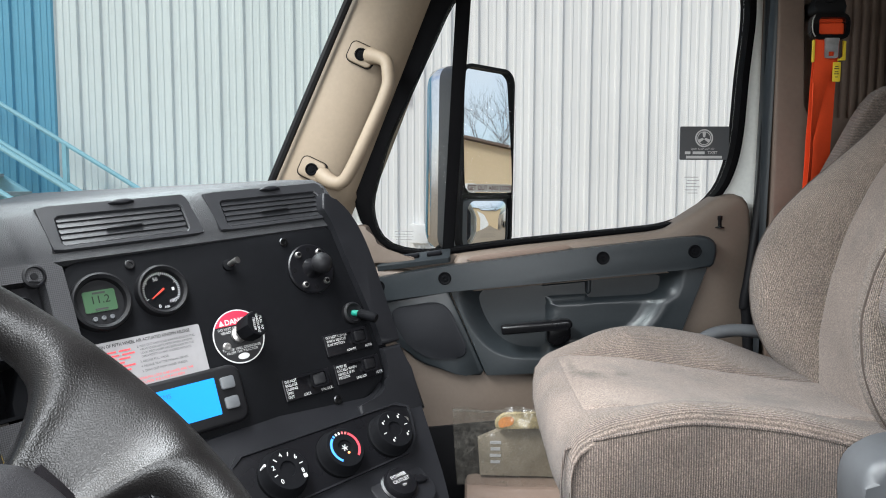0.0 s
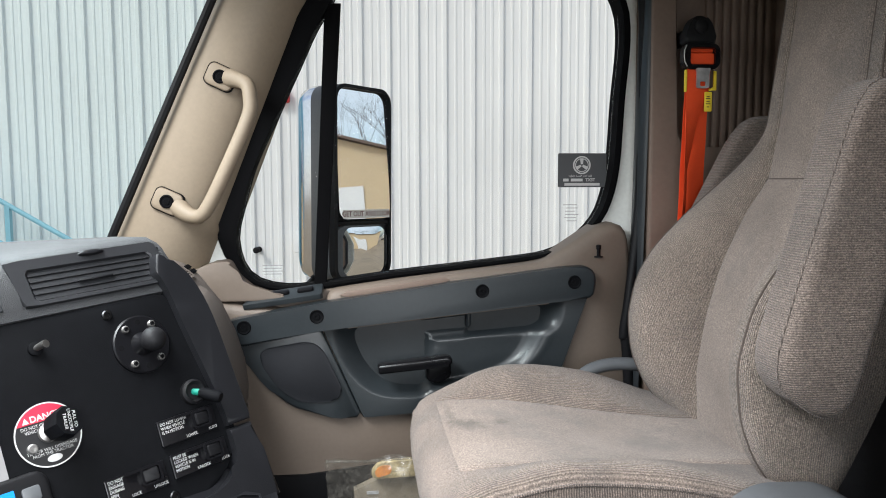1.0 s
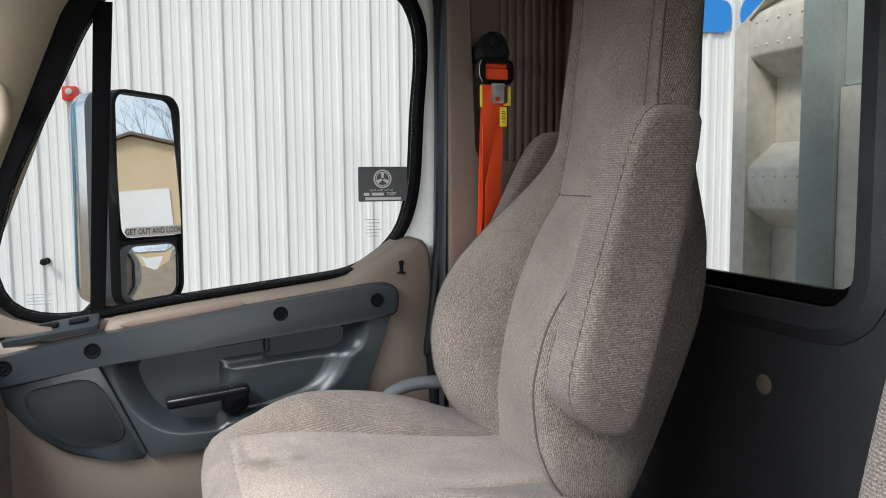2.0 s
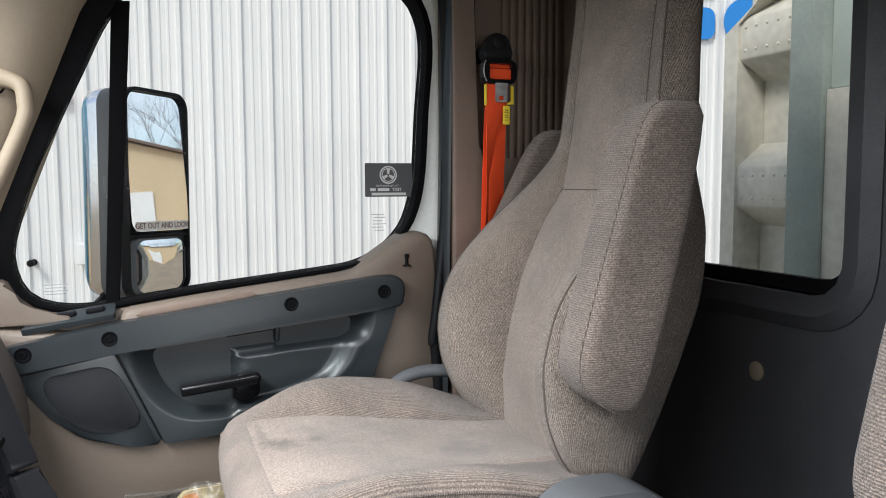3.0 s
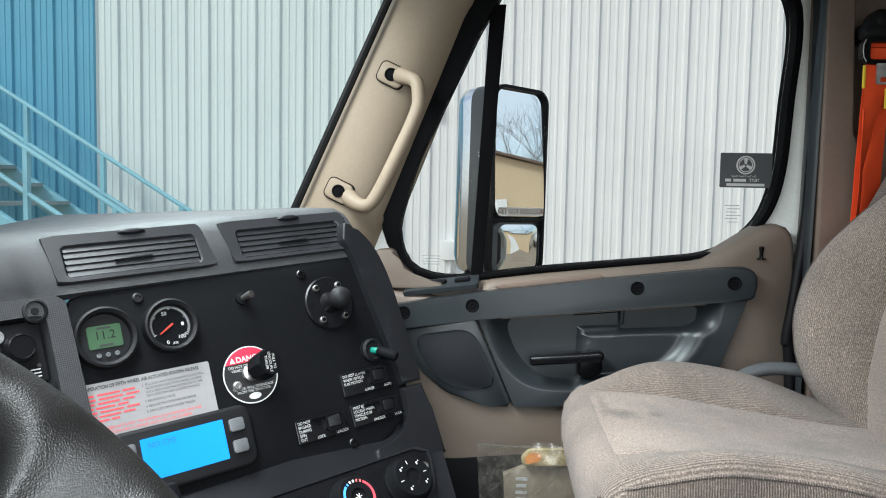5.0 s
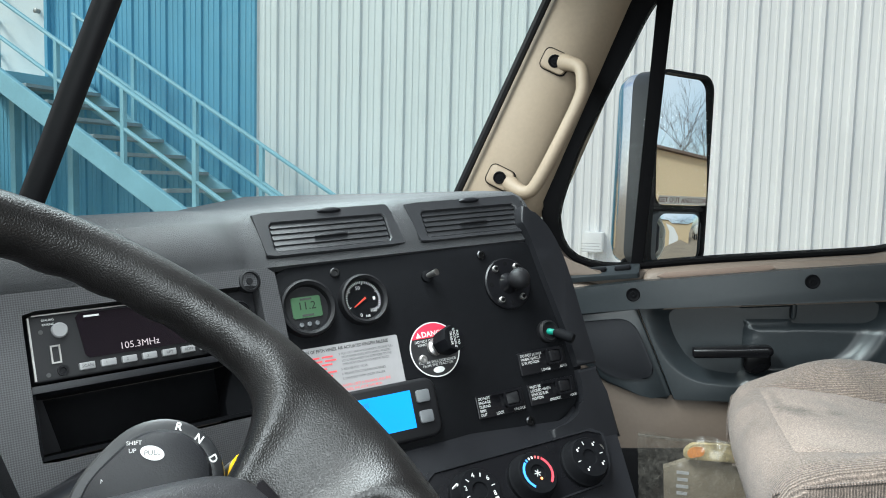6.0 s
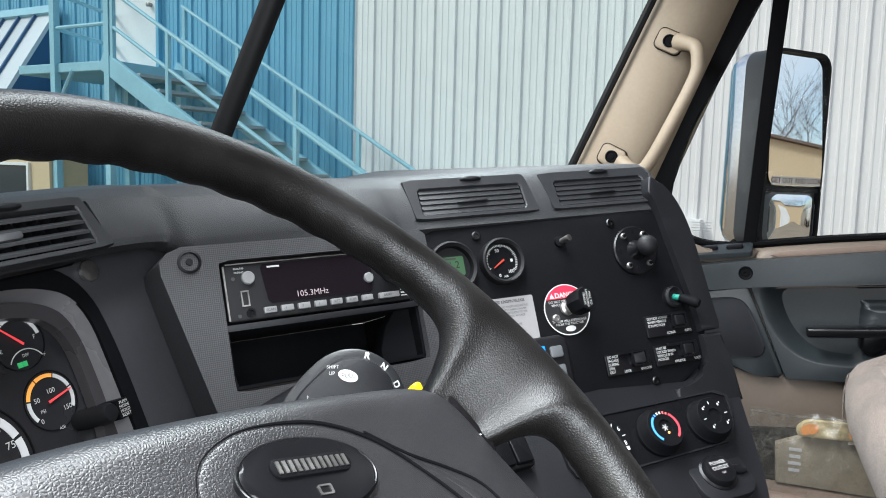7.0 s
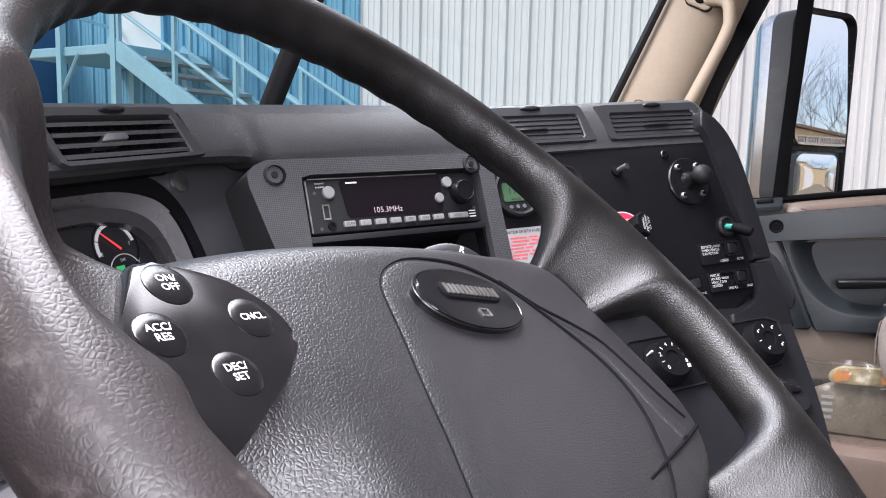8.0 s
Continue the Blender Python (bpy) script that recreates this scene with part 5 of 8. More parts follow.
# ---- seat belt on the pillar ----
belt = thing("seat_belt", (0.87, 1.60, 2.2), "bright orange webbing seat belt with black and steel fittings", "seat belt")
BM = Matrix.Translation((0, 1.60, 0)) @ XZ
part("anchor_cover", solid(BM, chaikin([(0.845, 2.630), (0.850, 2.655), (0.858, 2.675), (0.870, 2.686), (0.886, 2.686), (0.899, 2.675), (0.907, 2.655), (0.913, 2.630)], 2, cut=0.008), -0.022, 0.006, 0.008, 3), RUBBER, belt, "black anchor cover")
part("anchor_stem", solid(BM, circle(0.878, 2.655, 0.016, 16), -0.118, -0.018), RUBBER, belt, "black anchor stem")
part("anchor_bolt", lathe(bmesh.new(), BM, 0.878, 2.664, [(0.013, 0.004), (0.013, 0.010), (0.010, 0.012), (0.001, 0.012)], 18), RUBBER, belt, "black bolt cap")
part("guide_ring", ring(bmesh.new(), BM, rrect(0.8785, 2.607, 0.074, 0.050, 0.016), rrect(0.881, 2.6075, 0.050, 0.032, 0.005), -0.006, 0.012), GLOSSY, belt, "black guide ring")
part("ring_edge", tube(bmesh.new(), [BM @ Vector((0.8432 + dx, z, 0.0125)) for dx, z in ((0.004, 2.628), (0.0, 2.618), (-0.0005, 2.606), (0.001, 2.596), (0.006, 2.587))], 0.0012, 6), STEEL, belt, "bare steel edge of the ring")
part("loop", solid(BM, rrect(0.881, 2.6030, 0.050, 0.0215, 0.003), -0.004, 0.008, 0.004, 3), ORANGE, belt, "orange webbing loop")
part("loop", solid(BM, rrect(0.881, 2.6195, 0.050, 0.0080, 0.002), -0.006, 0.001, 0.002), ORANGE, belt, "orange webbing loop")
part("latch_plate", ring(bmesh.new(), BM, star(chaikin([(0.867, 2.5845), (0.898, 2.5845), (0.8945, 2.575), (0.8945, 2.549), (0.892, 2.546), (0.871, 2.546), (0.8685, 2.549), (0.8685, 2.575)], 1, cut=0.002), (0.8815, 2.556), 64), star(rrect(0.8815, 2.5545, 0.0110, 0.0090, 0.002), (0.8815, 2.556), 64), 0.0095, 0.0125), BRUSHED, belt, "flat steel latch plate with a slot")
part("clip", solid(BM, rrect(0.8495, 2.5605, 0.005, 0.043, 0.002), 0.004, 0.008, 0.0015), YELLOW, belt, "thin yellow plastic clip")
part("clip", solid(BM, [(0.9055, 2.580), (0.911, 2.579), (0.911, 2.5425), (0.897, 2.5415), (0.897, 2.546), (0.9055, 2.548)], 0.004, 0.009, 0.0015), YELLOW, belt, "bent yellow plastic clip")
tag = part("tag", solid(BM, rrect(0.897, 2.521, 0.015, 0.038, 0.002), 0.002, 0.004, 0.0006), YELLOW, belt, "yellow tag with illegible black print")
for i, (v, w) in enumerate(((2.531, 0.006), (2.527, 0.009), (2.521, 0.007), (2.517, 0.009), (2.511, 0.005))):
    part("print_bar", solid(BM, rrect(0.8965, v, w, 0.0016), 0.0039, 0.0044), BLACK_INK, tag)


def ribbon(rows):
    """Thin webbing through rows of (z, left x, left y, right x, right y)."""
    rows = [tuple(lerp_table([(r[0], r[k]) for r in rows[::-1]], z) for k in (0, 1, 2, 3, 4)) for z in np.linspace(rows[0][0], rows[-1][0], 22)]
    bm = bmesh.new()
    loops = []
    for z, xl, yl, xr, yr in rows:
        wave = 0.0008 * math.sin(z * 61)
        near = [Vector((xl + (xr - xl) * k, yl + (yr - yl) * k + wave - 0.002 * math.sin(math.pi * k), z)) for k in (0, 0.25, 0.5, 0.75, 1)]
        loops.append(near + [p + Vector((0, 0.0015, 0)) for p in near[::-1]])
    return loft(bm, loops)


part("webbing", ribbon([(2.600, 0.856, 1.606, 0.905, 1.606), (2.474, 0.853, 1.612, 0.9025, 1.614), (2.375, 0.852, 1.618, 0.903, 1.622), (2.09, 0.850, 1.630, 0.902, 1.640)]), ORANGE, belt, "webbing strand running down to the reel")
part("webbing", ribbon([(2.600, 0.852, 1.594, 0.904, 1.596), (2.546, 0.852, 1.594, 0.894, 1.598), (2.474, 0.851, 1.594, 0.877, 1.604), (2.375, 0.853, 1.594, 0.861, 1.610), (2.09, 0.848, 1.594, 0.852, 1.612)]), ORANGE, belt, "webbing strand twisting over itself")
part("webbing", ribbon([(2.500, 0.850, 1.592, 0.852, 1.592), (2.474, 0.849, 1.589, 0.8525, 1.592), (2.375, 0.843, 1.574, 0.856, 1.592), (2.300, 0.835, 1.562, 0.853, 1.590), (2.09, 0.815, 1.552, 0.842, 1.590)]), ORANGE, belt, "turned edge of the twisted webbing")


# ---- dashboard ----
P1 = face((0, 0.88, 2.13), 42, 20, 4.5)
P0 = face((-0.27, 0.615, 2.18), 53, 18, 2.7) @ Matrix.Translation((-0.011, 0.0045, 0))
HV = face((0.022, 0.8556, 2.0515), 42, 42, 5.5)
VE = face((0.011, 0.966, 2.271), 42, 33, 5.0)
V0 = face((-0.404, 0.475, 2.265), 88, 35, 4.3)
CL = face((-0.405, 0.405, 2.165), 88, 20, 4.0)

dash = thing("dashboard", (-0.1, 0.75, 1.5), "dark grey grained plastic dashboard wrapped toward the driver", "dashboard")


def band(samples=40):
    """The sloped band of the dash top, from below the vents over the ridge to the glass."""
    low = spline([V0 @ Vector((-0.75, -0.047, 0.0)), V0 @ Vector((-0.30, -0.047, 0)), V0 @ Vector((0.02, -0.047, 0)), P0 @ Vector((-0.080, 0.0465, -0.002)), P0 @ Vector((0.03, 0.0470, -0.002)), P0 @ Vector((0.11, 0.0475, -0.002)), VE @ Vector((-0.32, -0.017, 0)), VE @ Vector((-0.15, -0.017, 0)), VE @ Vector((0.012, -0.017, 0))], 24)
    top = spline([V0 @ Vector((-0.75, 0.004, 0.0)), V0 @ Vector((-0.30, 0.004, 0)), V0 @ Vector((0.02, 0.004, 0)), Vector((-0.370, 0.550, 2.2725)), Vector((-0.320, 0.626, 2.277)), Vector((-0.270, 0.702, 2.281)), VE @ Vector((-0.32, 0.042, 0)), VE @ Vector((-0.15, 0.042, 0)), VE @ Vector((0.006, 0.042, 0))], 24)
    inv0, inve = V0.inverted(), VE.inverted()
    rows = []
    for a, b in zip(low, top):
        t = (b - a)
        turn = step(0.42, 0.80, b.y)
        back = Vector((-1 + 0.1 * turn, 0.05 + 0.30 * turn, 0)).normalized()
        under = a + Vector((-0.09, 0.03, -0.012))
        r1 = b + back * 0.012 + Vector((0, 0, 0.004))
        r2 = b + back * 0.05 + Vector((0, 0, 0.004))
        gy = b.y + 0.10 * turn
        g = Vector((min(screen_x(min(max(gy, -0.3), 1.6), b.z) + 0.03, r2.x - 0.02), gy, b.z - 0.015))
        out = t.cross(Vector((0.9, -0.35, 0)).cross(Vector((0, 0, 1)))).normalized()
        out = out if out.z > 0 else -out
        mid, u0, ue = (a + b) / 2, (inv0 @ ((a + b) / 2)).x, (inve @ ((a + b) / 2)).x
        sunk = -0.157 < u0 < -0.002 if mid.y < 0.55 else -0.316 < ue < -0.174 or -0.144 < ue < 0.002
        lo_k, hi_k = 0.12 + 0.08 * turn, 0.84 - 0.02 * turn
        crown = 0.0025 + 0.003 * step(0.02, 0.08, u0) * (1 - step(-0.40, -0.33, ue)) * (mid.y > 0.48)
        deep = out * (-0.036 if sunk else crown)
        rows.append([under, a + Vector((-0.006, 0.003, -0.006)), a, a + t * (lo_k - 0.05) + (deep * 0.6 if not sunk else Vector()), a + t * lo_k + deep, a + t * 0.5 + deep * 1.3, a + t * hi_k + deep * 0.9, a + t * (hi_k + 0.05) + (deep * 0.6 if not sunk else Vector()), b - t * 0.04, r1, r2, g, g + Vector((-0.05, 0, -0.12))])
    return rows


bm = bmesh.new()
rows = band()
loft(bm, rows, closed=True)
part("top_pad", bm, DASH, dash, "grained dash top pad")

# flat gauge panel and its rounded border
gp = chaikin([(-0.232, 0.128), (0.064, 0.128), (0.072, 0.120), (0.1035, -0.022), (0.100, -0.040), (0.088, -0.060), (0.062, -0.080), (0.036, -0.0835), (-0.30, -0.088), (-0.30, 0.02), (-0.240, 0.10)], 1)
part("gauge_panel", solid(P1, gp, -0.03, 0.0, 0.002), BLACK, dash, "matte black gauge panel")
part("side_border", solid(P1, [tuple(p)[:2] for p in spline([(0.060, 0.150, 0), (0.067, 0.129, 0), (0.073, 0.090, 0), (0.081, 0.045, 0), (0.0885, 0.0, 0), (0.0905, -0.0255, 0)], 4)] + [tuple(p)[:2] for p in spline([(0.1175, -0.0255, 0), (0.114, 0.02, 0), (0.109, 0.09, 0), (0.099, 0.132, 0), (0.082, 0.158, 0), (0.066, 0.168, 0)], 4)], -0.12, 0.010, 0.008, 3), DASH_SMOOTH, dash)
part("side_border", solid(P1, [tuple(p)[:2] for p in spline([(0.0905, -0.0290, 0), (0.090, -0.055, 0), (0.082, -0.072, 0), (0.062, -0.083, 0), (0.036, -0.0865, 0)], 4)] + [(0.036, -0.112), (0.128, -0.112), (0.1225, -0.060), (0.1180, -0.0290)], -0.12, 0.0098, 0.006, 3), DASH_SMOOTH, dash)
# lower console that carries the climate controls
lower = chaikin([(-0.26, 0.020), (0.10, 0.018), (0.134, 0.005), (0.131, -0.015), (0.118, -0.065), (0.103, -0.120), (0.085, -0.165), (0.07, -0.20), (-0.30, -0.20), (-0.30, 0.0)], 1)
part("console", solid(HV, lower, -0.16, 0.0, 0.008, 3), DASH_SMOOTH, dash)
part("console_base", block(-0.55, 0.06, 0.42, 0.98, 1.44, 1.90, 0.03), DASH_SMOOTH, dash)
# radio bezel: bars round the radio and the pocket
R0, R1, RV0, RV1 = -0.0705, 0.1235, -0.0275, 0.0275
bez = bmesh.new()
PL = [(-0.112, 0.0450), (0.136, 0.0455), (0.145, 0.0385), (0.150, -0.13), (-0.085, -0.13), (-0.126, 0.030)]
pl_c = (0.026, -0.03)
hole = rrect(0.0265, -0.0295, 0.200, 0.118, 0.004)
ring(bez, P0, star(PL, pl_c, 96), star(hole, pl_c, 96), -0.06, 0.012)
bmesh.ops.bevel(bez, geom=[e for e in bez.edges if len(e.link_faces) == 2 and e.calc_face_angle(0) > 0.8 and all((P0.inverted() @ v.co).z > 0.01 for v in e.verts)], offset=0.004, segments=2, profile=0.5, affect="EDGES", clamp_overlap=True)
WOVEN.node_tree.nodes["Mapping"].inputs["Rotation"].default_value = (Matrix.Rotation(radians(45), 3, "Z") @ P0.to_3x3().inverted()).to_euler()
part("radio_bezel", bez, WOVEN, dash, "textured grey radio bezel")
part("bezel_bar", solid(P0, rrect(0.0265, -0.0315, 0.1985, 0.006), -0.122, 0.008, 0.001), DASH_SMOOTH, dash)
part("pocket_back", solid(P0, rrect(0.0265, -0.0595, 0.1985, 0.0485), -0.125, -0.12), BLACK, dash, "back of the empty storage pocket")
for name, r in (("pocket_floor", rrect(0.0265, -0.0845, 0.1985, 0.003)), ("pocket_side", rrect(-0.0715, -0.06, 0.003, 0.05)), ("pocket_side", rrect(0.1245, -0.06, 0.003, 0.05))):
    part(name, solid(P0, r, -0.12, 0.004), BLACK, dash)
for u, v in ((-0.0985, 0.0310), (0.1180, 0.0335)):
    part("bolt", lathe(bmesh.new(), P0, u, v, [(0.0105, 0.006), (0.0105, 0.0135), (0.0085, 0.0145), (0.0075, 0.011), (0.0035, 0.011), (0.003, 0.013), (0.001, 0.013)], 18), RUBBER, dash, "recessed bezel bolt")

# binnacle round the instruments
hood_c = (0.0, -0.035)
hood_in = chaikin([(-0.30, 0.020), (-0.20, 0.028), (0.0, 0.029), (0.046, 0.020), (0.067, 0.004), (0.077, -0.020), (0.080, -0.0556), (0.080, -0.10), (0.080, -0.14), (-0.30, -0.14)], 2)
hood_mid = chaikin([(-0.33, 0.026), (-0.20, 0.033), (0.0, 0.034), (0.030, 0.029), (0.056, 0.018), (0.069, -0.006), (0.0720, -0.045), (0.0745, -0.10), (0.076, -0.16), (-0.33, -0.16)], 2)
hood_strip = chaikin([(-0.34, 0.044), (-0.20, 0.052), (0.0, 0.053), (0.051, 0.0425), (0.0755, 0.0140), (0.0825, -0.0234), (0.0855, -0.0605), (0.0870, -0.10), (0.089, -0.17), (-0.34, -0.17)], 2)
hood_out = [(-0.36, 0.062), (0.02, 0.066), (0.130, 0.060), (0.20, 0.045), (0.215, -0.05), (0.215, -0.20), (-0.36, -0.20)]
bm = bmesh.new()
a, b, e, d = (star(lp, hood_c, 120) for lp in (hood_in, hood_mid, hood_strip, hood_out))
loft(bm, [[CL @ Vector((u, v, n)) for u, v in lp] for lp, n in ((a, -0.036), (b, 0.006))], cap=False)
part("lens_wall", bm, LENSWALL, dash, "pale grey glossy wall round the instruments")
bm = bmesh.new()
loft(bm, [[CL @ Vector((u, v, n)) for u, v in lp] for lp, n in ((b, 0.004), (b, 0.0075), (e, 0.0085), (e, 0.0045))], cap=False)
part("binnacle_rim", bm, BLACK, dash, "matte black rim of the binnacle")
bm = bmesh.new()
loft(bm, [[CL @ Vector((u, v, n)) for u, v in lp] for lp, n in ((e, 0.0035), (e, 0.0070), (d, 0.0080), (d, -0.05))], cap=False)
part("binnacle", bm, BINNACLE, dash, "black instrument binnacle")
part("screw", lathe(bmesh.new(), CL, 0.0800, 0.0330, [(0.009, 0.008), (0.009, 0.0115), (0.0045, 0.0125), (0.001, 0.012)], 16), STEEL, dash)

# tan passenger side of the dash
prof = [(-0.34, 2.235), (-0.17, 2.224), (-0.128, 2.224), (-0.110, 2.218), (-0.083, 2.196), (-0.043, 2.144), (-0.017, 2.086), (-0.002, 2.034), (0.004, 1.985), (0.003, 1.957), (-0.006, 1.953),
        (-0.006, 1.947), (0.002, 1.943), (0.003, 1.85), (-0.005, 1.72), (-0.04, 1.62), (-0.12, 1.60), (-0.34, 1.60)]
loops = []
for y, dx in ((0.95, -0.12), (1.03, -0.04), (1.12, -0.006), (1.28, 0.0), (1.44, 0.0), (1.56, 0.0), (1.61, -0.001), (1.628, -0.004), (1.638, -0.010), (1.644, -0.020)):
    loops.append([Vector((x + dx if x > -0.3 else x, y, z + dx * 0.5)) for x, z in prof])
bm = bmesh.new()
loft(bm, loops)
part("passenger_section", bm, TAUPE, dash, "taupe passenger side dash")
lid = [(-0.076, 2.187), (-0.043, 2.144), (-0.017, 2.086), (-0.002, 2.034), (0.003, 1.998), (0.004, 1.972)]
lid = spline([(x, 0, z) for x, z in lid], 4)
loops = []
for y, lift in ((1.14, -0.003), (1.146, 0.004), (1.155, 0.0065), (1.55, 0.0065), (1.566, 0.004), (1.573, -0.003)):
    row = []
    for k, p in enumerate(lid):
        a, b = lid[max(k - 1, 0)], lid[min(k + 1, len(lid) - 1)]
        nrm = Vector((b.z - a.z, 0, a.x - b.x)).normalized()
        nrm = nrm if nrm.x > 0 else -nrm
        soft_end = min(1.0, k / 2.0, (len(lid) - 1 - k) / 2.0)
        row.append(p + Vector((0, y, 0)) + nrm * (lift if lift < 0 else lift * soft_end - 0.003 * (1 - soft_end)))
    loops.append(row)
bm = bmesh.new()
loft(bm, loops, closed=False, cap=False)
part("glovebox_lid", bm, TAUPE, dash, "taupe glovebox lid with a raised edge")
sv = face((-0.0965, 1.525, 2.207), 90, 52, 0)
part("side_vent", ring(bmesh.new(), sv, rrect(0, 0, 0.092, 0.034, 0.006), rrect(0, 0, 0.080, 0.024, 0.003), -0.006, 0.003), TAUPE, dash, "taupe side defroster vent")
part("side_vent_back", solid(sv, rrect(0, 0, 0.082, 0.026, 0.003), -0.002, 0.0006), BLACK, dash)
for i in range(5):
    part("side_vent_slat", solid(sv, rrect(0, -0.0095 + 0.0048 * i, 0.080, 0.0022), 0.0, 0.0028), TAUPE, dash)
for i in range(2):
    part("side_slot", solid(sv, rrect(0.078, -0.006 + 0.013 * i, 0.034, 0.0085, 0.002), -0.002, 0.0014), BLACK, dash)


# ---- air vents ----
VENTFRAME = material("grey_vent_frame", (0.0170, 0.0175, 0.0195), 0.44, spec=0.32, vary=0.1, fine=0.06, bump=0.25, bump_scale=900)
# lighter copy of the slat plastic: light on the open slats, as colour
VANE = material("lit_vent_vane", (0.050, 0.051, 0.054), 0.40, spec=0.4, vary=0.1, bump=0.15)
SLAT = material("grey_vent_slat", (0.013, 0.0135, 0.015), 0.42, spec=0.35, vary=0.1, bump=0.15)

def air_vent(m, u0, u1, v0, v1, fu0, fu1, fv0, fv1, closed, label):
    t = thing("air_vent", m @ Vector(((u0 + u1) / 2, v0, 0)), label, "air vent", group="dash air vents")
    c = ((u0 + u1) / 2, (v0 + v1) / 2)
    o = star(chaikin([(fu0, fv1), (fu1 - 0.004, fv1), (fu1 + 0.004, fv0), (fu0 + 0.006, fv0)], 1, cut=0.0022), c, 96)
    i = star(rrect(*c, u1 - u0, v1 - v0, 0.003), c, 96)
    bm = bmesh.new()
    loft(bm, [[m @ Vector((u, v, n)) for u, v in lp] for lp, n in ((o, -0.004), (o, 0.0022), ([(c[0] + (u - c[0]) * 0.99, c[1] + (v - c[1]) * 0.975) for u, v in o], 0.0036), ([(c[0] + (u - c[0]) * 1.02, c[1] + (v - c[1]) * 1.05) for u, v in i], 0.0034), (i, 0.002), (i, -0.03))], cap=False)
    part("frame", bm, VENTFRAME, t)
    part("duct", solid(m, rrect(*c, u1 - u0, v1 - v0), -0.034, -0.03), BLACK, t)
    k = 5 if closed else 4
    for j in range(k):
        v = v0 + (v1 - v0) * (j + 0.5) / k
        w = (v1 - v0) / k
        s = m @ Matrix.Translation((c[0], v, 0.0)) @ Matrix.Rotation(radians(-14 if closed else -52), 4, "X")
        part("slat", solid(s, rrect(0, 0, u1 - u0 - 0.002, w * (0.93 if closed else 0.95), 0.001, 2), -0.0012, 0.0012), SLAT if closed else VANE, t)
    if not closed:
        for j in range(11):
            u = u0 + (u1 - u0) * (j + 0.5) / 11
            part("rear_vane", solid(m, rrect(u, c[1], 0.002, v1 - v0 - 0.002), -0.028, -0.010), DASH_SMOOTH, t)
        part("slider", solid(m, chaikin([(c[0] - 0.026, c[1] - 0.0045), (c[0] - 0.018, c[1] + 0.0025), (c[0] + 0.004, c[1] + 0.0030), (c[0] + 0.004, c[1] - 0.0030)], 1, cut=0.0015), -0.010, 0.004, 0.001), VANE, t)
    else:
        part("slider", solid(m, chaikin([(c[0] - 0.020, c[1] - 0.0035), (c[0] - 0.016, c[1] - 0.0015), (c[0] + 0.017, c[1] - 0.0010), (c[0] + 0.017, c[1] - 0.0030)], 1, cut=0.001), 0.0, 0.0045, 0.0006), SLAT, t)
    part("thumb_tab", lathe(bmesh.new(), m @ Matrix.Diagonal((1, 0.22, 1, 1)), c[0] + 0.003, (fv1 - 0.0035) / 0.22, [(0.0135, 0.002), (0.0135, 0.0045), (0.010, 0.0070), (0.003, 0.0075)], 20), DASH_SMOOTH, t)
    return t


air_vent(VE, -0.3085, -0.1810, -0.0022, 0.0300, -0.3245, -0.1690, -0.0075, 0.0425, True, "closed dark plastic dash air vent with slats")
air_vent(VE, -0.1360, -0.0090, -0.0030, 0.0292, -0.1535, 0.0040, -0.0080, 0.0415, True, "closed dark plastic dash air vent with slats")
air_vent(V0, -0.1460, -0.0125, -0.0415, -0.0050, -0.1580, 0.0, -0.0465, 0.0035, False, "open dark plastic dash air vent with slats")


# ---- steering wheel ----
WC = Matrix.Translation((-0.037, 0.247, 2.176)) @ face((0, 0, 0), 86.1, 50.3) @ Matrix.Rotation(radians(-9), 4, "Z")
wheel = thing("steering_wheel", (-0.037, 0.247, 2.176), "black worn leather-grain truck steering wheel with switch pads", "steering wheel")
R = 0.2185
# how far the skin reaches inward from the rim, by the angle round the wheel: upper spoke, then lower spoke
WEB = [(-86, 0.0), (-78, 0.014), (-71, 0.045), (-66, 0.085), (-51, 0.085), (-47, 0.056), (-42, 0.027), (-37, 0.010), (-31, 0.0), (-8, 0.0), (-4, 0.008), (-1, 0.025), (1.5, 0.048), (4, 0.080), (12, 0.080), (14.4, 0.049), (17.2, 0.027), (21.5, 0.0095), (27.5, 0.0)]

WEB_LEFT = [(-88, 0.0), (-80, 0.014), (-74, 0.045), (-70, 0.085), (-58, 0.085), (-54, 0.050), (-50, 0.022), (-44, 0.0), (-10, 0.0), (-6, 0.012), (-3, 0.040), (-1, 0.080), (16.5, 0.080), (18.5, 0.045), (21, 0.020), (25, 0.0)]


def rim_angles():
    """Degrees round the wheel, closer together at the spokes."""
    side = list(np.arange(-88, 34, 0.9))
    return side + list(np.arange(35, 146, 2.0)) + [180 - a for a in side[::-1]]


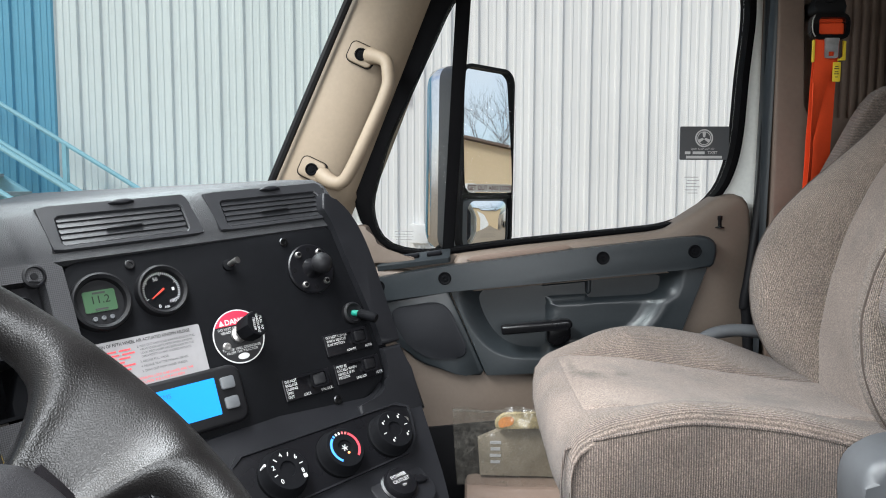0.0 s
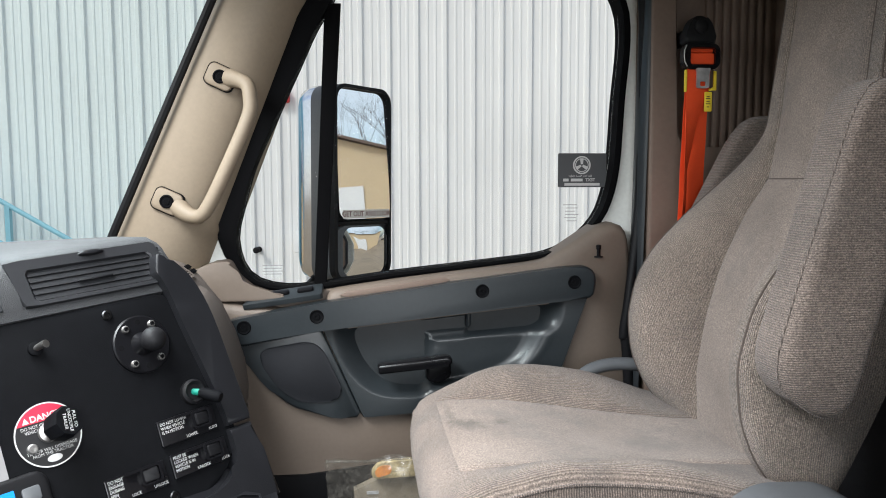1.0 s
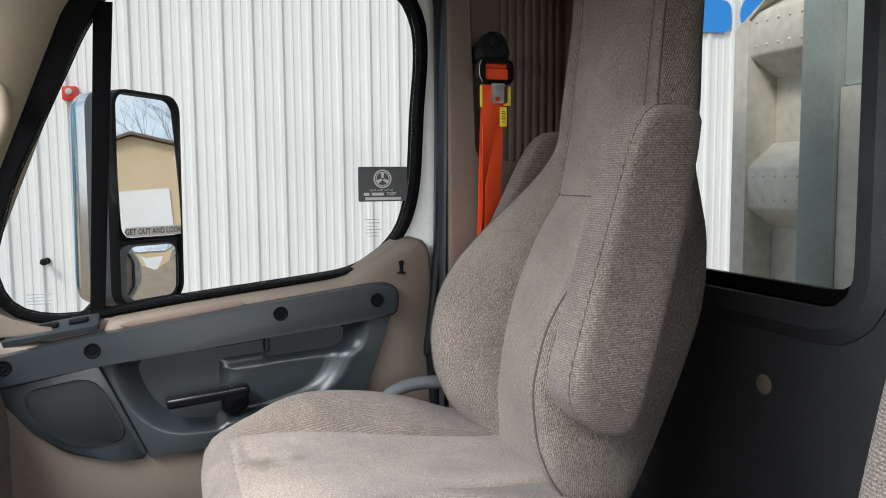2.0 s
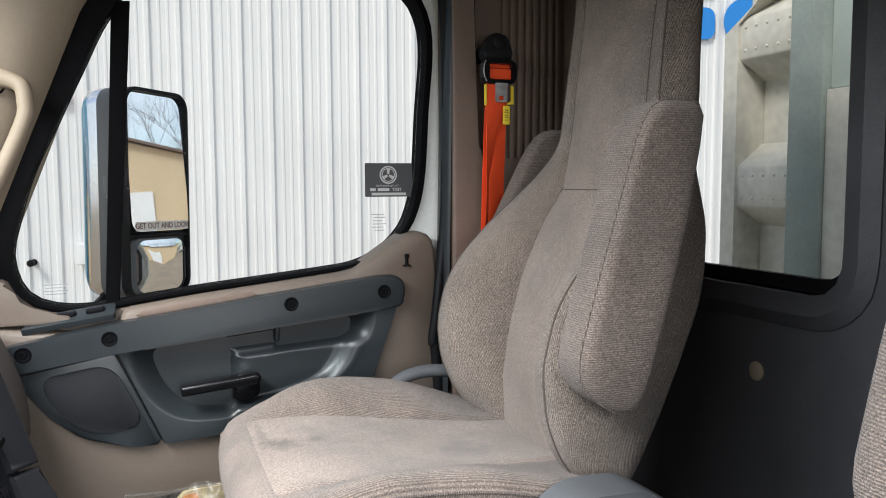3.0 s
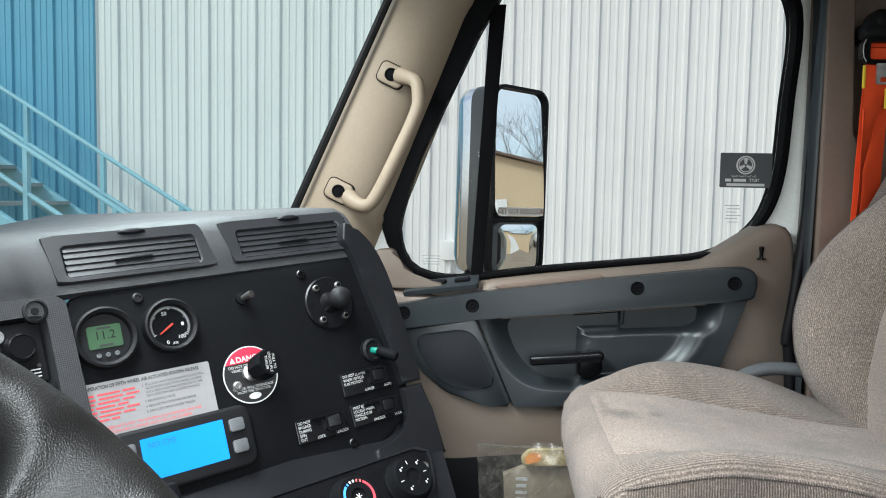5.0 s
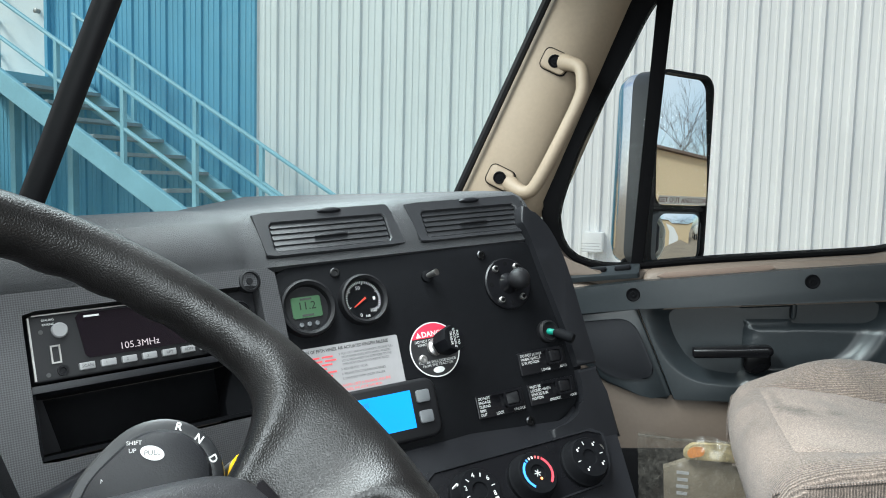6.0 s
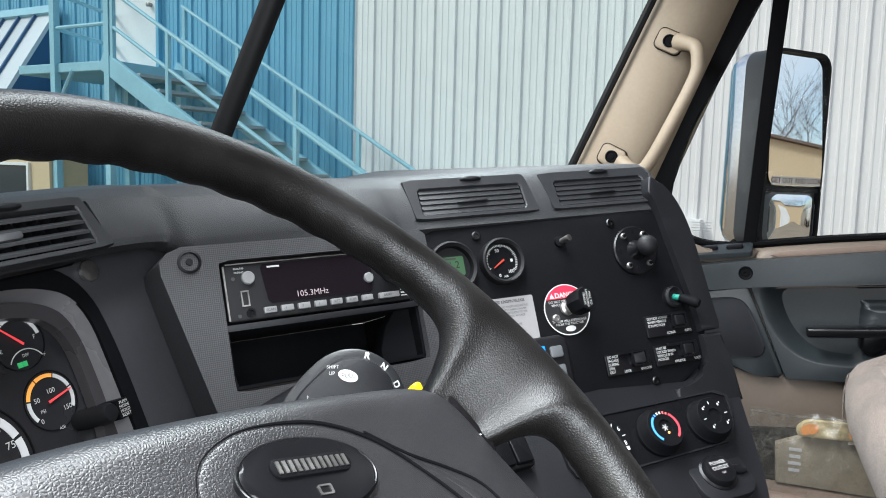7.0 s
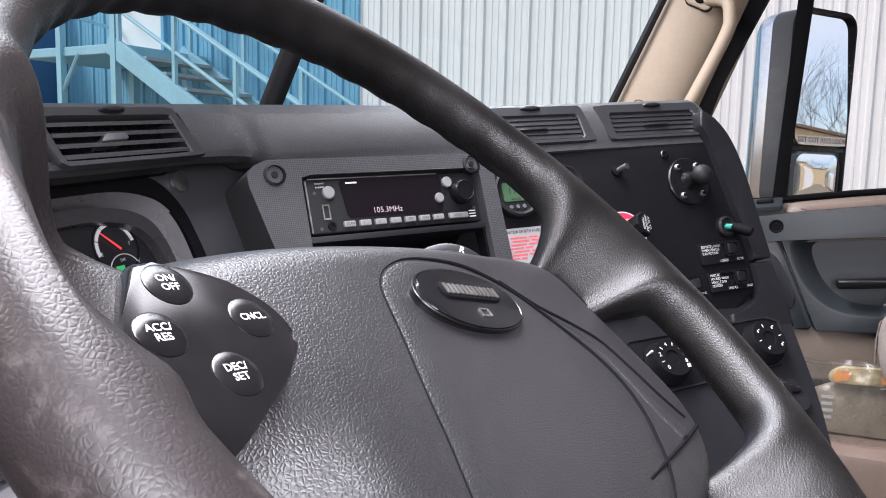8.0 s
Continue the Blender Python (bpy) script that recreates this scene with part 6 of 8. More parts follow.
bm = bmesh.new()
loops = []
for deg in rim_angles():
    a = radians(deg)
    dent = 0.11 * step(25, 35, deg) * (1 - step(145, 155, deg)) * (0.5 + 0.5 * math.cos(radians(deg * 45)))
    web = smooth_table(WEB, deg, 1.6) if deg < 90 else smooth_table(WEB_LEFT, 180 - deg, 1.4)
    flat = 2 + 5 * min(1.0, web / 0.03)
    cvec, nvec = Vector((math.cos(a), math.sin(a), 0)), Vector((0, 0, 1))
    lp = []
    for j in range(44):
        q = 2 * math.pi * j / 44
        c, d = math.cos(q), math.sin(q)
        r = 0.0158 * (1 - dent * max(0.0, math.cos(q - radians(215))) ** 1.5)
        if c >= 0 or web < 1e-5:
            lp.append(WC @ (cvec * (R + r * c) + nvec * r * 1.12 * d))
        else:
            w = -c
            body = math.copysign((1 - w ** flat) ** (1 / 2), d)
            drop = -0.056 * step(0.0, 0.048, web * w) if deg < 90 else -0.050 * step(0.0, 0.030, web * w)
            lp.append(WC @ (cvec * (R - (r + web) * w) + nvec * (r * 1.12 * body + drop)))
    loops.append(lp)
loft(bm, loops, ends_closed=True)
part("rim", bm, WHEEL, wheel, "worn black rim with finger grips and four moulded spokes", 75)
hub = [(-0.120, 0.0640), (0.0, 0.0620), (0.130, 0.0580), (0.168, 0.051), (0.182, 0.036), (0.185, 0.0), (0.193, -0.050), (0.195, -0.085), (0.170, -0.115), (0.100, -0.134), (0.0, -0.144), (-0.100, -0.134), (-0.160, -0.100), (-0.180, -0.050), (-0.178, 0.0), (-0.182, 0.036), (-0.168, 0.055)]
HC = (0.0, -0.045)
hub_s = star(chaikin(hub, 3, cut=0.03), HC, 128)


def hubscale(q):
    return [(HC[0] + (u - HC[0]) * q, HC[1] + (v - HC[1]) * q) for u, v in hub_s]


def hub_top(u, v):
    """Height of the hub's crowned face."""
    flank = max(0.0, -u - 0.106)
    flank = flank * flank / (flank + 0.012)
    fall = (u / 0.155) ** 2 if u < 0.085 else 0.3007 + (u - 0.085) * 2
    return -0.0325 + 0.0115 * (1 - fall) - 0.004 * max(0.0, (-v - 0.04) / 0.09) ** 2 - 0.75 * flank * step(0.0, 0.045, -v)


bm = bmesh.new()
loft(bm, [[WC @ Vector((u, v, n + hub_top(u, v))) for u, v in hubscale(q)] for q, n in ((0.80, -0.072), (0.97, -0.052), (1.0, -0.026), (0.985, -0.0170), (0.955, -0.0100), (0.92, -0.0052), (0.88, -0.0020), (0.84, -0.0005), (0.79, 0), (0.75, 0), (0.71, 0), (0.67, 0), (0.63, 0), (0.59, 0), (0.55, 0), (0.5, 0), (0.42, 0), (0.35, 0), (0.2, 0), (0.08, 0))])
part("hub", bm, HUB, wheel, "grained airbag-style hub pad")
# raised egg-shaped field with a plain emblem
field = [(p[0], p[1]) for p in spline([(0.0, 0.040), (0.035, 0.034), (0.066, 0.016), (0.091, -0.015), (0.102, -0.040), (0.101, -0.062), (0.088, -0.084), (0.060, -0.107), (0.015, -0.122), (-0.055, -0.113), (-0.086, -0.085), (-0.075, -0.045), (-0.057, 0.0), (-0.045, 0.027), (-0.025, 0.038)], 6, closed=True)]
FC = (0.012, -0.045)
bm = bmesh.new()
loft(bm, [[WC @ Vector((FC[0] + (u - FC[0]) * q, FC[1] + (v - FC[1]) * q, h + hub_top(FC[0] + (u - FC[0]) * q, FC[1] + (v - FC[1]) * q))) for u, v in field] for q, h in ((1.0, -0.003), (1.0, -0.0005), (0.985, 0.0), (0.95, 0.0004), (0.90, 0.0007), (0.85, 0.0009), (0.7, 0.0010), (0.5, 0.0010), (0.3, 0.0010), (0.1, 0.0010))])
part("hub_field", bm, HUB, wheel, "raised egg-shaped hub field")
edge_line = [WC @ Vector((u, v, 0.0002 + hub_top(u, v))) for u, v in field]
part("mould_line", tube(bmesh.new(), edge_line, [0.0003 + 0.0009 * step(-0.02, 0.05, u + 0.3 * v) for u, v in field], 6, closed=True), BLACK, wheel)
roll_line = [tuple(p)[:2] for p in spline([(0.060, 0.021, 0), (0.083, 0.0030, 0), (0.100, -0.0120, 0), (0.112, -0.0290, 0), (0.117, -0.0500, 0), (0.119, -0.0720, 0), (0.124, -0.0880, 0), (0.126, -0.0940, 0)], 6)]
roll_r = [0.0008 + 0.0095 * step(0.0, 0.9, i / len(roll_line)) * (1 - step(0.93, 1.0, i / (len(roll_line) - 1))) for i in range(len(roll_line))]
part("hub_ridge", tube(bmesh.new(), [WC @ Vector((u, v, hub_top(u, v) - 0.72 * r)) for (u, v), r in zip(roll_line, roll_r)], roll_r, 20), HUB, wheel, "raised roll beside the hub field")
for path, r in (([(0.060, 0.024), (0.080, 0.0075), (0.106, -0.0090), (0.124, -0.0240), (0.132, -0.0450), (0.138, -0.0660), (0.147, -0.0850)], 0.0011), ([(0.156, -0.0928), (0.1420, -0.0940), (0.119, -0.0957), (0.089, -0.0972), (0.038, -0.0995)], 0.0013)):
    pts = [tuple(p)[:2] for p in spline([(*p, 0) for p in path], 6)]
    part("mould_line", tube(bmesh.new(), [WC @ Vector((u, v, hub_top(u, v) + 0.0001)) for u, v in pts], r, 6), BLACK, wheel)
EC = (0.004, 0.009)
emb = [(EC[0] + 0.0390 * math.cos(a) * 0.99 + 0.0185 * math.sin(a) * 0.14, EC[1] - 0.0390 * math.cos(a) * 0.14 + 0.0185 * math.sin(a) * 0.99) for a in np.linspace(0, 2 * math.pi, 48, endpoint=False)]
part("emblem", solid(WC, emb, -0.024, -0.0160, 0.002), GLOSSY, wheel, "glossy black oval emblem plate")
part("emblem_ring", tube(bmesh.new(), [WC @ Vector((EC[0] + (u - EC[0]) * 1.015, EC[1] + (v - EC[1]) * 1.03, -0.0172)) for u, v in emb], 0.0008, 8, closed=True), DARKSCREW, wheel, "thin dark metal ring")
EM = WC @ Matrix.Translation((EC[0], EC[1], 0)) @ Matrix.Rotation(radians(-8), 4, "Z")
part("emblem_badge", solid(EM, rrect(0.001, 0.0035, 0.047, 0.0098, 0.0048), -0.0162, -0.0147, 0.0006), BLACK, wheel)
for i in range(12):
    part("badge_bar", solid(EM, rrect(-0.0185 + 0.00355 * i, 0.0035, 0.0020, 0.0060), -0.0148, -0.0141), STEEL, wheel)
part("horn_mark", ring(bmesh.new(), EM, rrect(0.002, -0.0090, 0.008, 0.005, 0.001), rrect(0.002, -0.0090, 0.0062, 0.0034, 0.0006), -0.0161, -0.0155), STEEL, wheel)


def switch_pad(outline, marks, n):
    pad = part("switch_pad", solid(WC, chaikin(outline, 2, cut=0.004), n - 0.02, n, 0.0026, 3), PADGLOSS, wheel, "glossy black switch pad")
    for u, v, txt in marks:
        if "\n" in txt or len(txt) > 1:
            part("button", lathe(bmesh.new(), WC, u, v, [(0.0088, n - 0.002), (0.0087, n + 0.0002), (0.0080, n + 0.0005), (0.0045, n + 0.0007), (0.001, n + 0.0007)], 24), PADGLOSS, pad)
        for i, line in enumerate(txt.split("\n")):
            lettering(pad, WC, line, u, v + (0.0021 if "\n" in txt else 0) - 0.0038 * i, 0.0040 if len(txt) > 1 else 0.010, h=n + 0.0008, bold=0.0001)


switch_pad([(-0.1552, 0.0469), (-0.142, 0.0431), (-0.130, 0.0397), (-0.119, 0.0340), (-0.1085, 0.0215), (-0.1070, 0.009), (-0.111, 0.0027), (-0.125, -0.008), (-0.135, -0.0144), (-0.148, -0.0226), (-0.1585, -0.0283), (-0.176, -0.036), (-0.178, -0.010), (-0.1714, 0.0186)],
           ((-0.1465, 0.0346, "ON/\nOFF"), (-0.122, 0.0180, "CNCL"), (-0.1604, 0.0148, "ACC/\nRES"), (-0.1425, -0.0032, "DEC/\nSET")), -0.0265)
switch_pad([(0.172, 0.0395), (0.160, 0.0310), (0.151, 0.0190), (0.147, 0.0070), (0.149, -0.0040), (0.157, -0.0120), (0.174, -0.0095), (0.181, 0.0060), (0.188, 0.0210), (0.191, 0.0350)], ((0.175, 0.0270, "+"), (0.166, 0.0050, "-")), -0.0305)
part("column", tube(bmesh.new(), [WC @ Vector((0, -0.05, -0.06)), WC @ Vector((0, -0.05, -0.26)), WC @ Vector((0, -0.05, -0.6))], [0.055, 0.05, 0.05], 20), BLACK, wheel, "steering column shroud")


# ---- gauge panel: gauges, valves, switches ----
def bezel(m, u, v, r, parent, depth=0.012):
    bm = bmesh.new()
    lathe(bm, m, u, v, [(r, -0.004), (r, depth * 0.6), (r * 0.97, depth * 0.9), (r * 0.90, depth), (r * 0.80, depth * 0.8), (r * 0.77, 0.002), (r * 0.1, 0.002)], 40)
    return part("bezel", bm, RUBBER, parent)


P_GAUGE = P1 @ Matrix.Translation((-0.0145, -0.002, 0))
P_TOGGLE = P1 @ Matrix.Translation((-0.0085, -0.0005, 0))
P_BALL = P1 @ Matrix.Translation((-0.006, -0.001, 0))
P_KEY = P1 @ Matrix.Translation((-0.008, -0.002, 0))
P_ROCKER = P1 @ Matrix.Translation((-0.003, -0.0015, 0))
P_LABEL = P1 @ Matrix.Translation((-0.005, -0.0005, 0))
P_DANGER = P1 @ Matrix.Translation((-0.0085, -0.001, 0))
gau = thing("digital_gauge", P_GAUGE @ Vector((-0.195, 0.085, 0)), "round black digital load gauge with a green screen", "gauge")
bezel(P_GAUGE, -0.1947, 0.085, 0.0288, gau)
part("screen", solid(P_GAUGE, rrect(-0.1947, 0.0865, 0.030, 0.021, 0.002), 0.002, 0.0034), plain("dim_green_screen", (0.030, 0.066, 0.034), 0.3, emit=0.30), gau, "dim green screen")
lettering(gau, P_GAUGE, "11.2", -0.1945, 0.0875, 0.0110, LCD, h=0.0037)
for du in (-0.008, 0.0, 0.008):
    part("button", lathe(bmesh.new(), P_GAUGE, -0.1947 + du, 0.0695, [(0.0022, 0.002), (0.0022, 0.0042), (0.0015, 0.0044), (0.0013, 0.0038), (0.0003, 0.0038)], 14), GREYPLASTIC, gau)
for dv in (0.0945, 0.0785):
    part("mark_bar", solid(P_GAUGE, rrect(-0.1947, dv, 0.012, 0.0018), 0.0035, 0.0039), BLACK_INK, gau)

air = thing("air_gauge", P_GAUGE @ Vector((-0.135, 0.086, 0)), "round black air pressure gauge with a red needle", "gauge")
bezel(P_GAUGE, -0.1347, 0.0862, 0.0262, air)
part("dial", solid(P_GAUGE, circle(-0.1347, 0.0862, 0.0200, 32), 0.002, 0.003), BLACK, air)
for i in range(41):
    a = radians(205 - 240 * i / 40)
    r0 = 0.0170 if i % 10 else 0.0156
    m = P_GAUGE @ Matrix.Translation((-0.1347, 0.0862, 0)) @ Matrix.Rotation(a, 4, "Z")
    part("tick", solid(m, rrect((r0 + 0.0192) / 2, 0, 0.0192 - r0, 0.0006), 0.003, 0.0036), WHITE_INK, air)
for txt, u, v in (("0", -0.1395, 0.0705), ("50", -0.1385, 0.0985), ("100", -0.1255, 0.0742), ("AIR", -0.1325, 0.0690)):
    lettering(air, P_GAUGE, txt, u, v, 0.0052 if txt != "AIR" else 0.0036, h=0.0036)
part("logo_patch", solid(P_GAUGE, rrect(-0.1225, 0.0865, 0.0024, 0.0032), 0.003, 0.0036), WHITE_INK, air)
part("needle", solid(P_GAUGE @ Matrix.Translation((-0.1347, 0.0862, 0)) @ Matrix.Rotation(radians(212), 4, "Z"), [(-0.003, -0.0010), (0.0130, -0.0005), (0.0130, 0.0005), (-0.003, 0.0010)], 0.0042, 0.005), plain("red_needle", (0.40, 0.035, 0.02), 0.5), air)

for u, v in ((-0.1646, 0.1164), (0.0104, 0.1171), (0.0259, -0.072)):
    screw(P_TOGGLE, u, v, 0.0005, 0.0052, dash, DARKSCREW)

# toggle
tg = thing("toggle_switch", P_TOGGLE @ Vector((-0.062, 0.1015, 0)), "small steel toggle switch on the black panel", "switch")
part("collar", lathe(bmesh.new(), P_TOGGLE, -0.0625, 0.1005, [(0.0065, 0.0), (0.0065, 0.004), (0.0045, 0.005), (0.001, 0.005)], 14), BLACK, tg)
part("lever", tube(bmesh.new(), [P_TOGGLE @ Vector((-0.0625, 0.1005, 0.004)), P_TOGGLE @ Vector((-0.0605, 0.1010, 0.012)), P_TOGGLE @ Vector((-0.0585, 0.1012, 0.018))], [0.0028, 0.0032, 0.0038], 10), STEEL, tg)

# ball mount
bl = thing("ball_mount", P_BALL @ Vector((0.033, 0.081, 0)), "black ball mount on a round plate with four screws", "mount")
part("plate", lathe(bmesh.new(), P_BALL, 0.0331, 0.0813, [(0.0295, 0.0005), (0.0295, 0.0035), (0.028, 0.0048), (0.012, 0.005), (0.008, 0.012), (0.008, 0.018), (0.001, 0.018)], 36), GLOSSY, bl)
part("ball", lathe(bmesh.new(), P_BALL, 0.0331, 0.0813, [(0.001 + 0.0112 * math.sin(a), 0.028 - 0.0112 * math.cos(a)) for a in np.linspace(0.15, math.pi - 0.02, 12)], 24), RUBBER, bl, "black rubber ball")
for a in (128, 52, -128, -50):
    screw(P_BALL, 0.0331 + 0.0225 * math.cos(radians(a)), 0.0813 + 0.0225 * math.sin(radians(a)), 0.0055, 0.0038, bl, STEEL)
    part("socket", ring(bmesh.new(), P_BALL, circle(0.0331 + 0.0225 * math.cos(radians(a)), 0.0813 + 0.0225 * math.sin(radians(a)), 0.0022, 6, 0.4), circle(0.0331 + 0.0225 * math.cos(radians(a)), 0.0813 + 0.0225 * math.sin(radians(a)), 0.0009, 6, 0.4), 0.0060, 0.0093), SEAL, bl, "dark hex socket")
for a in (88, 178, -90, 0):
    part("hole", solid(P_BALL, circle(0.0331 + 0.0225 * math.cos(radians(a)), 0.0813 + 0.0225 * math.sin(radians(a)), 0.0025, 12), 0.0046, 0.0052), SEAL, bl)

# key in its lock
ky = thing("ignition_key", P_KEY @ Vector((0.076, 0.02, 0)), "ignition key with a green collar in its black lock", "key")
part("lock", lathe(bmesh.new(), P_KEY, 0.0735, 0.0215, [(0.0130, 0.0), (0.0130, 0.006), (0.0105, 0.0085), (0.0075, 0.005), (0.001, 0.005)], 24), RUBBER, ky)
part("collar", tube(bmesh.new(), [P_KEY @ Vector((0.0735, 0.0215, 0.004)), P_KEY @ Vector((0.0765, 0.0180, 0.014))], 0.0036, 12), plain("green_plastic", (0.008, 0.17, 0.125), 0.45), ky, "green plastic collar")
part("bow", tube(bmesh.new(), [P_KEY @ Vector((0.0760, 0.0186, 0.0125)), P_KEY @ Vector((0.0775, 0.0168, 0.016)), P_KEY @ Vector((0.0850, 0.0085, 0.028)), P_KEY @ Vector((0.0862, 0.0070, 0.030))], [0.0042, 0.0058, 0.0062, 0.0048], 14), BLACK, ky, "black plastic key bow")


# rocker switches
def rocker(u, v, w, h, lines, low, tipped):
    t = thing("rocker_switch", P_ROCKER @ Vector((u, v, 0)), "black guarded rocker switch with white lettering", "switch", group="guarded rocker switches")
    part("plate", solid(P_ROCKER, rrect(u, v, w, h, 0.0015), 0.0003, 0.0035, 0.001), GLOSSY, t)
    cu = u + w * 0.22
    part("guard", ring(bmesh.new(), P_ROCKER, rrect(cu, v + 0.003, 0.021, 0.0175, 0.003), rrect(cu, v + 0.003, 0.0165, 0.0135, 0.002), 0.003, 0.0085), GLOSSY, t)
    m = P_ROCKER @ Matrix.Translation((cu, v + 0.003, 0.004)) @ Matrix.Rotation(radians(12 * tipped), 4, "Y")
    part("rocker", solid(m, rrect(0, 0, 0.0155, 0.0125, 0.002), -0.003, 0.0045, 0.0015), RUBBER, t)
    part("hood", solid(P_ROCKER, rrect(u + 0.004, v + h / 2 - 0.0012, w * 0.55, 0.003, 0.001), 0.003, 0.0075), GLOSSY, t)
    for i, s in enumerate(lines):
        lettering(t, P_ROCKER, s, u - w * 0.46, v + h * 0.34 - i * 0.0042, 0.0044, h=0.0038, align="LEFT", squeeze=0.84)
    for s, q in low:
        lettering(t, P_ROCKER, s, u + w * q, v - h / 2 + 0.0030, 0.0042, h=0.0038, squeeze=0.85)


rocker(0.053, -0.0100, 0.063, 0.0258, ("DO NOT LOWER", "WHEN VEHICLE", "IS IN MOTION"), (("LOWER", 0.02), ("AUTO", 0.40)), 1)
rocker(0.0565, -0.0445, 0.063, 0.0240, ("MUST BE", "LOCKED WHEN", "VEHICLE IS IN", "MOTION"), (("UNLOCK", 0.02), ("LOCK", 0.42)), 1)
rocker(-0.0120, -0.0455, 0.060, 0.0250, ("DO NOT", "ENGAGE", "DURING", "SPIN", "OUT"), (("LOCK", -0.06), ("UNLOCK", 0.36)), -1)

# instruction label
lbl = thing("instruction_label", P_LABEL @ Vector((-0.19, 0.02, 0)), "white instruction label with red and black printing", "label")
LX0, LX1, LY0, LY1 = -0.240, -0.114, -0.0075, 0.0445
part("sheet", solid(P_LABEL, rrect((LX0 + LX1) / 2, (LY0 + LY1) / 2, LX1 - LX0, LY1 - LY0, 0.002), 0.0003, 0.0012), PAPER, lbl)
lettering(lbl, P_LABEL, "OPERATION OF FIFTH WHEEL AIR ACTUATED KINGPIN RELEASE", (LX0 + LX1) / 2, 0.0400, 0.0045, BLACK_INK, h=0.0015, squeeze=0.80, bold=0.00012)
for i, s in enumerate(("2. PULL OUT AND HOLD KINGPIN RELEASE PULL", "   VALVE KNOB UNTIL FIFTH WHEEL KINGPIN", "   LOCK MECHANISM HAS EXTENDED TO THE", "   OPEN POSITION AND LOCKED IN PLACE.", "3. RELEASE PULL VALVE.", "4. RELEASE TRACTOR PARKING BRAKE.", "5. DRIVE OUT FROM UNDER TRAILER.")):
    lettering(lbl, P_LABEL, s, -0.180, 0.0342 - 0.0035 * i - (0.0012 * max(0, i - 3)), 0.0032, BLACK_INK, h=0.0015, align="LEFT", squeeze=0.85)
for i in range(7):
    w = (0.062, 0.066, 0.060, 0.052, 0.064, 0.058, 0.040)[i]
    for k, (u0, u1) in enumerate(((0.0, 0.22), (0.26, 0.58), (0.62, 0.80))):
        part("print_bar", solid(P_LABEL, rrect(-0.236 + w * (u0 + u1) / 2, 0.0335 - 0.0038 * i, w * (u1 - u0), 0.0016), 0.0012, 0.0016), RED_INK, lbl)
for i, s in enumerate(("HAS BEEN ACTUATED THE KINGPIN LOCK IS RELEASED AND THE", "DRIVEN WITH A TRAILER UNTIL THE LOCK HAS BEEN")):
    lettering(lbl, P_LABEL, s, -0.176 - 0.002 * i, 0.0030 - 0.0042 * i, 0.0033, RED_INK, h=0.0015, squeeze=0.95)
part("print_bar", solid(P_LABEL, rrect(-0.1235, -0.0050, 0.013, 0.0012), 0.0012, 0.0016), BLACK_INK, lbl)

# round danger label with its pull knob
dg = thing("danger_label", P_DANGER @ Vector((-0.07, 0.023, 0)), "round black danger label with a white rim and red band", "label")
DC = (-0.0703, 0.0231)
part("disc", solid(P_DANGER, circle(*DC, 0.0288, 48), 0.0003, 0.0010), plain("label_black", (0.012, 0.012, 0.013), 0.4), dg)
part("rim", ring(bmesh.new(), P_DANGER, circle(*DC, 0.0290, 48), circle(*DC, 0.0278, 48), 0.0008, 0.0013), WHITE_INK, dg)
seg = [(DC[0] + 0.0277 * math.cos(a), DC[1] + 0.0277 * math.sin(a)) for a in np.linspace(radians(28), radians(152), 24)]
part("red_band", solid(P_DANGER, seg, 0.0010, 0.0014), plain("danger_red", (0.60, 0.02, 0.05), 0.45), dg)
lettering(dg, P_DANGER, "DANGER", DC[0] + 0.003, DC[1] + 0.0165, 0.0078, h=0.0017, bold=0.0002)
part("warning_triangle", solid(P_DANGER, [(DC[0] - 0.0195, DC[1] + 0.0140), (DC[0] - 0.0135, DC[1] + 0.0140), (DC[0] - 0.0165, DC[1] + 0.0195)], 0.0014, 0.0018), WHITE_INK, dg)
for s, dv in (("DO NOT OPERATE WHEN", 0.0098), ("VEHICLE IS IN MOTION", 0.0060), ("TRAILER WILL DISENGAGE", -0.0125), ("FROM THE TRACTOR", -0.0160)):
    lettering(dg, P_DANGER, s, DC[0], DC[1] + dv, 0.0039, h=0.0014, squeeze=0.95)
part("logo_oval", solid(P_DANGER @ Matrix.Translation((DC[0], DC[1] - 0.0215, 0)) @ Matrix.Diagonal((1, 0.5, 1, 1)), circle(0, 0, 0.0065, 24), 0.0010, 0.0014), WHITE_INK, dg)
kn = thing("pull_knob", P_DANGER @ Vector((*DC, 0)), "black pull knob on a steel stem over the danger label", "knob")
ST = P_DANGER @ Matrix.Translation((DC[0] - 0.002, DC[1] + 0.001, 0.0)) @ Matrix.Rotation(radians(16), 4, "Y") @ Matrix.Rotation(radians(-8), 4, "X")
part("stem", lathe(bmesh.new(), ST, 0, 0, [(0.0085, 0.001), (0.0085, 0.004), (0.0058, 0.006), (0.0058, 0.014), (0.001, 0.014)], 20), STEEL, kn, "steel stem")
part("knob", lathe(bmesh.new(), ST, 0, 0, [(0.006, 0.012), (0.0125, 0.0150), (0.0140, 0.020), (0.0148, 0.032), (0.0135, 0.0355), (0.001, 0.036)], 8), BLACK, kn)
for i, s in enumerate(("PULL TO", "UNCOUPLE", "TRAILER")):
    lettering(kn, ST, s, 0.0045 - i * 0.0048, 0.0, 0.0044, h=0.0363, turn=-100, squeeze=0.9)
screw(P_DANGER, DC[0] - 0.0165, DC[1] - 0.0085, 0.002, 0.0046, kn, STEEL)

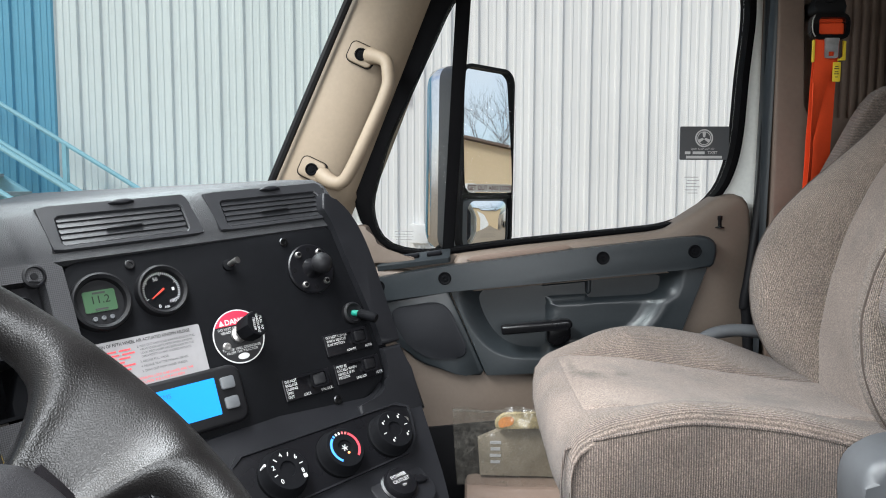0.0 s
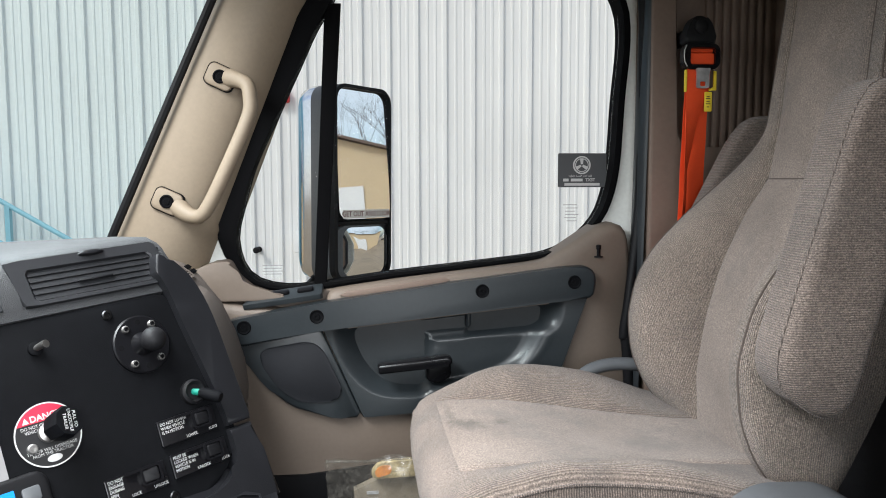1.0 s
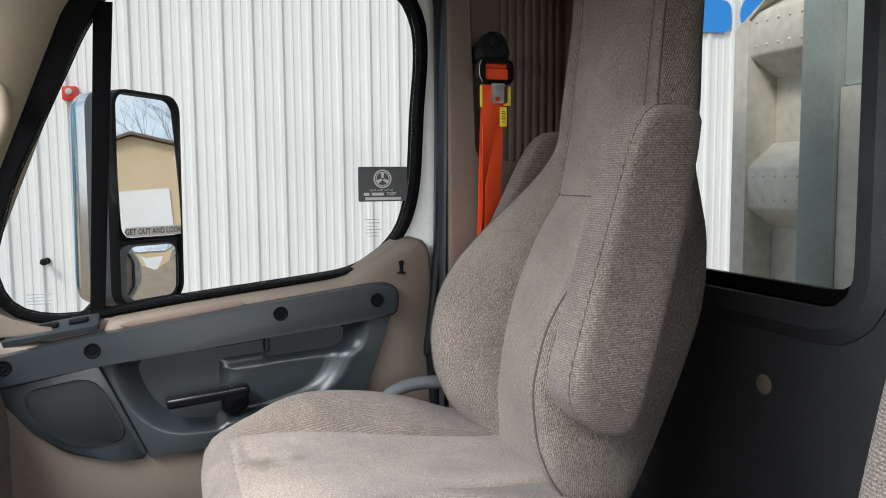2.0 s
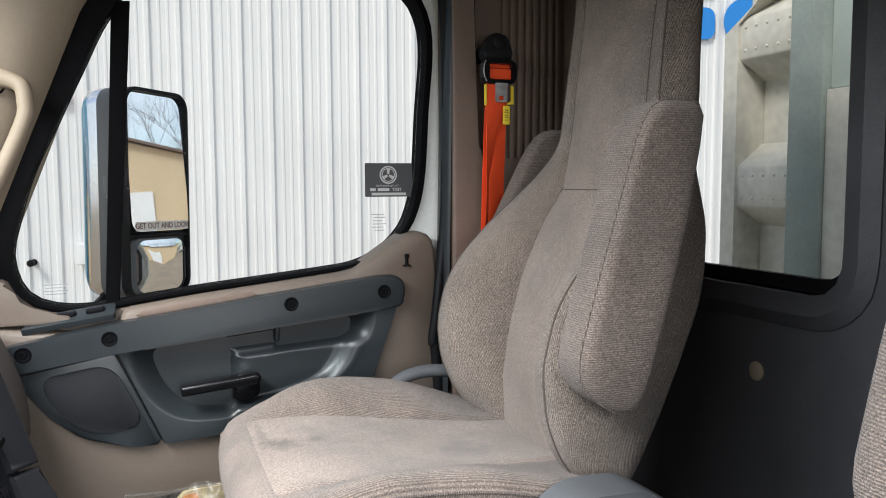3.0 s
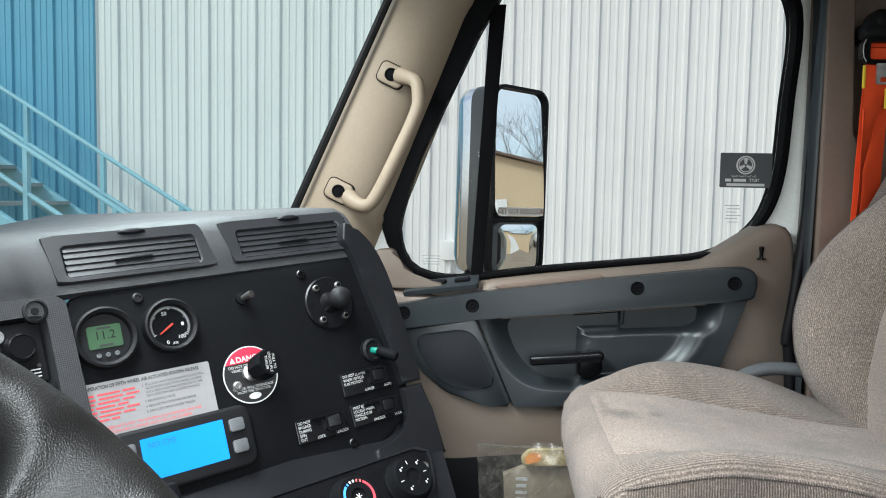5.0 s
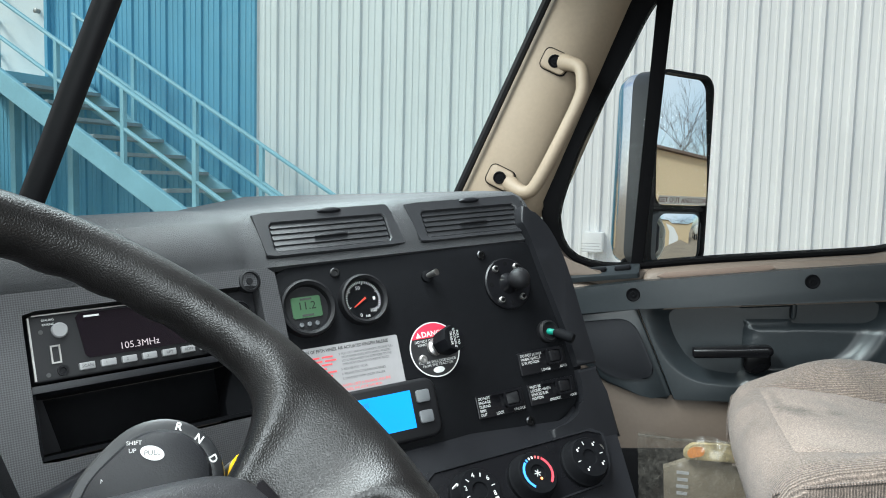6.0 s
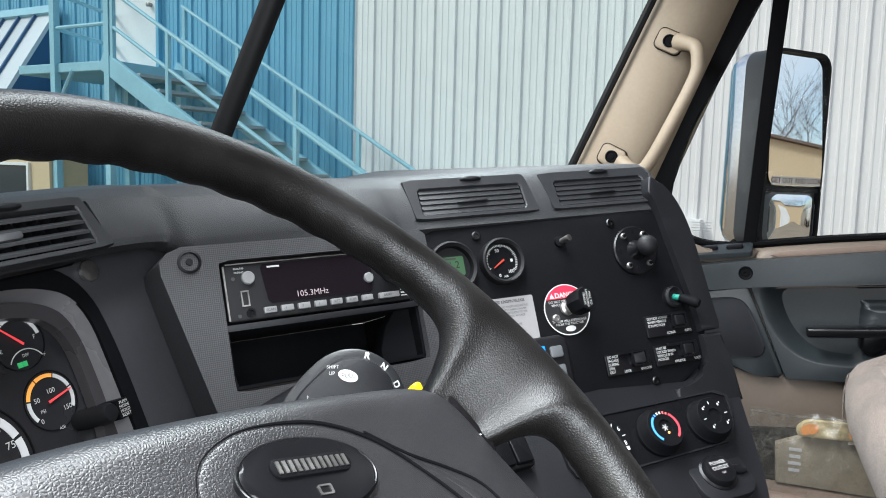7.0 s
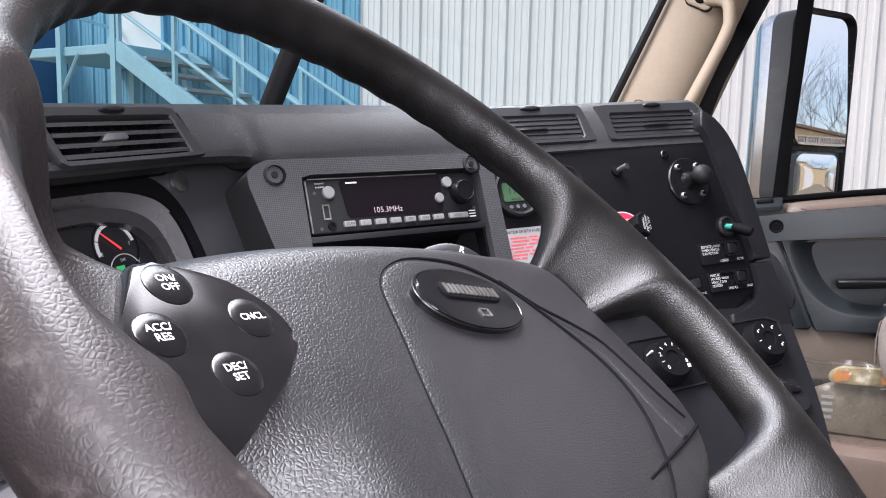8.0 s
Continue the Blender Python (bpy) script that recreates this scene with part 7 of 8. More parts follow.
# lit display unit
ds = thing("display_unit", P1 @ Vector((-0.158, -0.035, 0)), "black display unit with a bright blue screen and grey buttons", "display")
part("housing", solid(P1, rrect(-0.1580, -0.0345, 0.134, 0.060, 0.012), 0.0005, 0.010, 0.004, 3), RUBBER, ds)
part("screen", solid(P1, rrect(-0.1600, -0.0332, 0.078, 0.0375, 0.001), 0.010, 0.0106), plain("blue_screen", (0.012, 0.20, 0.66), 0.2, emit=0.36), ds, "lit blue screen")
lettering(ds, P1, "NO CMS", -0.193, -0.0215, 0.0068, plain("screen_ink", (0.01, 0.12, 0.45), 0.4), h=0.0109, align="LEFT")
for u in (-0.1082, -0.2110):
    for v in (-0.0225, -0.0430):
        part("button", solid(P1, rrect(u, v, 0.0150, 0.0125, 0.0025), 0.010, 0.0125, 0.001), GREYPLASTIC, ds)

# ---- climate controls ----
CC = HV @ Matrix.Translation((-0.0100, -0.0105, 0))
cc = thing("climate_control", CC @ Vector((0, -0.04, 0)), "black climate control plate with three rotary knobs", "climate control")
part("plate", solid(CC, chaikin([(-0.117, -0.0045), (0.1205, -0.0055), (0.0960, -0.0625), (-0.117, -0.0670)], 1), 0.0005, 0.0035, 0.001), GLOSSY, cc)
part("plate_rim", ring(bmesh.new(), CC, star(chaikin([(-0.119, -0.0025), (0.1230, -0.0035), (0.0980, -0.0645), (-0.119, -0.0690)], 1), (0, -0.037), 60), star(chaikin([(-0.117, -0.0045), (0.1205, -0.0055), (0.0960, -0.0625), (-0.117, -0.0670)], 1), (0, -0.037), 60), 0.0002, 0.005), DASH_SMOOTH, cc)
for i, u in enumerate((-0.0692, 0.0013, 0.0704)):
    v = -0.0375
    kb = part("knob", lathe(bmesh.new(), CC, u, v, [(0.0262, 0.003), (0.0262, 0.008), (0.0240, 0.0105), (0.0225, 0.021), (0.0212, 0.0225), (0.0085, 0.0225), (0.0078, 0.0205), (0.001, 0.0205)], 40), BLACK, cc)
    if i == 0:
        for j, s in enumerate(("0", "2", "4", "6", "8")):
            a = radians(222 - 62 * j)
            lettering(kb, CC, s, u + 0.0155 * math.cos(a), v + 0.0155 * math.sin(a), 0.0068, h=0.0228)
        for j in range(4):
            a = radians(191 - 62 * j)
            part("tick", solid(CC @ Matrix.Translation((u, v, 0)) @ Matrix.Rotation(a, 4, "Z"), rrect(0.0155, 0, 0.004, 0.0008), 0.0225, 0.0229), WHITE_INK, kb)
        part("mark", solid(CC, rrect(u + 0.014, v - 0.0125, 0.004, 0.004), 0.0225, 0.0229), WHITE_INK, kb)
        part("pointer", solid(CC @ Matrix.Translation((u, v, 0)) @ Matrix.Rotation(radians(150), 4, "Z"), rrect(0.0232, 0, 0.0030, 0.0022), 0.0090, 0.0205), WHITE_INK, kb)
    if i == 1:
        for a0, a1, col in ((128, 232, (0.05, 0.25, 0.75)), (-52, 52, (0.62, 0.05, 0.07))):
            arc = [(u + r * math.cos(a), v + r * math.sin(a)) for r, rng in ((0.0175, np.linspace(radians(a0), radians(a1), 14)), (0.0150, np.linspace(radians(a1), radians(a0), 14))) for a in rng]
            part("arc", solid(CC, arc, 0.0225, 0.0229), plain("arc_ink", col, 0.5), kb)
        for j in range(5):
            a = radians(118 - 14 * j)
            part("tick", solid(CC @ Matrix.Translation((u, v, 0)) @ Matrix.Rotation(a, 4, "Z"), rrect(0.0162, 0, 0.0028, 0.0018), 0.0225, 0.0229), WHITE_INK if j in (1, 2) else plain("tick_ink", (0.05, 0.25, 0.75) if j < 1 else (0.6, 0.1, 0.1), 0.5), kb)
        for j in range(3):
            part("snow_mark", solid(CC @ Matrix.Translation((u, v, 0)) @ Matrix.Rotation(radians(60 * j), 4, "Z"), rrect(0, 0, 0.0075, 0.0007), 0.0207, 0.0211), WHITE_INK, kb)
        part("pilot_light", lathe(bmesh.new(), CC, u + 0.002, v - 0.0062, [(0.0012, 0.0205), (0.0012, 0.0212), (0.0004, 0.0214)], 10), plain("amber_light", (1.0, 0.30, 0.08), 0.4, emit=3.0), kb)
    if i == 2:
        for j in range(7):
            a = radians(232 - 46 * j)
            if j % 2 == 0:
                part("mark", solid(CC @ Matrix.Translation((u + 0.0155 * math.cos(a), v + 0.0155 * math.sin(a), 0)), rrect(0, 0, 0.0017, 0.0030, 0.0005, 2), 0.0225, 0.0229), WHITE_INK, kb)
                part("mark", solid(CC @ Matrix.Translation((u + 0.0155 * math.cos(a) + 0.0028, v + 0.0155 * math.sin(a) + 0.002, 0)), circle(0, 0, 0.0008, 8), 0.0225, 0.0229), WHITE_INK, kb)
            else:
                part("tick", solid(CC @ Matrix.Translation((u, v, 0)) @ Matrix.Rotation(a, 4, "Z"), rrect(0.0155, 0, 0.004, 0.0008), 0.0225, 0.0229), WHITE_INK, kb)
for u, v in ((-0.106, -0.0575), (0.1035, -0.0270)):
    screw(CC, u, v, 0.003, 0.0045, cc)

# power outlet
po_ = thing("power_outlet", HV @ Vector((0.055, -0.099, 0)), "black capped power outlet with white lettering", "power outlet")
PO = HV @ Matrix.Translation((0.0425, -0.1045, 0.0)) @ Matrix.Rotation(radians(-14), 4, "X")
part("base", solid(PO, rrect(0.004, 0, 0.075, 0.062, 0.02), -0.012, 0.003, 0.003), DASH_SMOOTH, po_)
part("cap", lathe(bmesh.new(), PO, 0, 0, [(0.0215, 0.002), (0.0215, 0.0040), (0.0190, 0.0055), (0.0185, 0.009), (0.0165, 0.0118), (0.013, 0.0128), (0.001, 0.0130)], 32), GLOSSY, po_)
part("tether", solid(PO, chaikin([(0.016, -0.006), (0.034, -0.010), (0.037, -0.003), (0.020, 0.006)], 2), 0.003, 0.0075, 0.002), GLOSSY, po_)
for i, s in enumerate(("POWER", "OUTLET", "12V")):
    lettering(po_, PO, s, -0.001, 0.0065 - 0.0062 * i, 0.0060 if i < 2 else 0.0036, h=0.0133)

# lower rocker bank below the radio
bank = thing("switch_bank", P0 @ Vector((0.13, -0.155, 0.05)), "bank of black rocker switches below the radio", "switch bank")
BK = face((-0.105, 0.700, 2.035), 46, 40, 4)
part("frame", solid(BK, rrect(0, 0, 0.066, 0.078, 0.004), -0.02, 0.003, 0.002), RUBBER, bank)
for i, u in enumerate((-0.0205, 0.0, 0.0205)):
    for v in (0.019, -0.019):
        part("rocker", solid(BK @ Matrix.Translation((u, v, 0)) @ Matrix.Rotation(radians(7 if v > 0 else -7), 4, "X"), rrect(0, 0, 0.019, 0.034, 0.002), 0.001, 0.007, 0.002), GLOSSY, bank)
lettering(bank, BK, "UTLY", -0.0205, -0.016, 0.0055, h=0.0085)
lettering(bank, BK, "LAMP", -0.0205, -0.023, 0.0055, h=0.0085)
part("lamp_mark", ring(bmesh.new(), BK, circle(-0.0205, 0.021, 0.003, 12), circle(-0.0205, 0.021, 0.0022, 12), 0.0082, 0.0088), WHITE_INK, bank)

# ---- radio ----
rad = thing("car_radio", P0 @ Vector((0.0265, 0, 0)), "black single-slot truck radio with a dark display and white buttons", "radio")
part("body", solid(P0, rrect(0.0265, 0.0, 0.191, 0.0525, 0.002), -0.05, 0.006, 0.0015), RUBBER, rad)
part("silver_edge", solid(P0, rrect(-0.0685, 0.0, 0.0015, 0.050), 0.004, 0.0068), STEEL, rad)
part("silver_edge", solid(P0, rrect(0.005, 0.0262, 0.142, 0.0010), 0.004, 0.0068), STEEL, rad)
part("display", solid(P0, chaikin([(-0.0345, 0.0240), (0.080, 0.0240), (0.0768, -0.0130), (-0.0300, -0.0130)], 1, cut=0.003), 0.006, 0.0072), plain("radio_display", (0.008, 0.006, 0.008), 0.12), rad)
lettering(rad, P0, "105.3MHz", 0.0130, -0.0075, 0.0080, plain("display_glow", (0.30, 0.25, 0.26), 0.4, emit=0.16), h=0.0076, name="display_digits")
for i in range(8):
    u = -0.0305 + 0.0166 * i
    w = 0.0120 if i < 7 else 0.0230
    u = u if i < 7 else 0.0935
    bt = part("button", solid(P0, rrect(u, -0.0190, w, 0.0058, 0.0008, 2), 0.005, 0.0092, 0.0008), SILVER, rad, "white preset button")
    if i in (0, 4, 5):
        lettering(bt, P0, {0: "SCAN", 4: "RPT", 5: "RDM"}[i], u, -0.0190, 0.0034, BLACK_INK, h=0.0095)
    else:
        lettering(bt, P0, str(i) if i < 7 else "BAND", u - 0.002, -0.0190, 0.0034, BLACK_INK, h=0.0095)
for u, v, r in ((-0.0470, 0.0125, 0.0062), (0.0865, 0.0165, 0.0058), (0.0742, 0.0005, 0.0052)):
    part("round_button", lathe(bmesh.new(), P0, u, v, [(r, 0.005), (r, 0.0085), (r * 0.85, 0.0095), (r * 0.1, 0.0095)], 20), SILVER, rad, "round white button")
part("usb_port", ring(bmesh.new(), P0, rrect(-0.0520, -0.0060, 0.0075, 0.0145), rrect(-0.0520, -0.0060, 0.0050, 0.0120), 0.006, 0.0075), STEEL, rad, "metal usb port")
part("jack", lathe(bmesh.new(), P0, -0.0485, -0.0195, [(0.0042, 0.006), (0.0042, 0.008), (0.0024, 0.008), (0.002, 0.0065), (0.0004, 0.0065)], 16), GLOSSY, rad)
part("volume_knob", lathe(bmesh.new(), P0, 0.1010, 0.0050, [(0.0125, 0.005), (0.0125, 0.012), (0.0115, 0.016), (0.0100, 0.018), (0.0095, 0.0172), (0.0010, 0.0172)], 30), GLOSSY, rad)
for v, s in ((0.0218, "DIALING"), (0.0182, "PAIRING")):
    lettering(rad, P0, s, -0.0545, v, 0.0024, h=0.0065)
for i in range(3):
    part("print_bar", solid(P0, rrect(0.112, -0.0150 - 0.0030 * i, 0.008, 0.0011), 0.006, 0.0065), WHITE_INK, rad)
part("logo_bar", solid(P0, rrect(-0.0220, 0.0210, 0.0120, 0.0016), 0.0072, 0.0076), WHITE_INK, rad)
for u, v in ((-0.0605, 0.0128), (-0.0590, -0.0215), (0.1155, -0.0120)):
    part("hole", solid(P0, circle(u, v, 0.0018, 10), 0.0058, 0.0063), BLACK_INK, rad)

# ---- instrument cluster ----
ic = thing("instrument_cluster", CL @ Vector((0, -0.04, -0.03)), "dark instrument cluster with red needles and warning lights", "instrument cluster")
IC = CL @ Matrix.Translation((0, 0, -0.030))
part("face", solid(IC, star(hood_in, hood_c, 60), -0.012, 0.0), material("smoked_cluster_face", (0.016, 0.016, 0.018), 0.25, vary=0.2), ic)
part("inner_shoulder", ring(bmesh.new(), IC, star([(u * 1.0, v) for u, v in hood_in], hood_c, 72), star([(hood_c[0] + (u - hood_c[0]) * 0.82, hood_c[1] + (v - hood_c[1]) * 0.80) for u, v in hood_in], hood_c, 72), 0.001, 0.012), material("smoked_shoulder", (0.036, 0.033, 0.036), 0.28, vary=0.15), ic, "smoked grey surround")


def dial(cu, cv, r, a0, a1, name, needle, arc=(0.45, 0.45, 0.46), zone=None):
    d = part(name, ring(bmesh.new(), IC, circle(cu, cv, r * 1.12, 40), circle(cu, cv, r * 1.09, 40), 0.0005, 0.0012), BLACK, ic)
    ink = plain(name + "_ink", arc, 0.5, emit=0.15)
    k = 5
    for j in range(k):
        b0, b1 = a0 + (a1 - a0) * j / k, a0 + (a1 - a0) * (j + 0.93) / k
        col = ink if zone is None or j not in zone else plain("orange_zone", (0.80, 0.32, 0.06), 0.5, emit=0.3)
        arcp = [(cu + q * math.cos(a), cv + q * math.sin(a)) for q, rng in ((r, np.linspace(radians(b0), radians(b1), 8)), (r * 0.86, np.linspace(radians(b1), radians(b0), 8))) for a in rng]
        part("scale_arc", solid(IC, arcp, 0.0005, 0.0012), col, d)
    part("needle", solid(IC @ Matrix.Translation((cu, cv, 0)) @ Matrix.Rotation(radians(needle), 4, "Z"), [(-0.004, -0.0010), (r * 0.9, -0.0005), (r * 0.9, 0.0005), (-0.004, 0.0010)], 0.0025, 0.0033), plain("needle_red", (0.75, 0.06, 0.07), 0.4, emit=0.3), d, "red needle")
    return d


dd = dial(0.0245, -0.0065, 0.0215, 195, 5, "fuel_gauge", 135)
for s, u, v in (("E", 0.0075, -0.0105), ("F", 0.0400, -0.0060), ("DEF", 0.0270, -0.0185), ("F", 0.0440, -0.0225)):
    lettering(dd, IC, s, u, v, 0.0048 if s != "DEF" else 0.0036, h=0.0009)
part("def_arc", tube(bmesh.new(), [IC @ Vector((0.027 + 0.0165 * math.cos(a), -0.0285 + 0.0150 * math.sin(a), 0.001)) for a in np.linspace(radians(25), radians(155), 18)], 0.0005, 5), WHITE_INK, ic)
for du in (0.0, 0.0046):
    part("def_light", solid(IC, rrect(0.0195 + du, -0.0250, 0.0041, 0.0044), 0.0005, 0.0012), plain("green_light", (0.03, 0.30, 0.10), 0.4, emit=0.5), ic, "green level lights")
dd = dial(0.0355, -0.0605, 0.0225, 215, -35, "air_gauge_dial", 12, zone=(1, 2))
for s, u, v in (("0", 0.0215, -0.0745), ("50", 0.0225, -0.0570), ("100", 0.0375, -0.0530), ("150", 0.0480, -0.0705), ("PSI", 0.0250, -0.0670), ("AIR", 0.0370, -0.0850)):
    lettering(dd, IC, s, u, v, 0.0058 if s not in ("PSI", "AIR") else 0.0042, h=0.0012)
dd = dial(-0.0450, -0.0900, 0.0460, 215, -35, "speedometer", 215)
for s, a in (("35", 112), ("45", 92), ("55", 68), ("65", 42), ("75", 14)):
    lettering(dd, IC, s, -0.045 + 0.0350 * math.cos(radians(a)), -0.090 + 0.0350 * math.sin(radians(a)), 0.0085, h=0.0012)
lettering(ic, IC, "PARK", -0.0180, -0.0330, 0.0055, plain("red_light", (0.85, 0.03, 0.06), 0.4, emit=0.8), h=0.0012, name="park_light")
part("message_screen", solid(IC, rrect(-0.098, -0.035, 0.030, 0.030), 0.0005, 0.0012), plain("dim_green", (0.02, 0.10, 0.05), 0.3, emit=0.25), ic, "dim green message screen")
part("reset_stalk", lathe(bmesh.new(), IC, 0.0550, -0.0860, [(0.0085, 0.0), (0.0085, 0.036), (0.0070, 0.039), (0.001, 0.0395)], 18), RUBBER, ic, "black reset knob")
tag = part("reset_tag", solid(CL, rrect(0.0690, -0.0870, 0.0150, 0.0165, 0.001), -0.03, 0.0090), BLACK, ic)
for i, s in enumerate(("PUSH", "MODE", "HOLD", "RESET")):
    lettering(tag, CL, s, 0.0690, -0.0815 - 0.0037 * i, 0.0038, h=0.0094)

# ---- shift lever on the column ----
nn = Vector((0.50, -0.74, 0.45)).normalized()
ax = Vector((0.95, 0.30, 0.0))
ax = (ax - nn * ax.dot(nn)).normalized()
tt = nn.cross(ax)
SH = Matrix((ax, tt, nn)).transposed().to_4x4()
SH.translation = Vector((-0.129, 0.452, 2.138)) - nn * 0.012
sl = thing("shift_lever", SH @ Vector((0, 0, -0.05)), "fat black column shift lever with a grey selector ring", "shift lever")


def oval(n, k, du=0.0, dv=0.0):
    reach = [0.039 * k + 0.020 * max(0.0, math.cos(a - radians(222))) ** 3 for a in np.linspace(0, 2 * math.pi, 48, endpoint=False)]
    return [SH @ Vector((du - 0.005 + r * math.cos(a), dv - 0.001 + r * math.sin(a), n)) for r, a in zip(reach, np.linspace(0, 2 * math.pi, 48, endpoint=False))]


bm = bmesh.new()
loft(bm, [oval(-0.002, 0.80), oval(0.006, 0.79), oval(0.0100, 0.74), oval(0.0125, 0.55), oval(0.0135, 0.1)])
part("lever_face", bm, DASH_SMOOTH, sl, "satin black lever face")
bm = bmesh.new()
loft(bm, [oval(-0.030, 0.96), oval(-0.026, 1.0), oval(-0.004, 1.0), oval(0.001, 0.98), oval(0.0022, 0.94), oval(0.0022, 0.80)])
part("selector_ring", bm, SLAT, sl, "dark grey selector ring")
part("lever_arm", tube(bmesh.new(), [SH @ Vector((-0.01, -0.005, -0.028)), SH @ Vector((-0.06, -0.030, -0.04)), SH @ Vector((-0.14, -0.06, -0.05))], [0.036, 0.028, 0.018], 18), GLOSSY, sl)
FP = SH @ Matrix.Rotation(radians(-12), 4, "Z")
part("pull_mark", solid(FP, [(-0.0140 + 0.0072 * math.cos(a), 0.0115 + 0.0042 * math.sin(a)) for a in np.linspace(0, 2 * math.pi, 24, endpoint=False)], 0.0120, 0.0136), WHITE_INK, sl)
lettering(sl, FP, "PULL", -0.0140, 0.0115, 0.0044, BLACK_INK, h=0.0139, turn=18)
lettering(sl, FP, "SHIFT", -0.0262, 0.0145, 0.0036, h=0.0125, turn=18)
lettering(sl, FP, "UP", -0.0255, 0.0098, 0.0036, h=0.0128, turn=18)
part("push_mark", solid(FP, [(0.012 + 0.0070 * math.cos(a), -0.012 + 0.0040 * math.sin(a)) for a in np.linspace(0, 2 * math.pi, 24, endpoint=False)], 0.0105, 0.0132), WHITE_INK, sl)
lettering(sl, FP, "PUSH", 0.012, -0.012, 0.0042, BLACK_INK, h=0.0135, turn=18)
for s, u, v, tilt in (("R", 0.0020, 0.0325, -8), ("N", 0.0150, 0.0255, -30), ("D", 0.0250, 0.0135, -55)):
    lettering(sl, SH, s, u, v, 0.0068, h=0.0027, turn=tilt, bold=0.0002)
part("thumb_switch", solid(SH, [(-0.020 + 0.013 * math.cos(a), -0.026 + 0.008 * math.sin(a)) for a in np.linspace(0, 2 * math.pi, 24, endpoint=False)], 0.006, 0.0125, 0.003), RUBBER, sl)
lettering(sl, FP, "MAN - AUTO", -0.026, -0.008, 0.0038, h=0.0122, turn=18)
yt = thing("yellow_valve_knob", (-0.10, 0.60, 2.10), "bright yellow parking valve knob behind the wheel", "knob")
YK = Matrix.Translation(SH @ Vector((0.043, 0.0145, -0.032))) @ face((0, 0, 0), 48, 30)
part("knob", solid(YK, chaikin([(-0.008, -0.014), (0.009, -0.011), (0.009, 0.008), (0.003, 0.009), (-0.006, 0.0)], 2, cut=0.004), -0.004, 0.004, 0.002), plain("safety_yellow", (0.85, 0.50, 0.01), 0.4), yt)
part("stem", lathe(bmesh.new(), YK, 0, 0, [(0.005, -0.09), (0.005, -0.004), (0.001, -0.004)], 10), STEEL, yt)

# ---- bag of papers beside the passenger seat ----
setting("step_ledge", block(0.175, 0.80, 1.42, 1.56, 1.44, 1.722, 0.015), BROWN, "brown plastic ledge along the door sill", "ledge")
bag = thing("plastic_bag", (0.28, 1.52, 1.722), "clear zip bag with papers and an orange-banded item", "bag")
papers = part("papers", solid(Matrix.Translation((0, 1.53, 0)) @ XZ, [(0.205, 1.727), (0.42, 1.725), (0.42, 1.835), (0.30, 1.845), (0.20, 1.80)], -0.012, 0.008, 0.003), material("cream_paper", (0.175, 0.150, 0.112), 0.8, vary=0.22, vary_scale=25), bag, "stack of cream papers")
for i in range(4):
    part("print_bar", solid(Matrix.Translation((0, 1.53, 0)) @ XZ, rrect(0.235, 1.795 - 0.013 * i, 0.022 - 0.003 * (i % 2), 0.006), 0.0085, 0.0092), GREY_INK, papers)
PACK = material("printed_packet", (0.34, 0.28, 0.15), 0.6, vary=0.45, vary_scale=45, fine=0.2, fine_scale=160)
tb = part("printed_packet", solid(Matrix.Translation((0, 1.512, 0)) @ XZ, chaikin([(0.235, 1.826), (0.43, 1.832), (0.434, 1.856), (0.33, 1.862), (0.25, 1.858), (0.232, 1.842)], 2, cut=0.006), -0.006, 0.010, 0.005), PACK, bag, "crumpled cream packet with faded orange print")
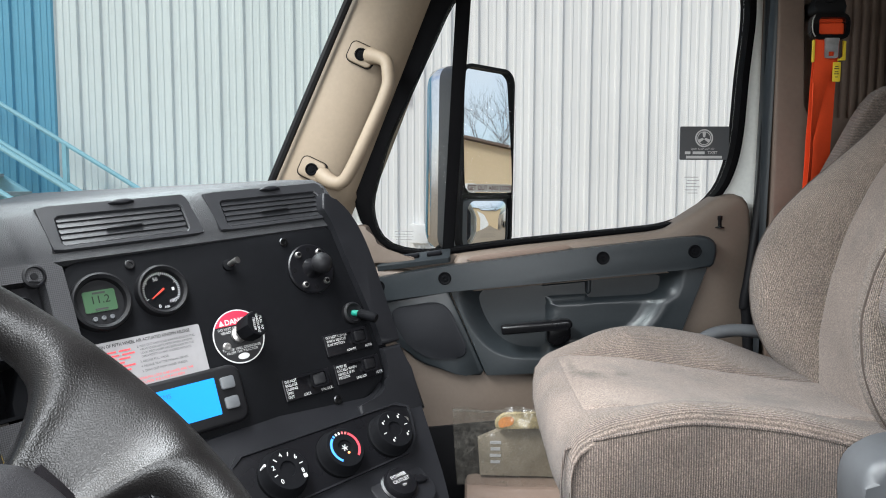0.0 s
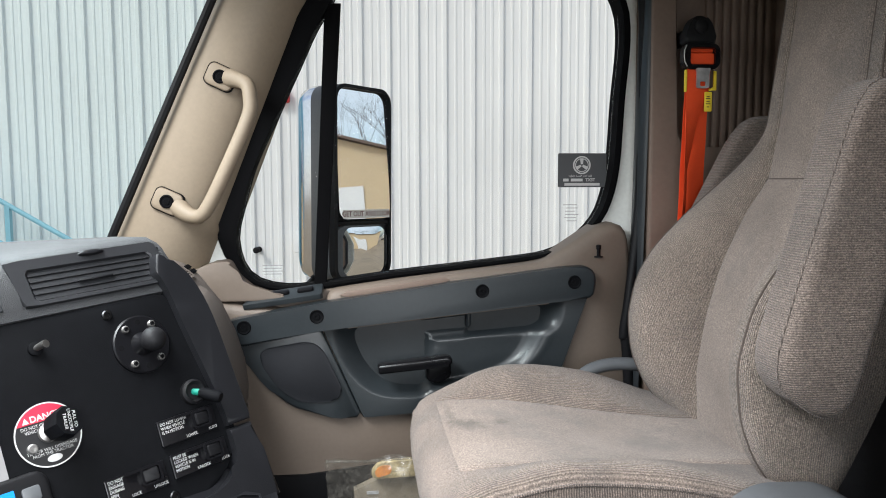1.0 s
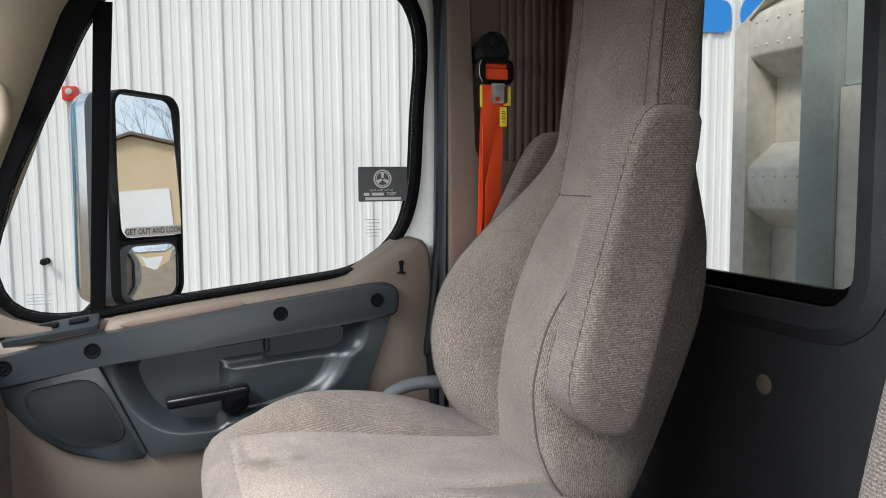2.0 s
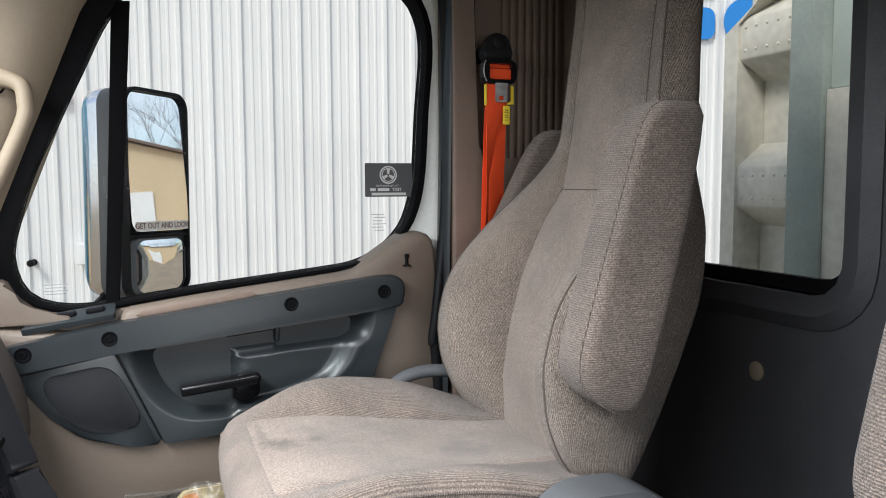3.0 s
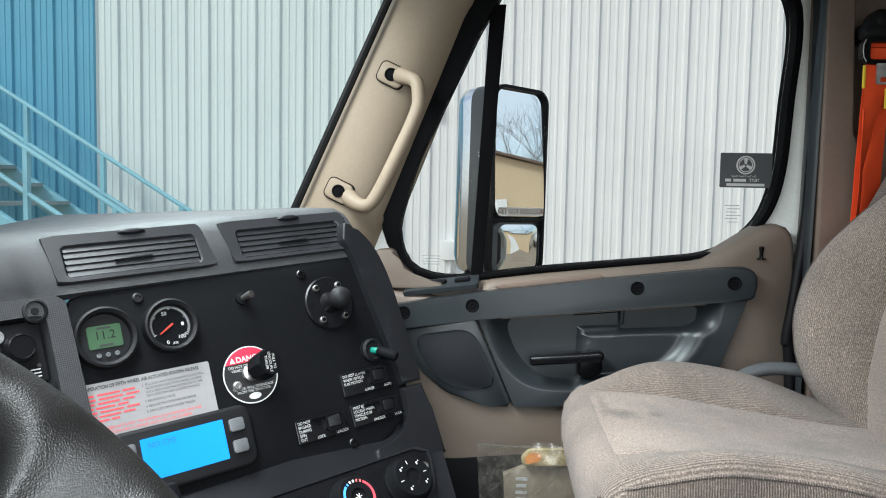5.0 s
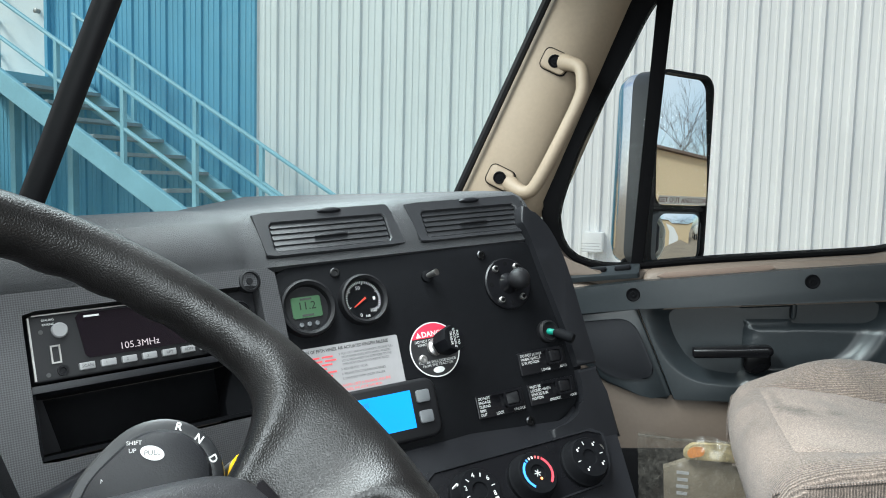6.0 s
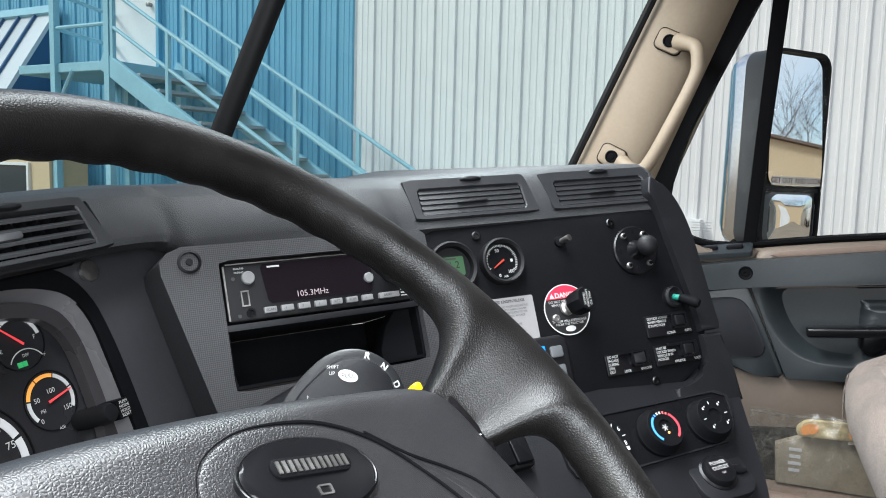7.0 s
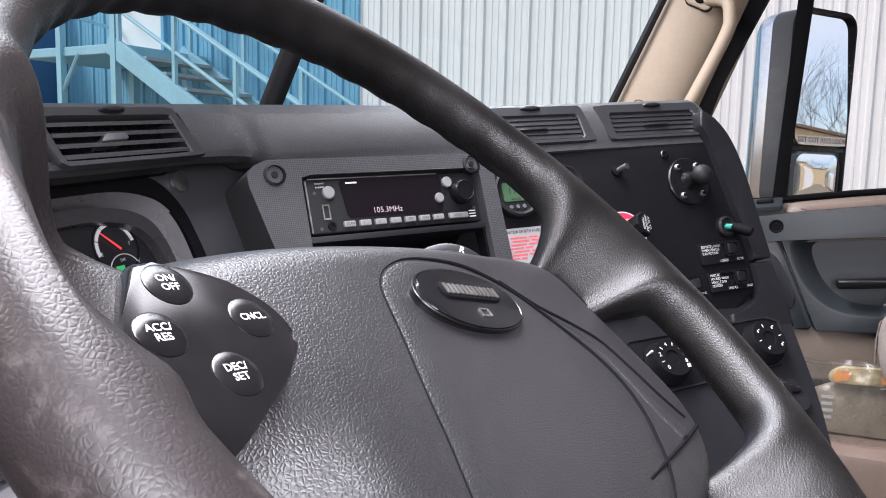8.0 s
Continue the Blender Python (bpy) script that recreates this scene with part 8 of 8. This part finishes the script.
for x, w, tilt in ((0.256, 0.030, 12), (0.330, 0.020, -8), (0.392, 0.014, 5)):
    m = Matrix.Translation((x, 1.512, 1.843)) @ XZ @ Matrix.Rotation(radians(tilt), 4, "Z")
    part("print_patch", solid(m, chaikin([(-w / 2, -0.010), (w * 0.4, -0.008), (w / 2, 0.008), (-w * 0.2, 0.011), (-w * 0.6, 0.002)], 2, cut=0.004), 0.0102, 0.0112), material("faded_orange_print", (0.62, 0.22, 0.04), 0.6, vary=0.35, vary_scale=80), tb)
bm = bmesh.new()
rnd = random.Random(4)
rows = []
for j in range(25):
    z = 1.726 + 0.150 * j / 24
    row = []
    for i in range(49):
        x = 0.160 + 0.29 * i / 48
        row.append(Vector((x + rnd.uniform(-0.001, 0.001) - 0.010 * (j / 24), 1.480 - 0.012 * math.sin(math.pi * i / 48) * (1 - (j / 24) ** 2) + 0.010 * noise.noise(Vector((x * 22, z * 17, 0.4))) + 0.003 * noise.noise(Vector((x * 70, z * 55, 2.4))), z + (0.004 * math.sin(i * 0.4) if j == 24 else 0))))
    rows.append(row)
loft(bm, rows, closed=False)
bmesh.ops.solidify(bm, geom=list(bm.faces), thickness=0.0006)
film = pane("clear_film", (0.80, 0.79, 0.77), 0.45, 0.18)
fl = film.node_tree
haze, cover_all, grime = fl.nodes.new("ShaderNodeBsdfDiffuse"), fl.nodes.new("ShaderNodeMixShader"), fl.nodes.new("ShaderNodeTexNoise")
haze.inputs["Color"].default_value = (0.26, 0.245, 0.215, 1)
grime.inputs["Scale"].default_value, grime.inputs["Detail"].default_value = 24.0, 6.0
thin = fl.nodes.new("ShaderNodeMapRange")
thin.inputs["From Min"].default_value, thin.inputs["From Max"].default_value = 0.35, 0.7
thin.inputs["To Min"].default_value, thin.inputs["To Max"].default_value = 0.06, 0.26
clear_out = fl.nodes["Material Output"].inputs["Surface"].links[0].from_socket
fl.links.new(grime.outputs["Fac"], thin.inputs["Value"])
fl.links.new(thin.outputs["Result"], cover_all.inputs[0])
fl.links.new(clear_out, cover_all.inputs[1])
fl.links.new(haze.outputs[0], cover_all.inputs[2])
fl.links.new(cover_all.outputs[0], fl.nodes["Material Output"].inputs["Surface"])
g = part("film", bm, film, bag, "crumpled clear film")
g.visible_shadow = False
part("zip_strip", tube(bmesh.new(), [(0.152, 1.492, 1.868), (0.22, 1.490, 1.866), (0.30, 1.492, 1.869), (0.44, 1.490, 1.866)], 0.0022, 6), film, bag)
